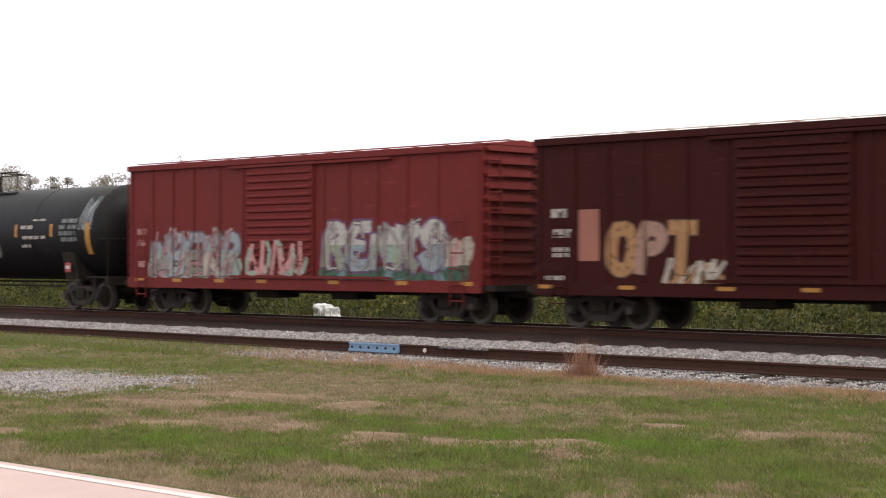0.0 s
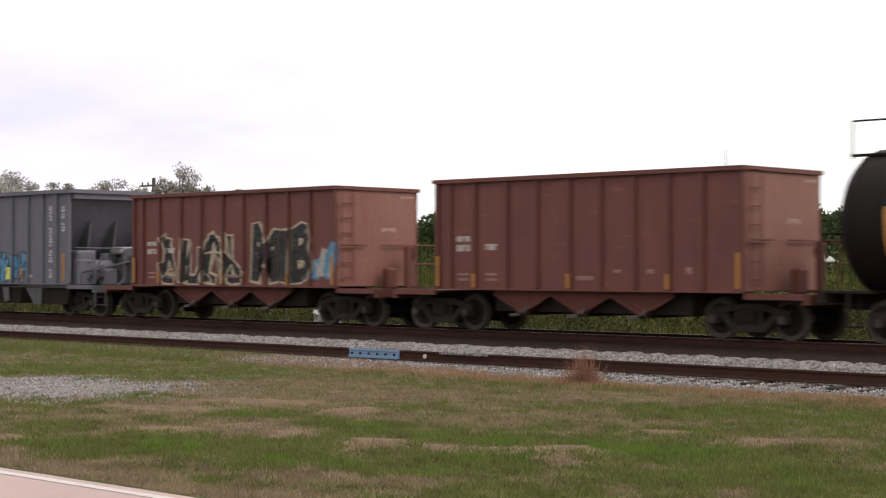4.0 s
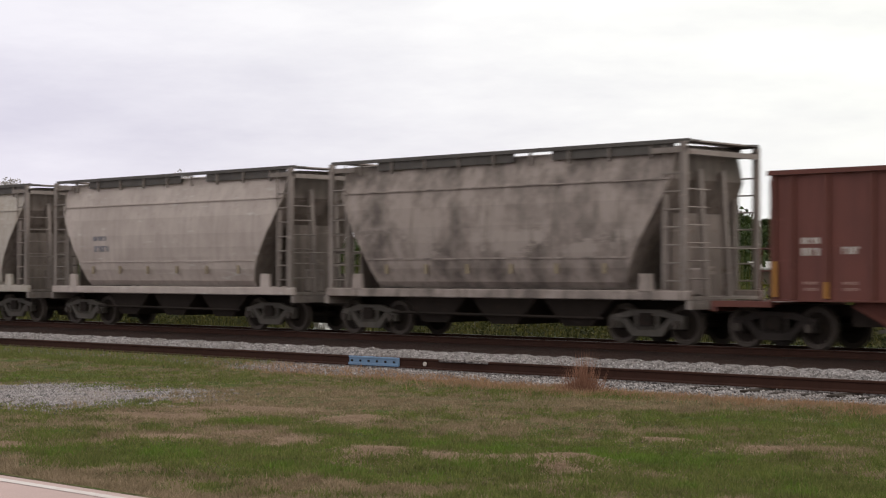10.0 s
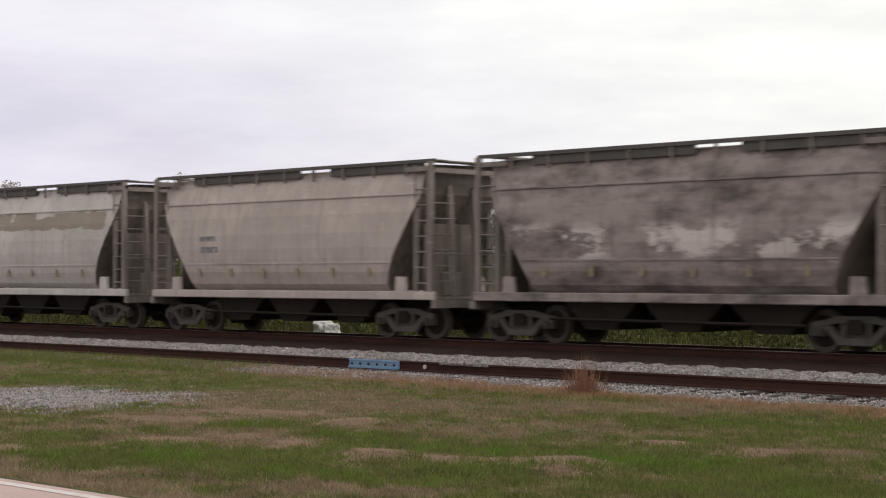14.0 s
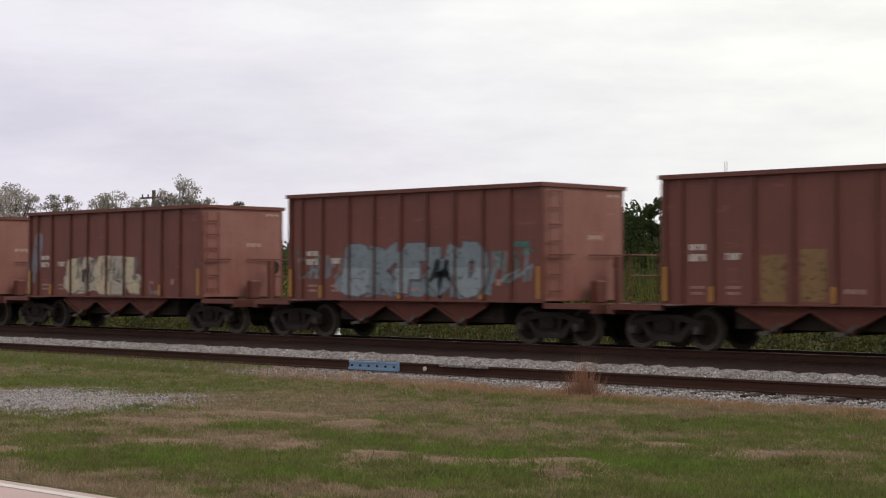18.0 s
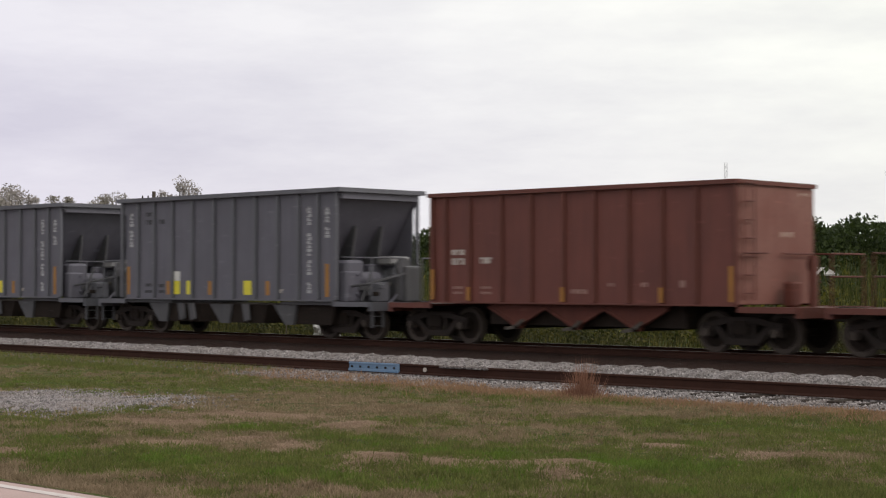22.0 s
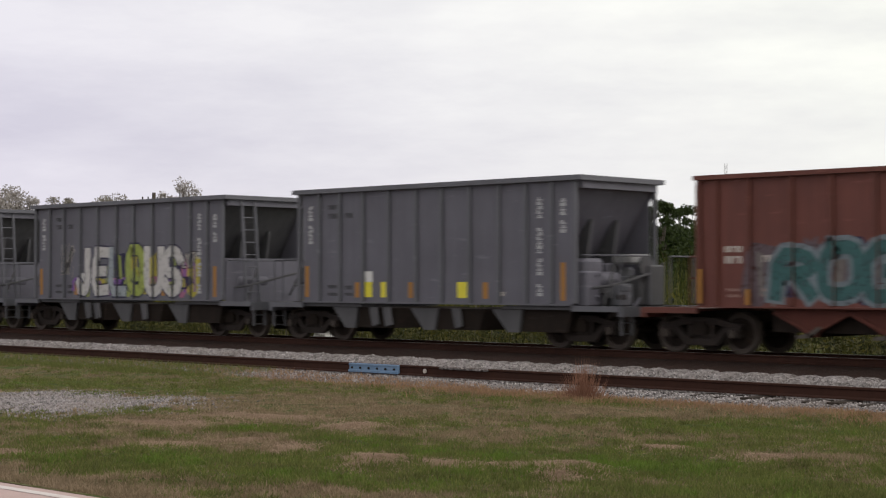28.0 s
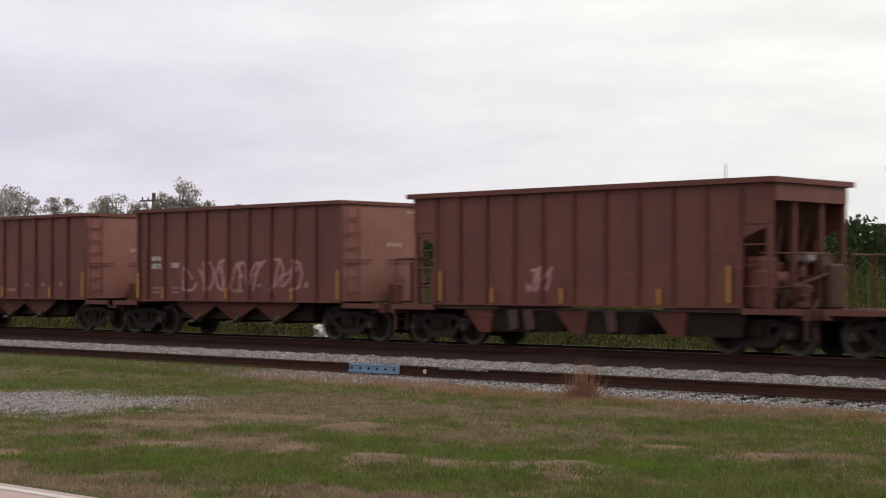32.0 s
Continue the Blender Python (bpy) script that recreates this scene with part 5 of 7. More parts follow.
TIE = wood_material()
BED_DARK = ballast_material("rust_brown_ballast", (0.046, 0.022, 0.0165), (0.021, 0.010, 0.008), (0.032, 0.0155, 0.012))
BED_GREY = ballast_material("grey_ballast", (0.44, 0.395, 0.40), (0.055, 0.047, 0.049), (0.175, 0.145, 0.132))
STONE = stone_material("grey_ballast_stone", (0.052, 0.046, 0.048), (0.48, 0.435, 0.435), (0.20, 0.165, 0.152))

GRAVEL = stone_material("lilac_grey_gravel", (0.075, 0.066, 0.068), (0.36, 0.32, 0.325), (0.24, 0.20, 0.19))

main_track = rails("main_track", TRACK_Y, "rusty main line track the train runs on", True)
siding = rails("siding_track", SIDING_Y, "rusty siding track on weathered ties", False, SIDING_Z, 1.16)

bed_xs = np.concatenate([[-900, -300, -120, -70], np.arange(-55, 4, 0.5), [20, 60, 200, 500]])
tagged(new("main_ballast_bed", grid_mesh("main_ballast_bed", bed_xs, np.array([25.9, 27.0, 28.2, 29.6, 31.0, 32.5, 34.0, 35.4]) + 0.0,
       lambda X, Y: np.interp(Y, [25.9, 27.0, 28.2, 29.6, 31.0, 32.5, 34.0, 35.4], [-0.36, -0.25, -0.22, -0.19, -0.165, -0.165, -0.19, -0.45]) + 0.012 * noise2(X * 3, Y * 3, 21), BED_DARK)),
       "dark rust-brown ballast under the main track", "ballast", kind="structure")


# ties lie every TIE_STEP; the cribs between them are heaped with fresh stone
TIE_STEP = 0.53


def heap(X, Y):
    """Siding ballast: a heap in each crib between the rails, low at the ties, sloping off outside."""
    q = np.abs(((X / TIE_STEP) + 0.5) % 1.0 - 0.5) * 2
    c = np.sqrt(np.clip(1 - q ** 4.0, 0, 1)) * (0.96 + 0.04 * np.sin(np.round(X / TIE_STEP) * 2.3))
    across = np.interp(Y, [21.75, 22.3, 22.85, 23.15, 23.4, 23.5, 23.8, 24.1, 24.35, 24.8, 25.2, 25.9, 26.4], [-0.355, -0.315, -0.285, -0.29, -0.32, -0.14, 0.0, 0.055, 0.06, -0.10, -0.2, -0.25, -0.38])
    dip = np.interp(Y, [22.2, 23.2, 23.5, 23.9, 24.5, 25], [0.05, 0.06, 0.06, 0.20, 0.22, 0.02]) * (1 - c)
    return across - dip + 0.012 * noise2(X * 14, Y * 14, 31)


heap_xs = np.concatenate([[-900, -300, -120, -90], np.arange(-62, 2, 0.05889), [20, 60, 200, 500]])
heap_ys = np.concatenate([[21.75, 22.0, 22.3, 22.6, 22.85, 23.1], np.arange(23.3, 24.9, 0.1), [25.2, 25.6, 25.9, 26.4]])
tagged(new("siding_ballast", grid_mesh("siding_ballast", heap_xs, heap_ys, heap, BED_GREY)), "heaped grey crushed stone ballast of the siding", "ballast", kind="structure")


def tie_mesh():
    bm = bmesh.new()
    bm_box(bm, -0.115, 0.115, -1.3, 1.3, -0.09, 0.09)
    return finish(bm, "tie", TIE, False, 0.012)


TIE_ME = tie_mesh()
for k in range(-104, 2):
    x = (k + 0.5) * TIE_STEP
    o = hang("tie", TIE_ME, siding, (x, SIDING_Y + random.uniform(-0.05, 0.05), -0.30 + SIDING_Z + random.uniform(-0.03, 0.006) - 0.07 * (x < -17)))
    o.rotation_euler = (0, 0, random.uniform(-0.02, 0.02))
for k in range(-120, 6):
    hang("tie", TIE_ME, main_track, ((k + 0.5) * TIE_STEP, TRACK_Y, -0.262))


def stones(name, pts, size, material, label, seed):
    """Crushed stone: squashed octahedra strewn at the given places, one object."""
    r = np.random.RandomState(seed)
    k = len(pts)
    base = np.array([(1, 0, 0), (-1, 0, 0), (0, 1, 0), (0, -1, 0), (0, 0, 1), (0, 0, -1)], float)
    tri = np.array([(0, 2, 4), (2, 1, 4), (1, 3, 4), (3, 0, 4), (2, 0, 5), (1, 2, 5), (3, 1, 5), (0, 3, 5)])
    s = (size[0] + (size[1] - size[0]) * r.rand(k))[:, None, None] * r.uniform(0.6, 1.15, (k, 1, 3))
    v = base[None] * s * r.uniform(0.75, 1.2, (k, 6, 1))
    a, b = r.uniform(0, 6.28, k), r.uniform(-0.7, 0.7, k)
    ca, sa, cb, sb = np.cos(a), np.sin(a), np.cos(b), np.sin(b)
    x, y, z = v[..., 0], v[..., 1], v[..., 2]
    x, z = x * cb[:, None] - z * sb[:, None], x * sb[:, None] + z * cb[:, None]
    x, y = x * ca[:, None] - y * sa[:, None], x * sa[:, None] + y * ca[:, None]
    co = np.stack([x, y, z], -1) + pts[:, None, :]
    me = bpy.data.meshes.new(name)
    me.vertices.add(k * 6)
    me.vertices.foreach_set("co", co.ravel())
    fs = (np.arange(k)[:, None, None] * 6 + tri[None]).reshape(-1, 3)
    me.loops.add(len(fs) * 3)
    me.loops.foreach_set("vertex_index", fs.ravel().astype(np.int32))
    me.polygons.add(len(fs))
    me.polygons.foreach_set("loop_start", np.arange(0, len(fs) * 3, 3, dtype=np.int32))
    me.materials.append(material)
    me.update(calc_edges=True)
    return tagged(new(name, me), label, "gravel", kind="stuff")


_r = np.random.RandomState(77)
px, py = _r.uniform(-58, -6, 76000), _r.uniform(21.6, 25.3, 76000)
ok = (np.abs(py - 23.297) > 0.05) & (_r.rand(76000) < np.interp(py, [21.6, 22.0, 22.4, 25.3], [0.15, 0.65, 1, 1]))
px, py = px[ok], py[ok]
# ties stay bare outside the near rail
tie_off = np.abs((px / TIE_STEP) % 1.0 - 0.5) * TIE_STEP
ok = ~((py < 23.2) & (py > 22.7) & (tie_off < 0.10) & (_r.rand(len(px)) < np.interp(px, [-18, -14], [0.0, 0.9])))
px, py = px[ok], py[ok]
ok = (py < 23.25) | ((py < 24.0) & (_r.rand(len(py)) < 0.5)) | ((py < 24.6) & (_r.rand(len(py)) < 0.12))
px, py = px[ok], py[ok]
stones("ballast_stones", np.stack([px, py, heap(px, py) + np.where(py > 23.4, -0.006, 0.008)], 1), (0.012, 0.030), STONE, "loose grey crushed stones of the siding ballast", 78)
px, py = _r.uniform(-30, -13, 250000), _r.uniform(8, 20, 250000)
ok = _r.rand(250000) < bare(px, py) ** 1.5 * (py < 20)
px, py = px[ok], py[ok]
stones("gravel_patch", np.stack([px, py, turf_height(px, py) + 0.004], 1), (0.012, 0.030), GRAVEL, "patch of pale grey gravel in the grass", 79)

# joint bars, the blue painted joint and a pale marker on the siding's near rail
near_y = SIDING_Y - 0.7535
for nm, x0, x1, z0, z1, mat, lab in (("blue_joint", -25.0, -23.58, -0.185, -0.005, BLUE_STEEL, "blue painted steel joint bar bolted to the siding rail"),
                                     ("joint_bar", -22.46, -21.2, -0.045, -0.004, BED_GREY, "pale dusty joint bar on the siding rail")):
    t = tagged(new(nm), lab, "rail joint")
    t.location = ((x0 + x1) / 2, near_y - 0.05, SIDING_Z)
    bm = bmesh.new()
    w = (x1 - x0) / 2
    bm_box(bm, -w, w, -0.03, 0.03, z0, z1)
    part("bar", bm, mat, t, bevel=0.008)
    if nm == "blue_joint":
        box("flange", (-w, w, -0.06, -0.03, z0, z0 + 0.05), mat, t, bevel=0.006)
        box("flange", (-w, w, -0.045, -0.03, z1 - 0.04, z1), mat, t, bevel=0.006)
        for k in range(6):
            rod("bolt", (-w + 0.1 + k * (2 * w - 0.2) / 5, -0.03, (z0 + z1) / 2), (-w + 0.1 + k * (2 * w - 0.2) / 5, -0.06, (z0 + z1) / 2), 0.022, GEAR, t)
marker = tagged(new("marker_disc"), "small white marker fixed to the siding rail", "marker")
marker.location = (-22.87, near_y - 0.03, SIDING_Z - 0.1)
bm = bmesh.new()
bm_lathe(bm, [(0.02, -0.03), (0.045, -0.025), (0.045, 0.0), (0.02, 0.02)], 10, "y")
part("disc", bm, WHITE, marker)


# ---------------------------------------------------------------- the train
S_ROWS = [(0.0, 0.0), (1.0, 21.02), (3.0, 63.06), (3.5, 73.58), (5.5, 115.71), (6.0, 126.26), (7.0, 147.37), (8.0, 168.43), (9.0, 189.42), (10.0, 210.38), (11.0, 231.29), (12.0, 252.15), (12.5, 262.6), (13.0, 273.04), (14.0, 293.87), (14.5, 304.26), (16.5, 345.8), (17.0, 356.18), (18.0, 376.94), (19.0, 397.51), (20.0, 418.18), (21.0, 438.96), (22.0, 459.8), (23.0, 480.67), (24.0, 501.52), (24.5, 511.93), (25.0, 522.33), (25.5, 532.74), (27.5, 574.25), (28.0, 584.59), (29.0, 605.26), (30.0, 625.88), (31.0, 646.49), (32.0, 667.03)]


def run(t):
    return float(np.interp(t, [a for a, _ in S_ROWS], [b for _, b in S_ROWS]))


P_RUST = closed_hopper("hopper_car", "rust-red open-top rock hopper with ribbed sides and flat ends", RUST, RUST_RIB, GEAR)
P_TALL = closed_hopper("hopper_car", "tall rust-red open-top rock hopper with black brake gear on its end", RUST, RUST_RIB, GEAR, z1=3.92, brake=GEAR)
P_HIGH = closed_hopper("hopper_car", "tall rust-red open-top rock hopper with ribbed sides", RUST, RUST_RIB, GEAR, z1=3.92)
P_GREY = open_hopper("hopper_car", "grey rock hopper with ribbed sides and open end decks", GREY, GREY_RIB, GREY_DARK)
P_LADDER = open_hopper("hopper_car", "grey rock hopper with a ladder on its end panel", GREY, GREY_RIB, GREY_DARK, ladder=True)

CARS = {}


def couple(key, made, x):
    CARS[key] = made
    made.location = (x, TRACK_Y, 0)
    return made


# first the cars that have no twin
couple("brown_box", box_car("boxcar", "dark brown boxcar with a worn zinc roof and orange spray paint", BOX_BROWN, BOX_BROWN), -18.68)
couple("red_box", box_car("boxcar", "bright red boxcar with pale graffiti along the sill", BOX_RED, BOX_RED), -35.15)
couple("tank_a", tank_car("black tank car with a short top railing and white stencils", TANK_BLACK, 9.2, 4.0, shift=-1.1), -53.2)
couple("tank_b", tank_car("dusty grey-black tank car with a long top railing", TANK_GREY, 9.05, 7.8), -72.6)
couple("tank_c", tank_car("rust-stained black tank car with a long top railing", TANK_RUSTY, 9.7, 9.2, shift=-0.5), -92.45)

RUSTY = [("a1", -108.86), ("a2", -121.8), ("a3", -160.92), ("a4", -173.69), ("a5", -186.48), ("a6", -199.34), ("a7", -225.23), ("a8", -277.84), ("a9", -303.40),
         ("b1", -394.64), ("b2", -407.34), ("b3", -420.45), ("b4", -433.27), ("b5", -446.00), ("b6", -471.82), ("b7", -484.73), ("b8", -537.05), ("b9", -562.68),
         ("c1", -588.65), ("c2", -601.35), ("c3", -679.06), ("c4", -704.50), ("c5", -716.46), ("c6", -729.2), ("c7", -742.0)]
GREYS = [("g1", -134.72), ("g4", -458.89), ("g5", -497.74), ("g6", -510.89), ("g7", -523.98), ("g8", -575.62), ("g9", -614.26), ("gc", -368.67)]
LADDERS = [("h1", -147.82), ("h2", -212.26), ("h3", -381.70), ("h4", -627.38), ("h5", -640.42), ("h6", -666.22)]
TALL, HIGH = {"a5", "b1", "c2", "c3"}, {"a8", "b2"}
for proto, fleet in ((P_RUST, [c for c in RUSTY if c[0] not in TALL | HIGH]), (P_HIGH, [c for c in RUSTY if c[0] in HIGH]), (P_TALL, [c for c in RUSTY if c[0] in TALL]), (P_GREY, GREYS), (P_LADDER, LADDERS)):
    for k, (key, x) in enumerate(fleet):
        couple(key, copy_thing(proto, pose(x, TRACK_Y, 0)) if k else proto, x)

couple("yellow_a", closed_hopper("hopper_car", "faded yellow rock hopper streaked with rust", YELLOW_OLD, YELLOW_POST, GEAR, stripes=False, z1=3.70), -356.29)
couple("yellow_b", closed_hopper("hopper_car", "faded yellow rock hopper with white patches and heavy rust", YELLOW_OLD, YELLOW_POST, GEAR, stripes=False, z1=3.70), -549.82)
couple("beige", closed_hopper("hopper_car", "dusty beige rock hopper with rust streaks on its end", BEIGE, BEIGE, GEAR, gauge=DARKMARK, marks=DARKMARK), -653.31)
RIBS_C = (-4.55, -3.75, -2.85, -1.95, -1.05, -0.1, 0.85, 1.8, 2.75, 3.65, 4.55)
couple("open_a", open_hopper("hopper_car", "rust-red rock hopper with open ends and colourful graffiti", RUST, RUST_RIB, RUST_DARK, 5.37, 3.84, RIBS_C, grey=False, side=4.6), -290.57)
couple("open_b", open_hopper("hopper_car", "rust-red rock hopper with dark open ends", RUST, RUST_RIB, RUST_DARK, 5.37, 3.84, RIBS_C, grey=False, side=4.6), -691.84)
for key, x, skin, label in (("ch1", -237.94, CEMENT_CLOUDY, "sooty grey covered hopper with streaked curved sides"),
                            ("ch2", -251.22, CEMENT, "dusty grey covered hopper with ladder cages"),
                            ("ch3", -264.56, CEMENT_RUST, "pale grey covered hopper with rust streaks"),
                            ("ch4", -316.06, CEMENT_FLAKED, "dark covered hopper with pale flaking patches"),
                            ("ch5", -329.29, CEMENT, "grey covered hopper with dark stencilled bars"),
                            ("ch6", -342.54, CEMENT_PALE, "pale grey covered hopper with brown spill marks on top")):
    couple(key, covered_hopper(label, skin), x)


# ---------------------------------------------------------------- spray paint
def text_shape(word, fat):
    """The filled outline of a word in the built-in font, scaled to a unit box, as points and faces."""
    cu = bpy.data.curves.new("word", "FONT")
    cu.body, cu.resolution_u, cu.offset = word, 2, fat
    cu.space_character = 1.02
    ob = new("word", cu)
    bpy.context.view_layer.update()
    dg = bpy.context.evaluated_depsgraph_get()
    me = bpy.data.meshes.new_from_object(ob.evaluated_get(dg))
    pts = np.array([v.co[:2] for v in me.vertices])
    fs = [list(p.vertices) for p in me.polygons]
    bpy.data.objects.remove(ob)
    bpy.data.curves.remove(cu)
    bpy.data.meshes.remove(me)
    lo, hi = pts.min(0), pts.max(0)
    return (pts - lo) / (hi - lo), fs


def paint(car, pts, fs, material, surface, cuts, name="graffiti", lift=0.006, label=""):
    """Lay a flat shape of (x, z) points on a car's near side, over its posts, face by face."""
    bm = bmesh.new()
    vs = [bm.verts.new((p[0], 0, p[1])) for p in pts]
    for f in fs:
        try:
            bm.faces.new([vs[i] for i in f])
        except ValueError:
            pass
    for c in cuts:
        bmesh.ops.bisect_plane(bm, geom=bm.verts[:] + bm.edges[:] + bm.faces[:], plane_co=c[0], plane_no=c[1])
    out = bmesh.new()
    for f in bm.faces:
        m = f.calc_center_median()
        if callable(surface):
            y = [surface(m.x, v.co.z) - lift for v in f.verts]
        out.faces.new([out.verts.new((v.co.x, yy, v.co.z)) for v, yy in zip(f.verts, y)])
    bm.free()
    for f in out.faces:
        if f.normal.y > 0:
            f.normal_flip()
    me = bpy.data.meshes.new(name)
    out.to_mesh(me)
    out.free()
    me.materials.append(material)
    return tagged(hang(name, me, car), label, kind="stuff")


def paint_many(car, shapes, mats, surface, cuts, name="graffiti"):
    """Several flat shapes (points, faces, material number, lift) on a car's near side, as one sprayed mark."""
    out = bmesh.new()
    for pts, fs, mi, lift in shapes:
        bm = bmesh.new()
        vs = [bm.verts.new((p[0], 0, p[1])) for p in pts]
        for f in fs:
            bm.faces.new([vs[i] for i in f])
        lo, hi = np.min(pts, 0), np.max(pts, 0)
        for c in cuts:
            if (c[1][0] and lo[0] < c[0][0] < hi[0]) or (c[1][2] and lo[1] < c[0][2] < hi[1]):
                bmesh.ops.bisect_plane(bm, geom=bm.verts[:] + bm.edges[:] + bm.faces[:], plane_co=c[0], plane_no=c[1])
        for f in bm.faces:
            m = f.calc_center_median()
            g = out.faces.new([out.verts.new((v.co.x, surface(m.x, v.co.z) - lift, v.co.z)) for v in f.verts])
            g.material_index = mi if isinstance(mi, int) else mi[1 if m.z > mi[2] else 0]
        bm.free()
    for f in out.faces:
        f.normal_update()
        if f.normal.y > 0:
            f.normal_flip()
    me = bpy.data.meshes.new(name)
    out.to_mesh(me)
    out.free()
    for m in mats:
        me.materials.append(m)
    return tagged(hang(name, me, car), kind="stuff")


def ribbon(line, width):
    """A stroke of one width along a line of points, mitred at its bends."""
    p = np.array(line, float)
    d = np.diff(p, axis=0)
    d /= np.linalg.norm(d, axis=1)[:, None] + 1e-9
    left, right = [], []
    for i in range(len(p)):
        a, b = d[max(i - 1, 0)], d[min(i, len(d) - 1)]
        n = np.array([-(a[1] + b[1]), a[0] + b[0]])
        n /= np.linalg.norm(n) + 1e-9
        k = width / 2 / max(0.55, float(np.dot(n, [-b[1], b[0]])))
        e = (-a if i == 0 else b if i == len(p) - 1 else 0 * a) * width * (0.3 if 0 < i else 0.3)
        left.append(p[i] + n * k + e)
        right.append(p[i] - n * k + e)
    k = len(p)
    return np.array(left + right), [[i, i + 1, k + i + 1, k + i] for i in range(k - 1)]


def scrawl(car, n, x0, x1, z0, z1, fill, edge, where, seed=1, fat=0.30, rim=0.11, second=None):
    """Tangled sprayed strokes, too wild to read: a rim colour below, the fill above."""
    r = np.random.RandomState(seed)
    w, h = (x1 - x0) / n, z1 - z0
    lines = []
    for k in range(n):
        a, g, s = r.uniform(0.1, 0.6), r.uniform(0, 6.28), r.choice((-1, 1))
        bow = [(0.5 + 0.45 * math.cos(g + s * j * 0.8), 0.5 + 0.5 * math.sin(g + s * j * 0.8)) for j in range(r.randint(3, 6))]
        zig = [(r.uniform(-0.1, 1.1), y + r.uniform(-0.12, 0.12)) for y in ((0.1, 0.9, 0.45), (0.85, 0.3, 0.95), (0.05, 0.5, 0.1))[r.randint(3)]]
        for line in ([(a, 0), (a + r.uniform(-0.3, 0.3), 1)], bow, zig):
            q = np.array(line)
            x = x0 + w * (k + 0.02 + 0.98 * q[:, 0]) + 0.14 * h * (q[:, 1] - 0.5)
            z = z0 + h * np.clip(q[:, 1] + 0.07 * math.sin(k * 1.9 + seed), 0.06, 1.05)
            lines.append(np.stack([x, z], 1))
    fw = fat * min(w, h)
    shapes = [(*ribbon(a, fw + 2 * rim * min(w, h)), 1, 0.004 + 0.0001 * i) for i, a in enumerate(lines)]
    top = 0.005 + 0.0001 * len(lines)
    shapes += [(*ribbon(a, fw), 2 if second and i % 3 == 1 else 0, top + 0.0001 * i) for i, a in enumerate(lines)]
    # thin cuts of the rim colour break the fill up
    top = top + 0.0001 * len(lines) + 0.001
    for i in range(2 * n if rim > 0.045 else 0):
        cx, cz = r.uniform(x0, x1), r.uniform(z0 + 0.1 * h, z1 - 0.1 * h)
        turn, long = r.uniform(0, 3.14), r.uniform(0.12, 0.3) * h
        c = [(cx - long * math.cos(turn), cz - long * math.sin(turn)), (cx + 0.1 * long, cz + 0.2 * long), (cx + long * math.cos(turn), cz + long * math.sin(turn))]
        shapes.append((*ribbon(c, 0.22 * fw), 1, top + 0.0001 * i))
    paint_many(car, shapes, [fill, edge, second or fill], *where)


def ribbed(rib_x, half=0.055, base=SIDE, proud=RIB):
    cuts = [((x + d, 0, 0), (1, 0, 0)) for x in rib_x for d in (-half, half)]
    return (lambda x, z: -proud if min(abs(x - r) for r in rib_x) < half else -base), cuts


ON_RUST = ribbed(RIBS_A)
ON_GREY = ribbed(RIBS_G)
ON_OPEN = ribbed(RIBS_C)
ON_BOX = ribbed((-7.25, -6.2, -5.2, -4.2, -3.0, -1.9, 1.5, 2.5, 3.6, 4.7, 5.8, 7.2), 0.07, 1.5, 1.54)
ON_TANK = ((lambda x, z: tank_y(z)), [((0, 0, 1.2 + 0.2 * k), (0, 0, 1)) for k in range(14)])


def lettering(car, word, x0, x1, z0, z1, fill, edge, where, lean=0.12, seed=1, fat=(0.05, 0.11)):
    """A sprayed word: a fat outline with the fill on top."""
    r = np.random.RandomState(seed)
    wob = r.uniform(-1, 1, 6)
    for k, (mat, f) in enumerate(((edge, fat[1]), (fill, fat[0]))):
        pts, fs = text_shape(word, f)
        grow = 0.0 if k == 0 else 0.035
        u, v = pts[:, 0] * (1 - 2 * grow * (z1 - z0) / (x1 - x0)) + grow * (z1 - z0) / (x1 - x0), pts[:, 1] * (1 - 2 * grow) + grow
        x = x0 + (x1 - x0) * u + lean * (v - 0.5) * (z1 - z0)
        z = z0 + (z1 - z0) * v * (1 + 0.09 * np.sin(u * 9 + wob[0] * 3)) + 0.05 * np.sin(u * 14 + wob[1] * 3)
        paint(car, np.stack([x, z], 1), fs, mat, *where, lift=0.005 + 0.003 * k)


# strokes of block letters on a grid of five by five: column, then row from the foot
STROKES = {"A": "00 24 40/11 31", "B": "00 04 34 43 32 02/32 41 30 00", "C": "43 34 14 03 01 10 30 41", "E": "44 04 00 40/02 32", "F": "00 04 44/02 32",
           "G": "43 34 14 03 01 10 30 41 42 22", "I": "24 20", "J": "34 31 20 10 01", "K": "04 00/44 02 40", "L": "04 00 40", "M": "00 04 22 44 40",
           "N": "00 04 40 44", "O": "14 03 01 10 30 41 43 34 14", "P": "00 04 34 43 32 02", "R": "00 04 34 43 32 02/22 40", "S": "43 34 14 03 12 32 41 30 10 01",
           "T": "04 44/24 20", "U": "04 01 10 30 41 44", "V": "04 20 44", "W": "04 10 23 30 44", "Y": "04 22 44/22 20", "Z": "04 44 00 40",
           "k": "04 00/34 02 40", "o": "13 03 01 10 30 41 42 33 13", "i": "22 20/24 24", "n": "03 00/02 13 33 42 40"}


def rounded(line):
    p = np.array(line, float)
    q = [p[0]]
    for a, b in zip(p, p[1:]):
        q += [0.75 * a + 0.25 * b, 0.25 * a + 0.75 * b]
    return np.array(q + [p[-1]])


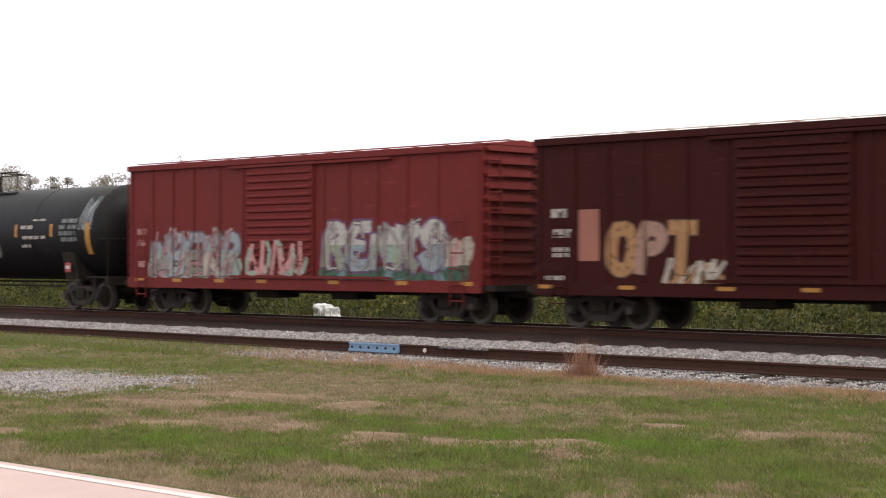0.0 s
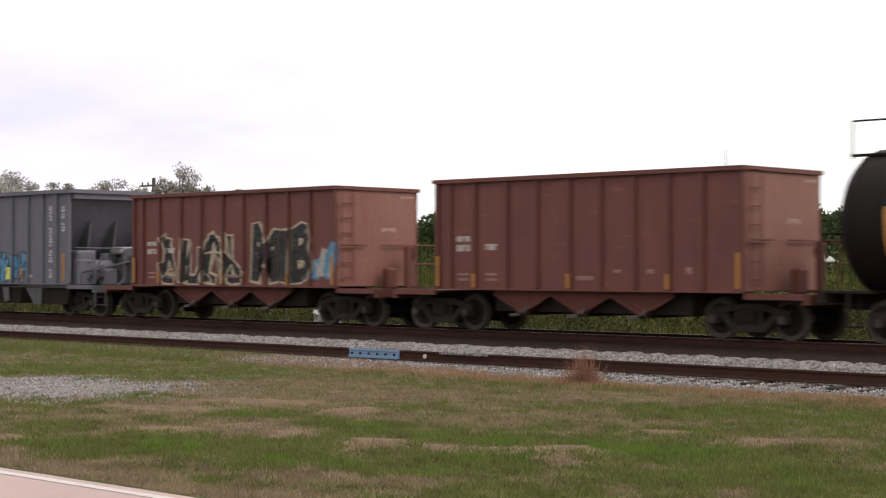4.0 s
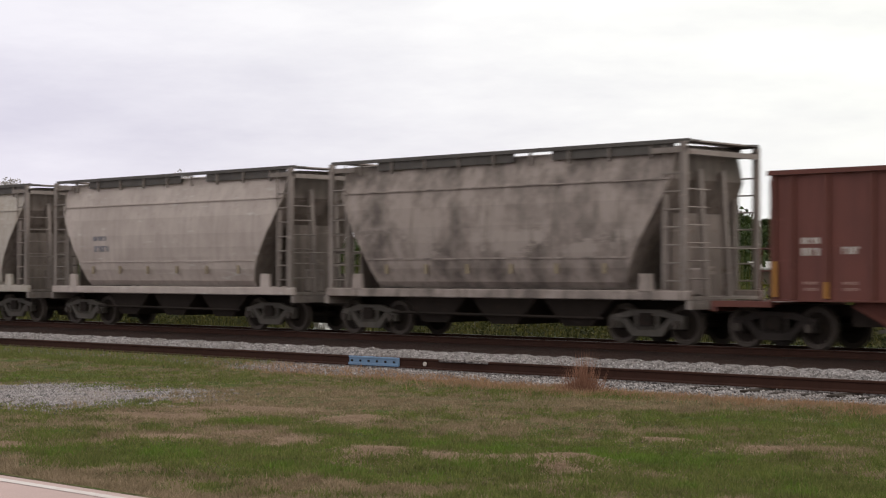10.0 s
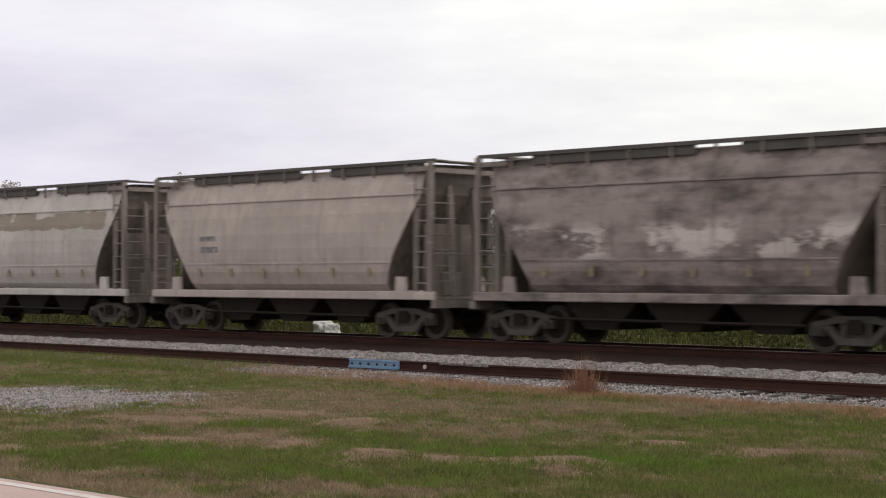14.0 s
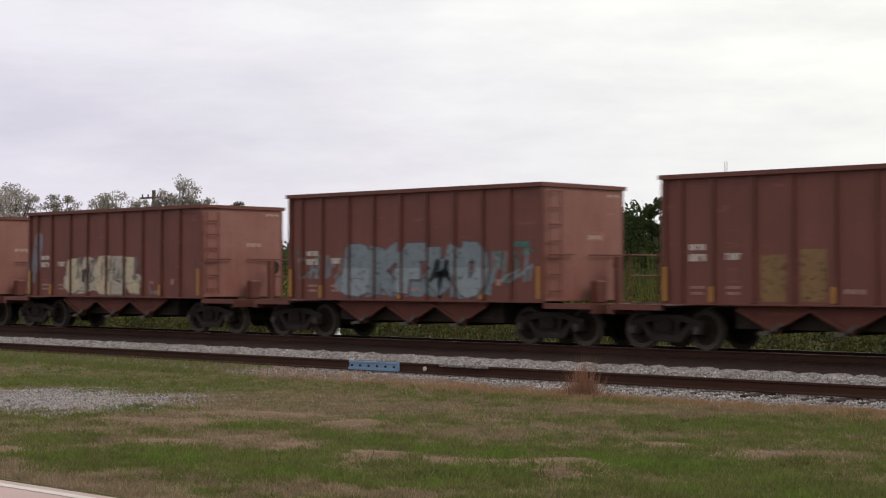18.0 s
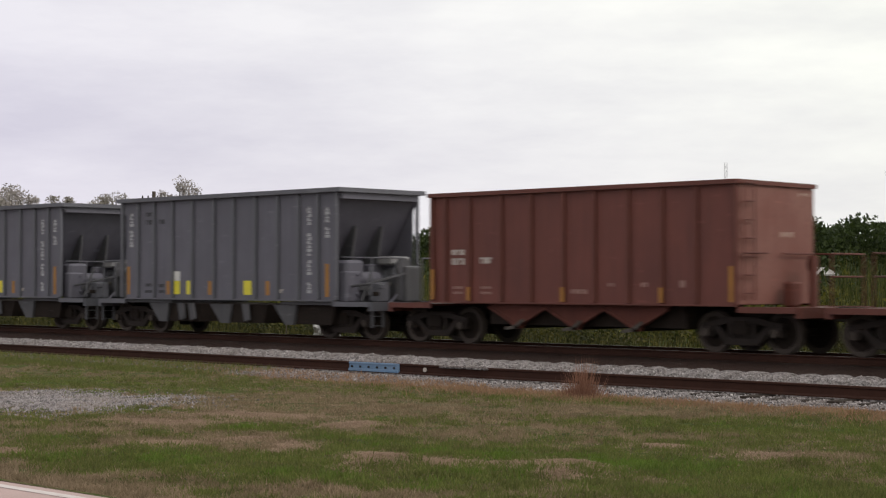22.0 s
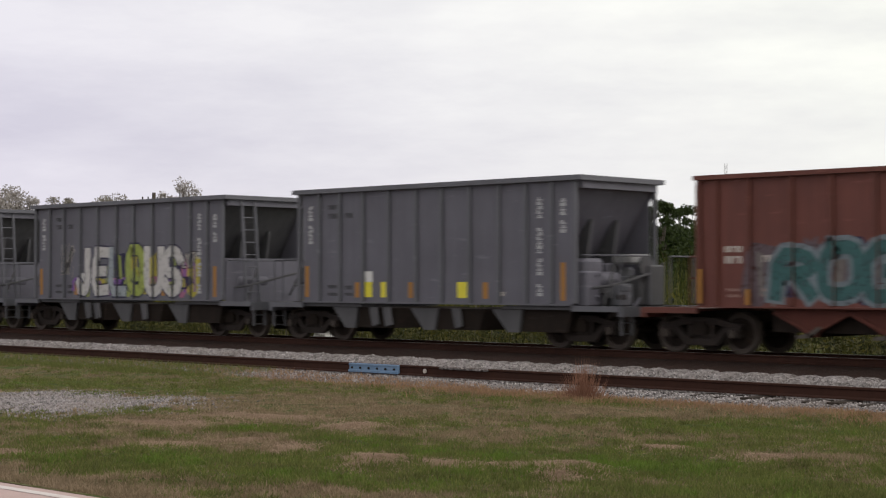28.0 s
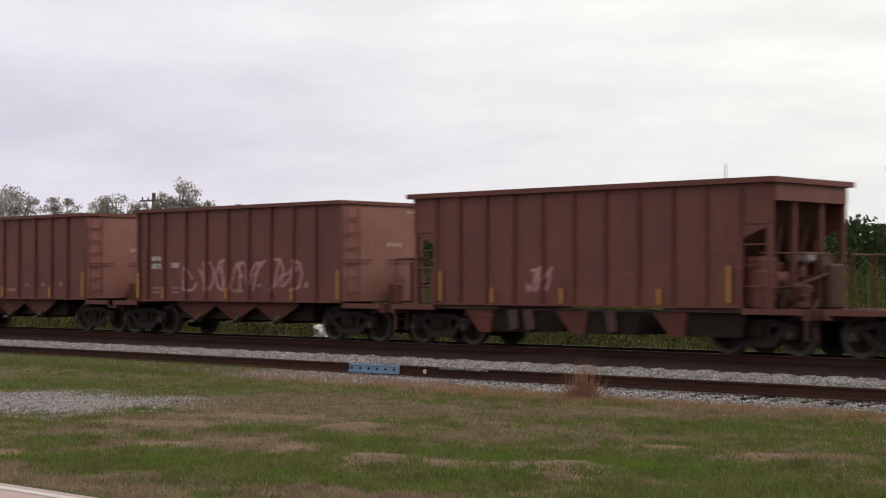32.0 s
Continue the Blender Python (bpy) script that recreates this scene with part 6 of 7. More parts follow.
def piece(car, word, x0, x1, z0, z1, fills, edge, where, seed=1, fat=0.36, rim=0.09, lean=0.1, upper=None, shade_off=0.0, crowd=0.94):
    """A painted word in fat block letters: dark rim, fill on top, one fill after another; upper colours the top halves."""
    r = np.random.RandomState(seed)
    n = len(word)
    w, h = (x1 - x0) / n, z1 - z0
    mats = list(dict.fromkeys([*fills, edge] + ([upper] if upper else [])))
    low, high, cuts = [], [], list(where[1])
    zs = z0 + 0.56 * h
    if upper:
        cuts.append(((0, 0, zs), (0, 0, 1)))
    f = fat * min(w, 0.8 * h)
    step = 0
    for k, c in enumerate(word):
        if c == " ":
            continue
        tall, tilt, lift = r.uniform(0.9, 1.05), lean + r.uniform(-0.08, 0.08), r.uniform(0, 0.05)
        mid = x0 + w * (k + 0.5)
        for stroke in STROKES[c].split("/"):
            q = np.array([(int(a[0]) / 4 - 0.5, int(a[1]) / 4) for a in stroke.split()]) + r.uniform(-0.04, 0.04, (len(stroke.split()), 2))
            z = z0 + f * 0.5 + (h - f) * np.clip(q[:, 1] * tall + lift, 0, 1.06)
            x = mid + q[:, 0] * (w * crowd - f * 0.7) + tilt * (z - z0 - h / 2)
            line = rounded(np.stack([x, z], 1)) if len(x) > 2 else np.stack([x, z], 1) + [[0, 0], [0.001, 0.001]]
            low.append((*ribbon(line + [shade_off, -shade_off * 0.5], f + 2 * rim * min(w, h)), mats.index(edge), 0.0085 + 0.0001 * step))
            m = mats.index(fills[k % len(fills)])
            high.append((*ribbon(line, f), (m, mats.index(upper), zs) if upper else m, 0.0118 + 0.0001 * step))
            step += 1
    paint_many(car, low + high, mats, where[0], cuts)


def end_scrawl(car, lines, width, material):
    """Sprayed strokes of (y, z) points on the flat end of a rock hopper."""
    bm = bmesh.new()
    for k, line in enumerate(lines):
        pts, fs = ribbon(rounded(line), width)
        vs = [bm.verts.new((4.618 + 0.0005 * k, p[0], p[1])) for p in pts]
        for f in fs:
            bm.faces.new([vs[i] for i in f])
    tagged(part("graffiti", bm, material, car), kind="stuff")


def blob(cx, cz, rx, rz, r, n=14):
    t = np.arange(n) * 2 * np.pi / n
    c, s = np.cos(t), np.sin(t)
    q = (1 + 0.2 * r.uniform(-1, 1, n)) / (np.abs(c) ** 5 + np.abs(s) ** 5) ** 0.2
    return np.stack([cx + rx * q * c, cz + rz * q * s], 1)


def splash(car, x0, x1, z0, z1, mats, where, n=14, seed=1, slim=0.45):
    """Sprayed shapes that cannot be read: leaning bars and patches of colour."""
    r = np.random.RandomState(seed)
    w, h = x1 - x0, z1 - z0
    shapes = []
    for k in range(n):
        cx = x0 + w * (k + 0.5) / n + r.uniform(-0.3, 0.3) * w / n
        rx, rz = w / n * r.uniform(slim, 1.0), h * r.uniform(0.22, 0.5)
        cz = z0 + rz * 1.1 + r.uniform(0, 1) * max(h - 2.2 * rz, 0)
        p = blob(cx, cz, rx, rz, r)
        p[:, 0] += 0.2 * (p[:, 1] - cz)
        shapes.append((p, [list(range(len(p)))], k % len(mats), 0.002 + 0.0001 * k))
        if rx > 0.12:
            # a slash of another colour across the shape
            t, q = r.uniform(-1, 1), rx * 0.18
            s = np.array([(cx - q + t * rx * 0.4, cz - rz * 0.8), (cx + q + t * rx * 0.4, cz - rz * 0.8), (cx + q - t * rx * 0.5, cz + rz * 0.7), (cx - q - t * rx * 0.5, cz + rz * 0.8)])
            shapes.append((s, [[0, 1, 2, 3]], (k + 1 + k % 2) % len(mats), 0.002 + 0.0001 * (n + k)))
    paint_many(car, shapes, mats, *where)


G = CARS
WH, BK = SP["white"], SP["black"]
# red boxcar: two pale words over a mint and green ground
splash(G["red_box"], -6.3, -2.0, 1.04, 1.75, [SP["mint"], SP["silver"], SP["rose"], SP["mint"], SP["sage"]], ON_BOX, 14, 2, 0.8)
splash(G["red_box"], 1.5, 6.6, 1.02, 1.5, [SP["green"], SP["green"], SP["steel"], SP["green"]], ON_BOX, 12, 2, 0.9)
piece(G["red_box"], "NBEKR", -6.2, -2.0, 1.1, 2.45, [SP["mint"], SP["silver"], SP["sage"], SP["bone"]], SP["dusk"], ON_BOX, 3, 0.34, 0.07, 0.1, SP["haze"])
piece(G["red_box"], "RENKS", 1.55, 6.1, 1.3, 2.6, [SP["sage"], SP["haze"], SP["mint"]], SP["plum"], ON_BOX, 4, 0.34, 0.07, 0.12, SP["pale"])
scrawl(G["red_box"], 5, -1.6, 1.0, 1.2, 2.1, SP["rose"], SP["brick"], ((lambda x, z: -1.63), []), 5, 0.26, 0.05, SP["mint"])
scrawl(G["red_box"], 6, -6.3, -2.2, 1.1, 2.5, SP["rose"], SP["dusk"], ((lambda x, z: ON_BOX[0](x, z) - 0.012), ON_BOX[1]), 75, 0.07, 0.05)
scrawl(G["red_box"], 6, 1.6, 6.2, 1.3, 2.6, SP["pale"], SP["dusk"], ((lambda x, z: ON_BOX[0](x, z) - 0.012), ON_BOX[1]), 76, 0.06, 0.05)
splash(G["red_box"], 5.9, 6.9, 1.1, 2.3, [SP["rose"], SP["bone"]], ON_BOX, 4, 21, 0.5)
bars(G["red_box"], [(-6.72, 2.5, 0.5, 0.2), (-6.72, 2.15, 0.45, 0.18), (-6.72, 1.5, 0.4, 0.2)], SP["rose"], -1.5)
for x in (-6.75, -4.9, -2.9, -1.0, 2.0, 4.6, 6.9):
    box("reflector", (x - 0.2, x + 0.2, -1.578, -1.57, 0.98, 1.08), REFLECT, G["red_box"])
piece(G["brown_box"], "OPT", -5.2, -2.7, 1.2, 2.45, [SP["orange"], SP["flesh"]], RUST_DARK, ON_BOX, 6, 0.38, 0.04, 0.08)
scrawl(G["brown_box"], 4, -3.6, -2.0, 1.05, 1.6, SP["bone"], RUST_DARK, ON_BOX, 7, 0.3, 0.05, SP["orange"])
piece(G["brown_box"], "OC", 3.0, 6.4, 1.3, 3.0, [SP["cream"]], SP["gold"], ON_BOX, 8, 0.4, 0.06)
bars(G["brown_box"], [(-6.65, 2.72, 0.5, 0.22), (-6.55, 2.25, 0.6, 0.2), (-6.6, 1.87, 0.5, 0.1), (-6.6, 1.74, 0.5, 0.1), (-1.2, 1.95, 0.35, 0.12), (-6.8, 1.2, 0.6, 0.1)], WHITE, -1.5)
bars(G["brown_box"], [(-5.75, 2.2, 0.6, 1.2)], RUST_LIGHT, -1.5, "paint_patch")
for x in (-7.0, -4.6, -1.9, 0.2, 2.4, 4.5, 6.6):
    box("reflector", (x - 0.22, x + 0.22, -1.578, -1.57, 0.95, 1.04), REFLECT, G["brown_box"])

# tanks: amber strips, white bars, placards
for key, strips, dark in (("tank_a", (-6.6, -3.9, -1.3, 1.35, 4.3, 6.4), 0), ("tank_b", (-6.2, -4.4, -2.8, 0.0, 2.3, 4.5), 0), ("tank_c", (-4.8, -1.95, 0.9, 3.6, 6.5), 0)):
    car = G[key]
    for x in strips:
        tank_patch(car, x, 2.6, 0.15, 0.42, REFLECT, "reflector")
    for x in (-8.35, {"tank_a": 8.45, "tank_b": 8.05, "tank_c": 9.05}[key]):
        tank_patch(car, x, 2.32, 0.26, 1.0, REFLECT, "reflector")
    low = 1.05 if key == "tank_c" else 1.25
    for x in (-8.0, 8.0 if key == "tank_c" else 7.4):
        box("placard", (x - 0.15, x + 0.15, -1.56, -1.55, low, low + 0.3), SIGN_RED, car, "red and white square placard")
        box("placard_bar", (x - 0.12, x + 0.12, -1.566, -1.56, low + 0.1, low + 0.2), WHITE, car)
        rod("placard_stay", (x, -1.55, low + 0.15), (x, -1.2, low + 0.05), 0.02, GEAR, car)
    box("placard", (9.0, 9.01, -0.2, 0.2, 1.32, 1.72), SIGN_RED, car, "red and white square placard")
for x, z, w, h in ((-7.3, 2.45, 1.1, 0.22), (-7.3, 2.12, 1.1, 0.12), (5.6, 2.95, 0.9, 0.1), (4.9, 2.72, 0.9, 0.18), (5.3, 2.38, 1.5, 0.16), (4.8, 2.1, 0.7, 0.14), (-4.6, 2.65, 0.35, 0.12)):
    tank_patch(G["tank_a"], x, z, w, h, WHITE)
tank_patch(G["tank_a"], 7.35, 2.6, 1.0, 0.8, SP["grey"])
for x, z, w, h in ((-7.6, 2.45, 1.3, 0.2), (-7.6, 2.18, 1.3, 0.1), (1.0, 2.75, 0.5, 0.14), (3.2, 2.2, 1.4, 0.14), (3.2, 2.38, 0.9, 0.08), (6.4, 2.75, 0.9, 0.5), (6.4, 2.2, 0.7, 0.14)):
    tank_patch(G["tank_b"], x, z, w, h, WHITE)
for x, z, w, h in ((-7.9, 2.45, 1.2, 0.2), (-6.75, 2.45, 0.5, 0.2), (-7.9, 2.12, 1.2, 0.14), (-1.1, 3.55, 0.5, 0.14), (3.6, 2.1, 0.9, 0.12), (5.6, 2.0, 0.6, 0.2), (8.05, 2.75, 1.0, 0.9), (5.4, 2.1, 0.9, 0.12)):
    tank_patch(G["tank_c"], x, z, w, h, WHITE if w < 1.1 or z < 2.6 else SP["grey"])
tank_patch(G["tank_c"], -5.2, 2.02, 0.6, 0.24, REFLECT)
scrawl(G["tank_b"], 9, -4.4, 0.2, 1.6, 2.15, SP["smoke"], TANK_BLACK, ON_TANK, 12, 0.12, 0.0)
scrawl(G["tank_b"], 4, 0.2, 1.9, 1.7, 2.2, SP["ash"], TANK_BLACK, ON_TANK, 13, 0.2, 0.0)
splash(G["tank_a"], -5.2, -4.2, 1.8, 2.5, [SP["ochre"], SP["smoke"], SP["green"]], ON_TANK, 5, 14, 0.4)
scrawl(G["tank_a"], 4, -3.4, -1.5, 1.75, 2.3, SP["ash"], TANK_BLACK, ON_TANK, 77, 0.2, 0.0, SP["ochre"])
splash(G["tank_a"], 0.4, 3.2, 1.7, 2.2, [SP["grey"], TANK_BLACK, SP["ash"]], ON_TANK, 9, 15, 0.3)
scrawl(G["tank_a"], 4, 8.0, 8.74, 2.55, 3.6, SP["silver"], TANK_BLACK, ON_TANK, 16, 0.18, 0.0)

# rust-red hoppers
lettering(G["a2"], "MIB", 1.0, 3.7, 1.12, 2.75, BK, SP["cream"], ON_RUST, 0.05, 3)
scrawl(G["a2"], 4, -3.2, 0.8, 1.15, 2.4, BK, SP["cream"], ON_RUST, 16, 0.22, 0.08)
splash(G["a2"], 3.7, 4.5, 1.2, 2.3, [SP["blue"], SP["bone"]], ON_RUST, 3, 17)
splash(G["a3"], -3.3, -2.1, 1.12, 2.45, [SP["straw"], SP["rose"], SP["ochre"]], ON_RUST, 6, 51, 0.5)
splash(G["a3"], 1.4, 2.55, 1.12, 2.45, [SP["straw"], SP["ochre"], SP["haze"]], ON_RUST, 5, 52, 0.5)
splash(G["a3"], -2.4, 1.9, 1.1, 1.5, [SP["ochre"], SP["brick"], SP["ochre"]], ON_RUST, 9, 53, 0.6)
piece(G["a3"], "FRGL", -2.3, 1.7, 1.14, 2.6, [SP["clay"]], SP["brick"], ON_RUST, 18, 0.46, 0.05, 0.02)
scrawl(G["a3"], 5, 2.75, 4.4, 2.3, 2.75, RUST_DARK, RUST_DARK, ON_RUST, 19, 0.16, 0.0)
scrawl(G["a3"], 1, 2.8, 3.4, 1.25, 1.9, RUST_DARK, RUST_DARK, ON_RUST, 54, 0.16, 0.0)
splash(G["a4"], -2.7, -1.9, 1.12, 1.7, [SP["pink"], SP["violet"]], ON_RUST, 4, 20, 0.6)
splash(G["a4"], -1.6, 2.6, 1.9, 2.62, [SP["violet"], SP["pink"], SP["mauve"]], ON_RUST, 7, 55, 0.35)
splash(G["a4"], 2.4, 3.3, 1.12, 2.1, [SP["pink"], SP["violet"], SP["bone"]], ON_RUST, 6, 56, 0.5)
piece(G["a4"], "WAYVE", -2.35, 2.65, 1.14, 2.48, [BK], WH, ON_RUST, 4, 0.33, 0.10, 0.08, shade_off=-0.03, crowd=1.02)
scrawl(G["a4"], 2, 3.6, 4.4, 1.3, 2.1, SP["bone"], RUST_DARK, ON_RUST, 21, 0.2, 0.02)
scrawl(G["a4"], 2, -4.45, -3.9, 2.4, 3.2, SP["grey"], RUST_DARK, ON_RUST, 22, 0.2, 0.02)
scrawl(G["a4"], 2, -4.05, -3.35, 1.5, 2.4, SP["ash"], RUST_DARK, ON_RUST, 57, 0.2, 0.02)
end_scrawl(G["a4"], [[(-0.75, 3.2), (-0.35, 3.35), (0.0, 3.15)], [(-0.6, 3.05), (-0.2, 3.2)], [(0.3, 3.15), (0.8, 3.4), (1.2, 3.2)], [(0.4, 3.35), (1.0, 3.15)], [(1.25, 2.95), (1.4, 2.75)]], 0.16, SP["pale"])
# a throw-up of three swollen letters, filled solid
splash(G["a6"], -2.1, 0.6, 1.12, 2.3, [SP["bone"]], ON_RUST, 5, 23, 1.0)
piece(G["a6"], "ZTB", -2.2, 0.7, 1.12, 2.42, [SP["bone"], SP["cream"]], SP["ash"], ON_RUST, 23, 0.56, 0.02, 0.0)
splash(G["a6"], 0.85, 1.35, 1.5, 2.05, [SP["bone"]], ON_RUST, 2, 58, 0.8)
scrawl(G["a6"], 2, -3.55, -3.1, 1.3, 2.1, SP["ash"], RUST, ON_RUST, 59, 0.14, 0.0)
scrawl(G["a7"], 4, -2.0, 0.4, 1.2, 2.4, SP["rose"], RUST_DARK, ON_RUST, 24, 0.08, 0.0)
splash(G["a8"], -1.1, 3.6, 1.12, 2.0, [SP["plum"], SP["ochre"], SP["mauve"], SP["violet"], SP["ash"]], ON_RUST, 20, 60, 0.5)
piece(G["a8"], "SMEO", -0.5, 2.55, 1.14, 2.0, [SP["pink"]], SP["plum"], ON_RUST, 25, 0.36, 0.07, 0.1, SP["rose"])
splash(G["a8"], 0.4, 1.4, 1.9, 2.3, [SP["plum"], SP["mauve"]], ON_RUST, 4, 61, 0.5)
splash(G["a8"], 2.5, 3.55, 1.15, 2.5, [SP["yellow"], SP["violet"], SP["straw"], SP["plum"]], ON_RUST, 9, 26, 0.5)
end_scrawl(G["a8"], [[(-0.75, 1.9), (-0.7, 2.6), (-0.2, 2.75), (0.1, 2.4), (0.0, 1.9), (-0.5, 1.8)], [(0.2, 1.9), (0.25, 2.7), (0.6, 2.75), (0.7, 2.2), (0.6, 1.9)]], 0.10, SP["steel"])
splash(G["open_a"], -4.6, 4.2, 1.15, 2.5, [SP["green"], SP["plum"], SP["ochre"], SP["green"], SP["brick"], SP["straw"]], ON_OPEN, 28, 27, 0.5)
piece(G["open_a"], "AEBS WSOK", -4.35, 4.0, 1.14, 2.42, [SP["lilac"], SP["haze"]], SP["plum"], ON_OPEN, 5, 0.30, 0.085, 0.06, crowd=1.02)
scrawl(G["open_a"], 2, 3.0, 3.6, 2.5, 2.85, SP["ash"], RUST, ON_OPEN, 62, 0.2, 0.0)
bars(G["b1"], [(-1.74, 1.62, 0.62, 1.0), (-0.76, 1.68, 0.62, 1.1)], SP["ochre"], -SIDE, "paint_patch", 0.004)
splash(G["b2"], -2.7, 2.8, 1.12, 1.9, [SP["slate"], SP["steel"]], ON_RUST, 14, 63, 0.5)
piece(G["b2"], "BKFWO", -2.4, 2.75, 1.13, 2.48, [SP["haze"], SP["slate"]], SP["dusk"], ON_RUST, 6, 0.44, 0.05, 0.14, SP["slate"], 0.04)
scrawl(G["b2"], 3, 2.75, 4.3, 1.5, 2.3, SP["slate"], RUST, ON_RUST, 29, 0.16, 0.0, SP["jade"])
scrawl(G["b2"], 3, -4.4, -2.5, 1.6, 2.2, SP["slate"], RUST, ON_RUST, 30, 0.14, 0.0, SP["ash"])
bars(G["b2"], [(3.9, 2.45, 0.5, 0.12), (-4.2, 2.35, 0.3, 0.10)], SP["jade"], -SIDE, "paint_patch", 0.004)
splash(G["b3"], -2.3, 1.5, 1.12, 1.9, [SP["bone"]], ON_RUST, 7, 64, 0.9)
piece(G["b3"], "SPEZL", -2.45, 1.65, 1.13, 2.32, [SP["cream"], SP["bone"]], SP["ash"], ON_RUST, 7, 0.50, 0.025, 0.06, shade_off=0.05)
for x in (-1.75, -1.05, -0.35, 0.35, 1.3):
    scrawl(G["b3"], 1, x - 0.18, x + 0.2, 1.55, 2.25, SP["ash"], BK, ((lambda a, b: ON_RUST[0](a, b) - 0.012), ON_RUST[1]), 65 + int(x * 4), 0.16, 0.0)
splash(G["b3"], -4.45, -3.9, 1.3, 3.3, [SP["mauve"], SP["ash"]], ON_RUST, 3, 30, 0.5)
scrawl(G["b3"], 1, 2.0, 2.6, 1.15, 1.4, SP["ash"], RUST, ON_RUST, 66, 0.3, 0.0)
piece(G["b4"], "OEC", -2.2, 0.4, 1.15, 2.2, [SP["ash"]], RUST_DARK, ON_RUST, 31, 0.32, 0.06)
scrawl(G["b4"], 2, 1.4, 2.4, 1.7, 2.3, SP["rose"], RUST_DARK, ON_RUST, 32, 0.12, 0.02)
splash(G["b6"], -1.6, 1.7, 2.15, 2.55, [SP["red"], SP["pink"], SP["red"]], ON_RUST, 14, 33, 0.7)
piece(G["b6"], "SEPTR", -2.5, 2.35, 1.13, 2.45, [WH], SP["brick"], ON_RUST, 8, 0.35, 0.07, 0.1, crowd=1.0)
splash(G["b6"], -1.4, 1.7, 2.22, 2.5, [SP["pink"], SP["red"]], ((lambda x, z: ON_RUST[0](x, z) - 0.014), ON_RUST[1]), 12, 67, 0.8)
splash(G["b6"], 3.45, 4.3, 1.15, 2.5, [SP["silver"], SP["grey"], SP["ash"]], ON_RUST, 3, 34, 0.9)
scrawl(G["b6"], 2, 3.5, 4.3, 1.3, 2.3, BK, BK, ((lambda x, z: ON_RUST[0](x, z) - 0.008), ON_RUST[1]), 68, 0.10, 0.0)
splash(G["b6"], -3.2, -2.4, 1.3, 2.0, [BK, SP["green"]], ON_RUST, 3, 35, 0.8)
splash(G["b6"], 2.0, 2.95, 1.2, 1.9, [BK, SP["green"], SP["teal"]], ON_RUST, 4, 36, 0.8)
scrawl(G["b6"], 2, 2.65, 3.3, 1.6, 2.3, SP["ash"], RUST, ON_RUST, 69, 0.2, 0.0)
splash(G["b8"], -1.6, 2.2, 1.12, 1.6, [BK, SP["ash"]], ON_RUST, 9, 37, 0.6)
piece(G["b8"], "SLOEA", -1.5, 2.1, 1.13, 1.8, [SP["haze"], SP["ash"]], BK, ON_RUST, 37, 0.28, 0.09, 0.3)
splash(G["b8"], 0.2, 0.6, 1.6, 2.2, [SP["haze"], SP["teal"]], ON_RUST, 2, 38, 0.3)
splash(G["c2"], -3.2, 4.2, 1.1, 2.45, [SP["dusk"], SP["ash"], SP["navy"], SP["dusk"]], ON_RUST, 18, 39, 0.6)
piece(G["c2"], "ROGIE", -2.65, 2.6, 1.14, 2.4, [SP["teal"]], SP["slate"], ON_RUST, 9, 0.28, 0.10, 0.1, crowd=1.0)
splash(G["c2"], 2.6, 4.3, 1.12, 2.1, [SP["jade"], SP["lilac"], SP["bone"]], ON_RUST, 6, 70, 0.4)
splash(G["c3"], -3.5, -2.4, 1.12, 1.9, [SP["sage"], SP["mint"]], ON_RUST, 4, 40, 0.8)
splash(G["c3"], 0.9, 2.0, 1.12, 1.8, [SP["sage"], SP["dusk"]], ON_RUST, 4, 71, 0.7)
piece(G["c3"], "NEPS", -2.7, 1.2, 1.14, 2.1, [SP["umber"]], SP["navy"], ON_RUST, 41, 0.42, 0.05, 0.0, shade_off=0.03)
scrawl(G["c3"], 6, -2.8, 1.3, 2.02, 2.16, SP["sage"], SP["navy"], ON_RUST, 72, 0.3, 0.12)
scrawl(G["c4"], 7, -2.4, 3.0, 1.3, 2.2, SP["rose"], RUST_DARK, ON_RUST, 42, 0.10, 0.0)
scrawl(G["open_b"], 2, -1.5, -0.8, 1.35, 1.95, SP["rose"], RUST_DARK, ON_OPEN, 143, 0.22, 0.0)
scrawl(G["c5"], 3, -4.0, -2.0, 1.15, 1.9, SP["rose"], RUST_DARK, ON_RUST, 44, 0.2, 0.02)

# grey hoppers
scrawl(G["g1"], 4, 0.0, 2.3, 1.1, 2.0, SP["blue"], BK, ON_GREY, 45, 0.30, 0.09)
splash(G["h4"], -2.8, 3.3, 1.1, 1.8, [SP["violet"], SP["lime"], SP["navy"], SP["yellow"], SP["pink"]], ON_GREY, 13, 46, 0.5)
splash(G["h4"], 2.0, 3.6, 1.12, 2.3, [SP["pink"], SP["yellow"], SP["violet"]], ON_GREY, 5, 73, 0.5)
splash(G["h4"], -0.9, 2.9, 1.3, 2.6, [SP["lime"], SP["navy"], SP["yellow"]], ON_GREY, 8, 50, 0.5)
piece(G["h4"], "JELOUS", -2.6, 2.9, 1.13, 2.68, [WH, SP["white"], SP["silver"], SP["lime"], WH, WH], SP["navy"], ON_GREY, 10, 0.36, 0.05, 0.04, crowd=1.04)
scrawl(G["h4"], 2, -3.4, -2.75, 1.8, 2.75, BK, SP["pale"], ON_GREY, 47, 0.2, 0.08)
scrawl(G["h4"], 2, 2.9, 3.6, 2.0, 2.45, SP["pale"], BK, ON_GREY, 74, 0.14, 0.08)
splash(G["h6"], -2.6, 3.2, 1.1, 2.2, [SP["jade"], SP["slate"], SP["jade"]], ON_GREY, 14, 48, 0.5)
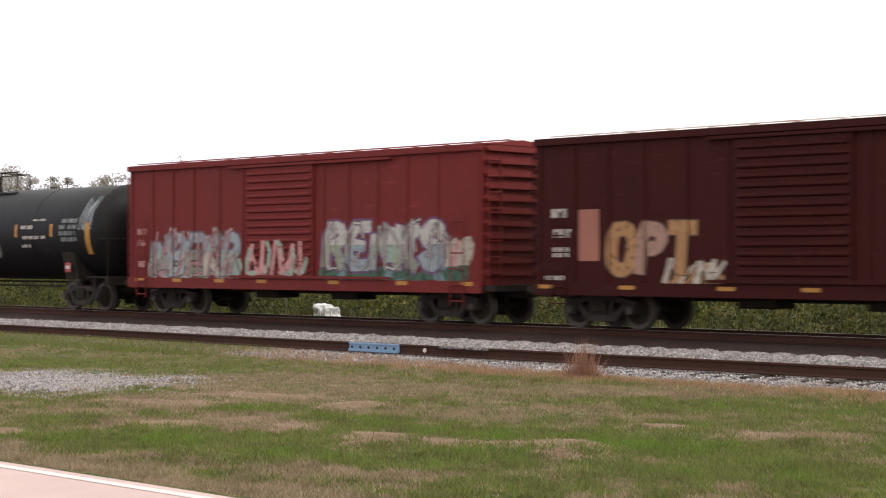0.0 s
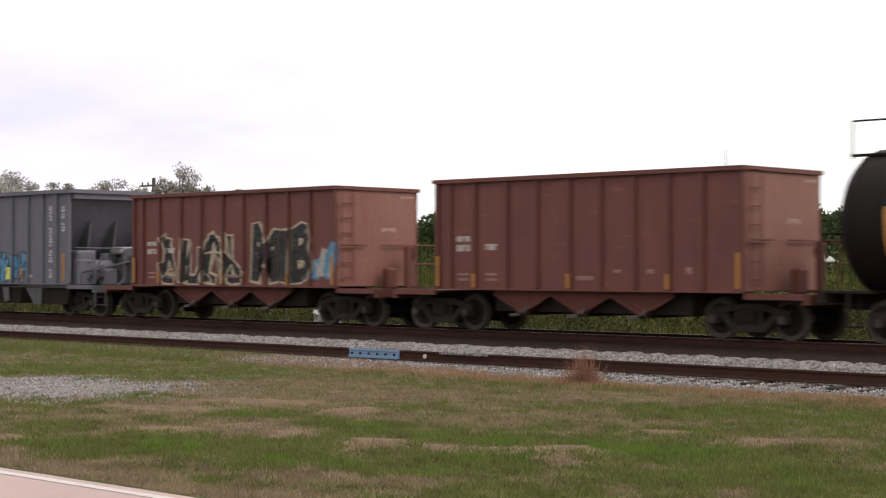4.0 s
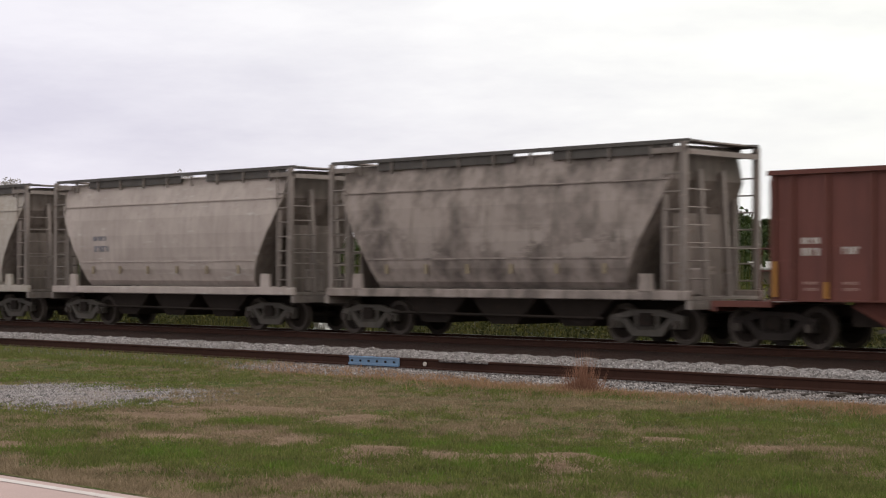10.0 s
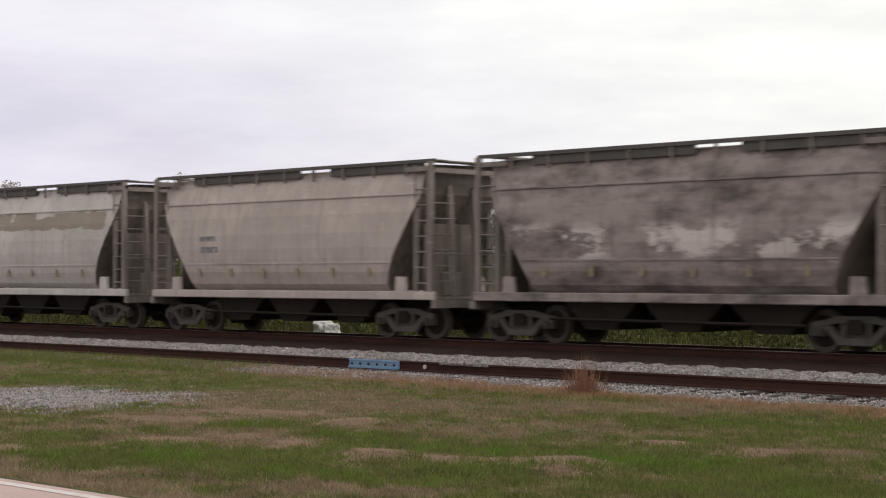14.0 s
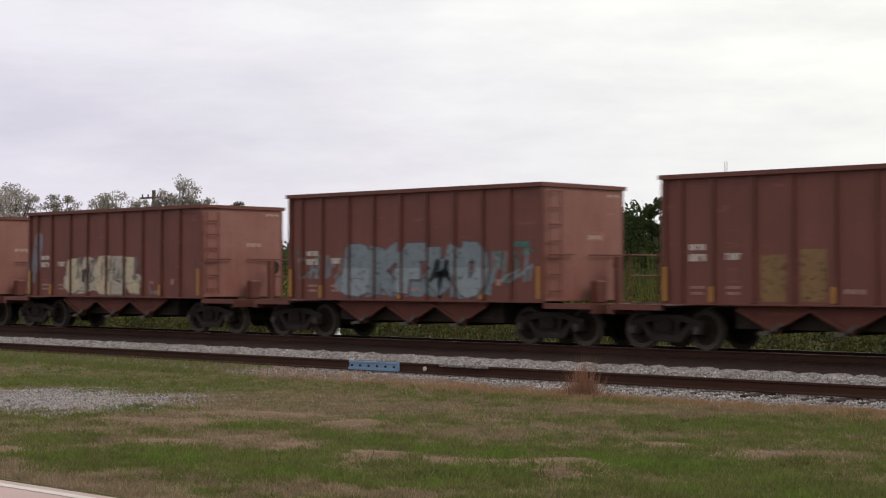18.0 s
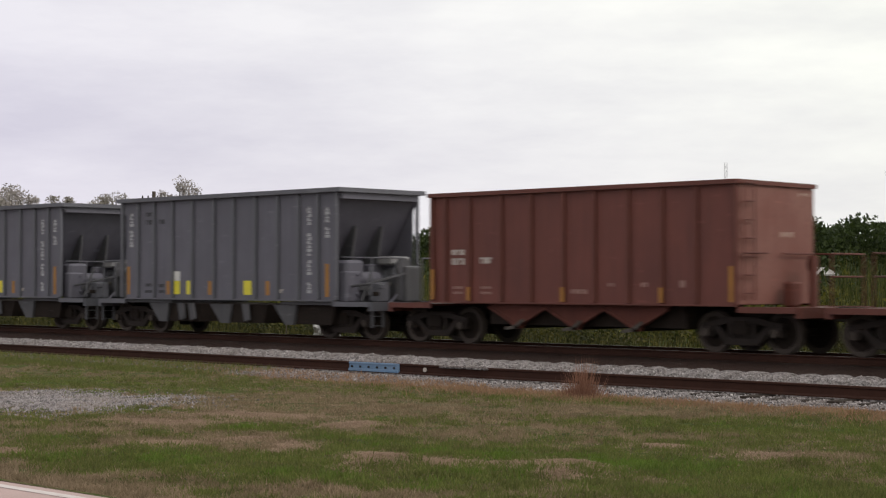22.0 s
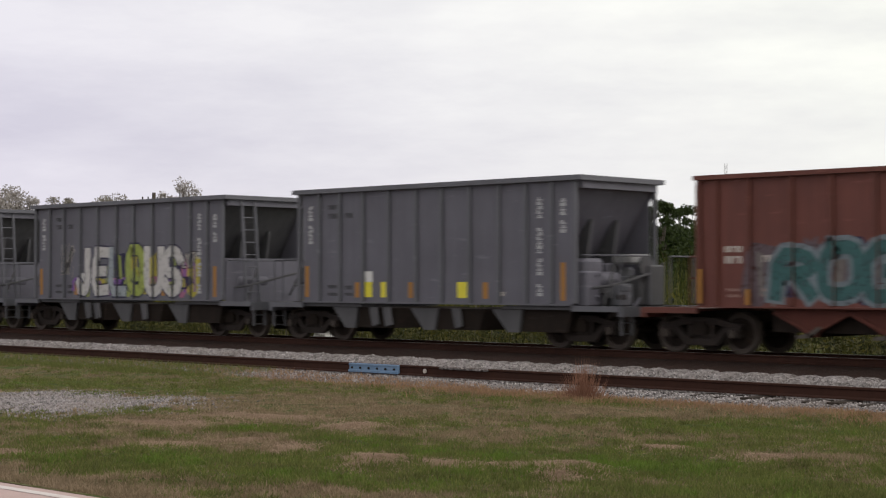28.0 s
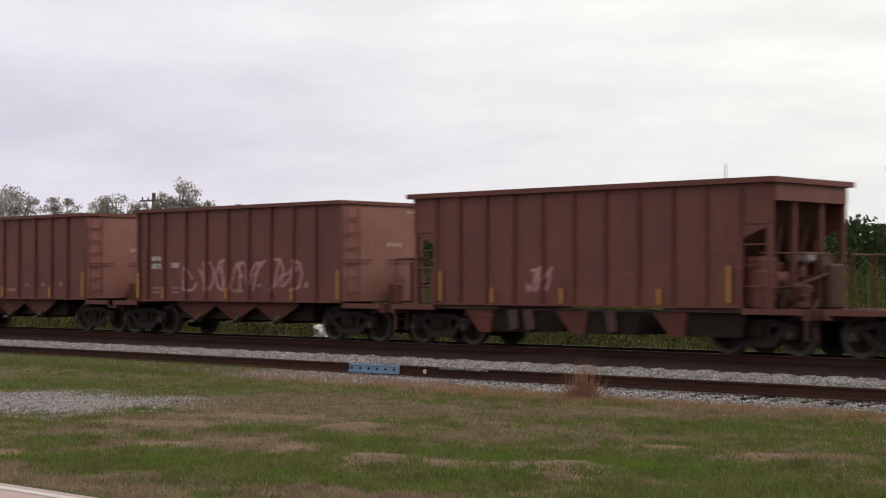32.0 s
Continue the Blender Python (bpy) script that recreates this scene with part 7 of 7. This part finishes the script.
bars(G["h6"], [(-2.2, 1.95, 0.34, 0.3)], SIGN_WHITE, -SIDE, "placard")
piece(G["h6"], "koin", -2.3, 2.4, 1.15, 2.55, [SP["gold"]], BK, ON_GREY, 11, 0.40, 0.08, 0.16, SP["white"])
for key, spots in (("g1", (-1.55, 1.2)), ("gc", (-1.55, 0.9)), ("g4", (-1.55, 0.9)), ("g5", (-1.55, 1.1)), ("g6", (-1.55, 1.25)), ("g7", (-1.55, 1.1)), ("g8", (-1.55, 1.2)), ("g9", (-1.55, 1.2)),
                   ("h1", (0.25, 0.95)), ("h2", (0.25, 0.95)), ("h3", (0.25, 0.95)), ("h5", (0.4,))):
    bars(G[key], [(x, 1.39, 0.34, 0.4) for x in spots], LEMON, -SIDE, "placard")
bars(G["g7"], [(-2.95, 2.1, 0.3, 0.5)], SIGN_WHITE, -SIDE, "placard")

# yellow and beige hoppers
bars(G["yellow_b"], [(-0.85, 3.0, 0.6, 0.65), (0.15, 3.0, 0.6, 0.65), (1.1, 3.0, 0.6, 0.68)], WHITE, -SIDE, "paint_patch")
bars(G["yellow_b"], [(-3.7, 1.45, 0.62, 0.5), (-2.0, 1.35, 0.6, 0.3), (1.2, 1.5, 0.5, 0.6), (3.95, 1.5, 0.5, 0.6), (-4.3, 2.1, 0.3, 0.3), (-1.7, 1.7, 0.6, 0.4)], SP["pale"], -SIDE, "paint_patch")
bm = bmesh.new()
bm_prism(bm, [(-4.5, 1.15), (-4.36, 1.15), (-3.62, 3.6), (-3.76, 3.6)], -1.545, -1.50, "y")
part("diagonal_brace", bm, CAGE, G["beige"])
bm = bmesh.new()
bm_prism(bm, [(4.5, 1.15), (4.36, 1.15), (3.62, 3.6), (3.76, 3.6)], -1.545, -1.50, "y")
part("diagonal_brace", bm, CAGE, G["beige"])
box("end_sheet", (4.612, 4.62, -1.49, 1.49, 1.08, 3.66), BEIGE_END, G["beige"], "beige end sheet washed with rust")
bars(G["beige"], [(3.75, 1.4, 0.42, 0.3)], WHITE, -SIDE, "placard")
bars(G["beige"], [(3.75, 1.72, 0.42, 0.3)], DARKMARK, -SIDE, "placard")
# covered hoppers
def hop_y(x, z):
    return -float(np.interp(z, [1.26, 1.42, 1.75, 2.12, 2.4, 2.8, 3.3, 3.75, 4.08], [1.22, 1.36, 1.47, 1.53, 1.555, 1.555, 1.51, 1.42, 1.30]))


ON_HOP = (hop_y, [((0, 0, z), (0, 0, 1)) for z in (1.42, 1.75, 2.12, 2.4, 2.8, 3.3, 3.75)])
SPILL = steel_paint("brown_spill", (0.33, 0.27, 0.225), (0.22, 0.175, 0.145), rusted=0.3)
splash(G["ch6"], -4.6, 4.6, 3.1, 3.75, [SPILL], ON_HOP, 12, 63, 0.7)
splash(G["ch3"], -4.0, 4.0, 1.32, 1.6, [SPILL, CEMENT_DARK, SPILL], ON_HOP, 18, 65, 0.3)
for key in ("ch2", "ch5", "ch3"):
    car = G[key]
    for x, z, w, h in ((-3.2, 2.72, 0.7, 0.14), (-3.1, 2.4, 0.8, 0.18)):
        bars(car, [(x, z, w, h)], SP["faint"], -1.556)


# ---------------------------------------------------------------- what moves
def motions():
    for car in CARS.values():
        x = car.location.x
        walk(car, [(t, pose(x + s, TRACK_Y, 0)) for t, s in S_ROWS])
        # the wheels turn while their car is in sight
        seen = [t / 30 for t in range(0, 961) if -66 < x + run(t / 30) < -1]
        if not seen:
            continue
        for ob in car.children_recursive:
            if ob.name.startswith("wheelset"):
                at = ob.location.copy()
                times = sorted({0.0, 32.0, *seen})
                start = run(seen[0])
                rows = []
                for t in times:
                    a = min(max(run(t), start), run(seen[-1])) - start
                    rows.append((t, Matrix.Translation(at) @ Matrix.Rotation(a / WHEEL_R, 4, "Y")))
                walk(ob, rows)


# ---------------------------------------------------------------- behind the track
def leaf_material(name, a, b2, blotch=False):
    m, n, l, b = shade(name, 0.7)
    geo = n.new("ShaderNodeNewGeometry")
    tone = mixer(n, l, geo.outputs["Random Per Island"], a, b2)
    if blotch:
        patch = spread(n, l, 0.9, 6, 0.38, 0.62, place(n, l, shuffle=False), 0.65)
        tone = mixer(n, l, 1.0, tone, mixer(n, l, patch, (0.45, 0.5, 0.6), (1.7, 1.6, 1.2)), "MULTIPLY")
    l.new(tone, b.inputs["Base Color"])
    thin, both = n.new("ShaderNodeBsdfTranslucent"), n.new("ShaderNodeMixShader")
    both.inputs[0].default_value = 0.4
    l.new(tone, thin.inputs["Color"])
    l.new(b.outputs[0], both.inputs[1])
    l.new(thin.outputs[0], both.inputs[2])
    l.new(both.outputs[0], n["Material Output"].inputs["Surface"])
    return m


LEAF = leaf_material("dull_green_leaves", (0.018, 0.030, 0.008), (0.05, 0.07, 0.018))
# glare of the sky behind the crowns is mixed into this pale leaf colour
LEAF_GREY = leaf_material("glare_pale_leaves", (0.25, 0.222, 0.205), (0.46, 0.415, 0.39))
LEAF_DULL = leaf_material("dull_olive_leaves", (0.15, 0.132, 0.108), (0.34, 0.305, 0.26))
WEED = leaf_material("weed_leaves", (0.017, 0.024, 0.006), (0.090, 0.082, 0.028), True)
THICKET = leaf_material("olive_thicket_leaves", (0.014, 0.022, 0.005), (0.118, 0.114, 0.024), True)
REED = leaf_material("yellow_green_reeds", (0.028, 0.040, 0.008), (0.105, 0.102, 0.027), True)
BARK, _n, _l, _bb = shade("grey_bark", 0.9)
_l.new(mixer(_n, _l, spread(_n, _l, 12, 4, 0.3, 0.7, place(_n, _l)), (0.08, 0.065, 0.05), (0.15, 0.13, 0.11)), _bb.inputs["Base Color"])


def leaf_cloud(name, centres, radii, count, size, material, r):
    """Many small leaves strewn in clumps: one mesh."""
    which = r.randint(0, len(centres), count)
    d = r.normal(0, 1, (count, 3))
    d /= np.linalg.norm(d, axis=1)[:, None]
    p = centres[which] + d * (r.rand(count) ** 0.45)[:, None] * radii[which]
    s = size * r.uniform(0.5, 1.3, count)
    a = r.normal(0, 1, (count, 3))
    a /= np.linalg.norm(a, axis=1)[:, None]
    b = np.cross(a, r.normal(0, 1, (count, 3)))
    b /= np.linalg.norm(b, axis=1)[:, None]
    co = np.empty((count, 4, 3))
    co[:, 0], co[:, 2] = p - a * s[:, None], p + a * s[:, None]
    co[:, 1], co[:, 3] = p - b * (s * 0.5)[:, None], p + b * (s * 0.5)[:, None]
    me = bpy.data.meshes.new(name)
    me.vertices.add(count * 4)
    me.vertices.foreach_set("co", co.ravel())
    me.loops.add(count * 4)
    me.loops.foreach_set("vertex_index", np.arange(count * 4, dtype=np.int32))
    me.polygons.add(count)
    me.polygons.foreach_set("loop_start", np.arange(0, count * 4, 4, dtype=np.int32))
    me.materials.append(material)
    me.update(calc_edges=True)
    return me


def at_view(px, depth):
    """Plan position seen at a column, at a depth along the view."""
    a = radians(AIM)
    u = (px - 784) / 2950 * depth
    return -math.sin(a) * depth + math.cos(a) * u, math.cos(a) * depth + math.sin(a) * u


def tree(px, depth, height, width, material, label, seed, clumps=14, leaves=2600, size=0.12, flat=0.25):
    r = np.random.RandomState(seed)
    x, y = at_view(px, depth)
    t = tagged(new("tree"), label, "tree", "trees beyond the track")
    t.location = (x, y, -0.55)
    bm = bmesh.new()
    fork = height * 0.45
    bm_tube(bm, (0, 0, 0), (0.1, 0, fork), 0.03 * height, 8, 0.018 * height)
    cs = []
    for k in range(clumps):
        a, q = r.uniform(0, 6.28), r.rand() ** 0.6
        c = np.array([math.cos(a) * q * width / 2, math.sin(a) * q * width / 2, height * (0.5 + 0.43 * r.rand() ** 0.8) * (1 - 0.11 * q)])
        cs.append(c)
        mid = Vector((c[0] * 0.4, c[1] * 0.4, fork + (c[2] - fork) * 0.35))
        bm_tube(bm, (0.1, 0, fork * r.uniform(0.75, 1.0)), mid, 0.011 * height, 5, 0.007 * height)
        bm_tube(bm, mid, c, 0.007 * height, 5, 0.002 * height)
    part("trunk", bm, BARK, t)
    cs = np.array(cs)
    rad = np.stack([np.full(clumps, width * 0.17), np.full(clumps, width * 0.17), np.full(clumps, height * 0.045 * (0.6 + flat))], 1) * r.uniform(0.6, 1.3, (clumps, 1))
    hang("crown", leaf_cloud("crown", cs, rad, leaves, size, material, r), t)
    return t


for k, (px, d, h, w, m, n, c) in enumerate(((25, 105, 9.2, 2.6, LEAF_GREY, 2400, 24), (-30, 100, 8.6, 3.5, LEAF_GREY, 2000, 22), (103, 112, 8.9, 2.6, LEAF_DULL, 2600, 22), (150, 125, 8.8, 2.6, LEAF_GREY, 1300, 14), (205, 110, 8.9, 3.0, LEAF_DULL, 2800, 24), (240, 112, 8.7, 1.8, LEAF_DULL, 1400, 14),
                                         (300, 108, 8.7, 2.4, LEAF_DULL, 2200, 18), (318, 108, 9.9, 2.2, LEAF_GREY, 2000, 20), (345, 110, 8.8, 2.4, LEAF_DULL, 2200, 18), (180, 118, 8.7, 2.4, LEAF_GREY, 1200, 14), (418, 150, 10.3, 2.4, LEAF, 2600, 18), (1168, 100, 7.5, 2.5, LEAF, 2600, 12), (1215, 118, 8.2, 3.0, LEAF, 2200, 12),
                                         (1290, 130, 7.9, 3.4, LEAF, 3800, 18), (1335, 130, 7.4, 4.0, LEAF, 3800, 18), (1400, 125, 7.0, 4.0, LEAF, 3600, 18), (1460, 122, 6.8, 3.0, LEAF, 3000, 14), (1510, 120, 7.3, 2.6, LEAF, 2000, 10), (1560, 112, 6.6, 2.4, LEAF, 1800, 10), (905, 140, 7.6, 3.4, LEAF, 2600, 14), (1010, 135, 7.2, 3.4, LEAF, 2600, 14))):
    tree(px, d, h * (1.0 if m is LEAF else 0.965), w * (1.0 if m is LEAF else 1.25), m, "scraggly green tree beyond the track" if m is not LEAF_GREY else "thin grey-green tree beyond the track, leaves paled for sky glare", 200 + k, clumps=int(c * (1.6 if m is LEAF else 2.6)), leaves=int(n * (1.5 if m is LEAF else 1.9)), size=0.12 if m is LEAF else 0.088)

# a low belt of scrub and weeds along the far side of the track
_r = np.random.RandomState(5)
n_c = 900
cx = _r.uniform(-120, 6, n_c)
cy = 38.5 + 22 * _r.rand(n_c) ** 1.5
rad = np.stack([_r.uniform(0.4, 1.3, n_c), _r.uniform(0.4, 1.3, n_c), _r.uniform(0.3, 0.95, n_c)], 1)
cs = np.stack([cx, cy, -0.5 + rad[:, 2] * 0.8], 1)
tagged(new("scrub", leaf_cloud("scrub", cs, rad, 110000, 0.075, WEED, _r)), "low weedy scrub behind the track", "bushes", kind="stuff")
n_c = 520
cx, cy = _r.uniform(-110, 6, n_c), _r.uniform(43, 62, n_c)
rad = np.stack([_r.uniform(0.5, 1.5, n_c), _r.uniform(0.5, 1.4, n_c), _r.uniform(0.5, 1.35, n_c)], 1)
cs = np.stack([cx, cy, -0.5 + rad[:, 2] * 0.9], 1)
tagged(new("thicket", leaf_cloud("thicket", cs, rad, 70000, 0.12, THICKET, _r)), "olive and yellow-green thicket behind the weeds", "bushes", kind="stuff")
n_c = 420
cx = _r.uniform(-170, 10, n_c)
cy = _r.uniform(64, 95, n_c)
rad = np.stack([_r.uniform(1.2, 2.6, n_c), _r.uniform(1.0, 2.0, n_c), _r.uniform(1.0, 2.4, n_c)], 1)
cs = np.stack([cx, cy, -0.5 + rad[:, 2] * 0.8], 1)
tagged(new("bushes", leaf_cloud("bushes", cs, rad, 100000, 0.2, LEAF, _r)), "dark green bushes beyond the scrub", "bushes", kind="stuff")


# a belt of woods behind the scrub
n_c = 420
w_px, w_d = _r.uniform(430, 1720, n_c), _r.uniform(98, 128, n_c)
cs = np.array([(*at_view(a, b), 0) for a, b in zip(w_px, w_d)])
top = np.interp(w_px, [430, 700, 860, 920, 960, 1000, 1040, 1070, 1100, 1140, 1270, 1300, 1345, 1400, 1440, 1520, 1720], [4.0, 4.2, 5.0, 5.4, 6.6, 6.6, 5.4, 6.6, 6.9, 5.3, 5.4, 5.7, 4.9, 4.6, 5.4, 5.3, 4.4])
top += 0.3 * np.sin(w_px / 17.0)
rad = np.stack([_r.uniform(0.9, 1.7, n_c), _r.uniform(0.9, 1.7, n_c), _r.uniform(0.7, 1.3, n_c)], 1)
cs[:, 2] = -0.5 + _r.rand(n_c) ** 0.7 * top
tagged(new("woods", leaf_cloud("woods", cs, rad, 150000, 0.17, LEAF, _r)), "belt of dark green woods beyond the railway", "woods", kind="stuff")


def reeds(name, count, area, tall, seed, material, label, wide=0.02):
    r = np.random.RandomState(seed)
    x, y = r.uniform(area[0], area[1], count), r.uniform(area[2], area[3], count)
    ok = r.rand(count) < 0.5 + 0.5 * noise2(x * 0.6, y * 0.6, seed)
    # low growth where the shed shows
    column = 784 + 2950 * (0.7206 * x + 0.6934 * y) / (-0.6934 * x + 0.7206 * y)
    ok &= ~((column > 1325) & (column < 1480) & (y > 44))
    x, y = x[ok], y[ok]
    k = len(x)
    h = tall[0] + (tall[1] - tall[0]) * r.rand(k)
    a, d = r.uniform(0, 6.28, k), r.uniform(-0.25, 0.25, (k, 2))
    co = np.empty((k, 3, 3))
    co[:, 0] = np.stack([x - np.cos(a) * wide, y - np.sin(a) * wide, np.full(k, -0.52)], 1)
    co[:, 1] = np.stack([x + np.cos(a) * wide, y + np.sin(a) * wide, np.full(k, -0.52)], 1)
    co[:, 2] = np.stack([x + d[:, 0] * h, y + d[:, 1] * h, -0.5 + h], 1)
    me = bpy.data.meshes.new(name)
    me.from_pydata(co.reshape(-1, 3).tolist(), [], np.arange(k * 3).reshape(-1, 3).tolist())
    me.materials.append(material)
    return tagged(new(name, me), label, "weeds", kind="stuff")


reeds("weeds", 26000, (-110, 4, 37.2, 46), (0.2, 0.6), 61, WEED, "ragged weeds on the far side of the track")
reeds("reeds", 16000, (-75, 4, 46, 62), (1.4, 3.7), 62, REED, "tall yellow-green reeds behind the track", 0.03)

# pale rubble and a wrapped bale among the weeds
def lump(name, label, category, x, y, size, material, seed, z=-0.52):
    r = np.random.RandomState(seed)
    bm = bmesh.new()
    bmesh.ops.create_icosphere(bm, subdivisions=3, radius=1.0)
    ph = r.uniform(0, 6.28, 9)
    for v in bm.verts:
        c = v.co
        q = 1 + 0.16 * math.sin(4 * c.x + ph[0]) * math.sin(5 * c.z + ph[1]) + 0.10 * math.sin(9 * c.y + ph[2]) * math.sin(8 * c.x + ph[3]) + 0.06 * math.sin(17 * c.z + ph[4])
        k = max(abs(c.x), abs(c.y), abs(c.z)) ** -0.55
        v.co = Vector((c.x * size[0], c.y * size[1], c.z * size[2])) * q * k
    t = tagged(new(name), label, category)
    t.location = (x, y, z + size[2] * 0.95)
    part("wrapping", bm, material, t)
    return t


PALE = steel_paint("crumpled_white_plastic", (0.62, 0.61, 0.62), (0.28, 0.26, 0.24), rusted=0.3, rough=0.6)
CHALK = steel_paint("chalky_concrete", (0.58, 0.54, 0.52), (0.36, 0.33, 0.30), rusted=0.2, rough=0.9)
lump("wrapped_bale", "crumpled white plastic-wrapped bale in the weeds", "bale", -42.4, 38.3, (0.44, 0.36, 0.33), PALE, 3)
for k, (px, d, w, h, z) in enumerate(((640, 84, 1.1, 0.5, 0.55), (682, 82, 0.9, 0.7, 0.35), (745, 86, 2.2, 0.55, 0.5), (705, 80, 0.5, 1.0, 0.0))):
    x, y = at_view(px, d)
    t = tagged(new("concrete_block"), "pale weathered concrete block in the scrub", "block", "rubble in the scrub")
    t.location = (x, y, -0.52)
    t.rotation_euler = (0, 0, radians(AIM + 8 - 5 * k))
    bm = bmesh.new()
    bm_box(bm, -w / 2, w / 2, -0.35, 0.35, 0, h + z)
    part("block", bm, CHALK, t, bevel=0.05)
POLE_WOOD = plain_paint("pole_wood", (0.10, 0.08, 0.065), 0.9)
ROOF_SHEET = steel_paint("dull_roof_sheet", (0.40, 0.385, 0.38), (0.28, 0.26, 0.25), rusted=0.3, rough=0.8)
# a low shed with a pale sheet roof among the far bushes
x, y = at_view(1402, 92)
shed = tagged(new("shed"), "low shed with a pale metal roof beyond the weeds", "shed")
shed.location = (x, y, -0.5)
shed.rotation_euler = (0, 0, radians(AIM))
box("wall", (-2.0, 2.0, -1.2, 1.2, 0.0, 2.35), POLE_WOOD, shed)
bm = bmesh.new()
bm_prism(bm, [(-1.5, 2.36), (1.5, 2.75), (1.5, 2.83), (-1.5, 2.44)], -2.2, 2.2, "x")
part("roof", bm, ROOF_SHEET, shed, "pale sheet metal roof")
# bare saplings in the weeds
for k, (px, d) in enumerate(((838, 56), (868, 55), (962, 57), (985, 60), (505, 58))):
    x, y = at_view(px, d)
    t = tagged(new("sapling"), "thin bare grey sapling among the weeds", "sapling")
    t.location = (x, y, -0.52)
    r = random.Random(k)
    rods("stem", [((0, 0, 0), (0.1, 0, 0.8)), ((0.1, 0, 0.8), (0.02, 0.1, 1.9)), ((0.1, 0, 0.8), (0.4, 0, 1.6)), ((0.06, 0, 0.5), (-0.2, 0.1, 1.2))], 0.016, BARK, t)

# dry brown weed clump by the siding
wx, wy = at_view(1033, 27.4)
_r2 = np.random.RandomState(91)
k = 330
d = _r2.normal(0, 1, (k, 2))
h = _r2.uniform(0.3, 0.85, k) * np.exp(-0.25 * (d ** 2).sum(1))
b0 = np.stack([wx + d[:, 0] * 0.22, wy + d[:, 1] * 0.12, np.full(k, -0.37)], 1)
tp = b0 + np.stack([d[:, 0] * 0.10 * h + _r2.normal(0, 0.14, k), d[:, 1] * 0.1 * h, h], 1)
co = np.empty((k, 3, 3))
co[:, 0], co[:, 1], co[:, 2] = b0 - [0.0045, 0.004, 0], b0 + [0.0045, 0.004, 0], tp
me = bpy.data.meshes.new("dry_weed")
me.from_pydata(co.reshape(-1, 3).tolist(), [], np.arange(k * 3).reshape(-1, 3).tolist())
DRY = leaf_material("dry_weed_stems", (0.17, 0.078, 0.052), (0.32, 0.165, 0.112))
me.materials.append(DRY)
tagged(new("dry_weed", me), "dry reddish-brown weed clump beside the siding", "weed", kind="stuff")

# utility pole, radio mast
x, y = at_view(272, 118)
pole = tagged(new("utility_pole"), "weathered wooden utility pole with a cross-arm", "utility pole")
pole.location = (x, y, -0.5)
bm = bmesh.new()
bm_tube(bm, (0, 0, 0), (0, 0, 8.4), 0.16, 8, 0.13)
part("post", bm, POLE_WOOD, pole)
ca, sa = math.cos(radians(AIM)), math.sin(radians(AIM))
rod("cross_arm", (-1.0 * ca, -1.0 * sa, 7.82), (0.35 * ca, 0.35 * sa, 7.9), 0.07, POLE_WOOD, pole)
for q in (-0.8, -0.4, 0.25):
    rod("insulator", (q * ca, q * sa, 7.9), (q * ca, q * sa, 8.1), 0.05, GEAR, pole)
x, y = at_view(1285, 330)
mast = tagged(new("radio_mast"), "thin lattice radio mast far behind the trees", "mast")
mast.location = (x, y, -0.5)
MAST = plain_paint("mast_steel", (0.42, 0.42, 0.44), 0.6)
legs = [(0.32, 0.0), (-0.16, 0.28), (-0.16, -0.28)]
for a in legs:
    rod("leg", (a[0], a[1], 0), (a[0], a[1], 25.5), 0.035, MAST, mast)
pairs = []
for k in range(24):
    for i in range(3):
        p, q = legs[i], legs[(i + 1) % 3]
        pairs.append(((p[0], p[1], k * 1.05), (q[0], q[1], k * 1.05 + 1.0)))
rods("lattice", pairs, 0.014, MAST, mast, n=4)

motions()
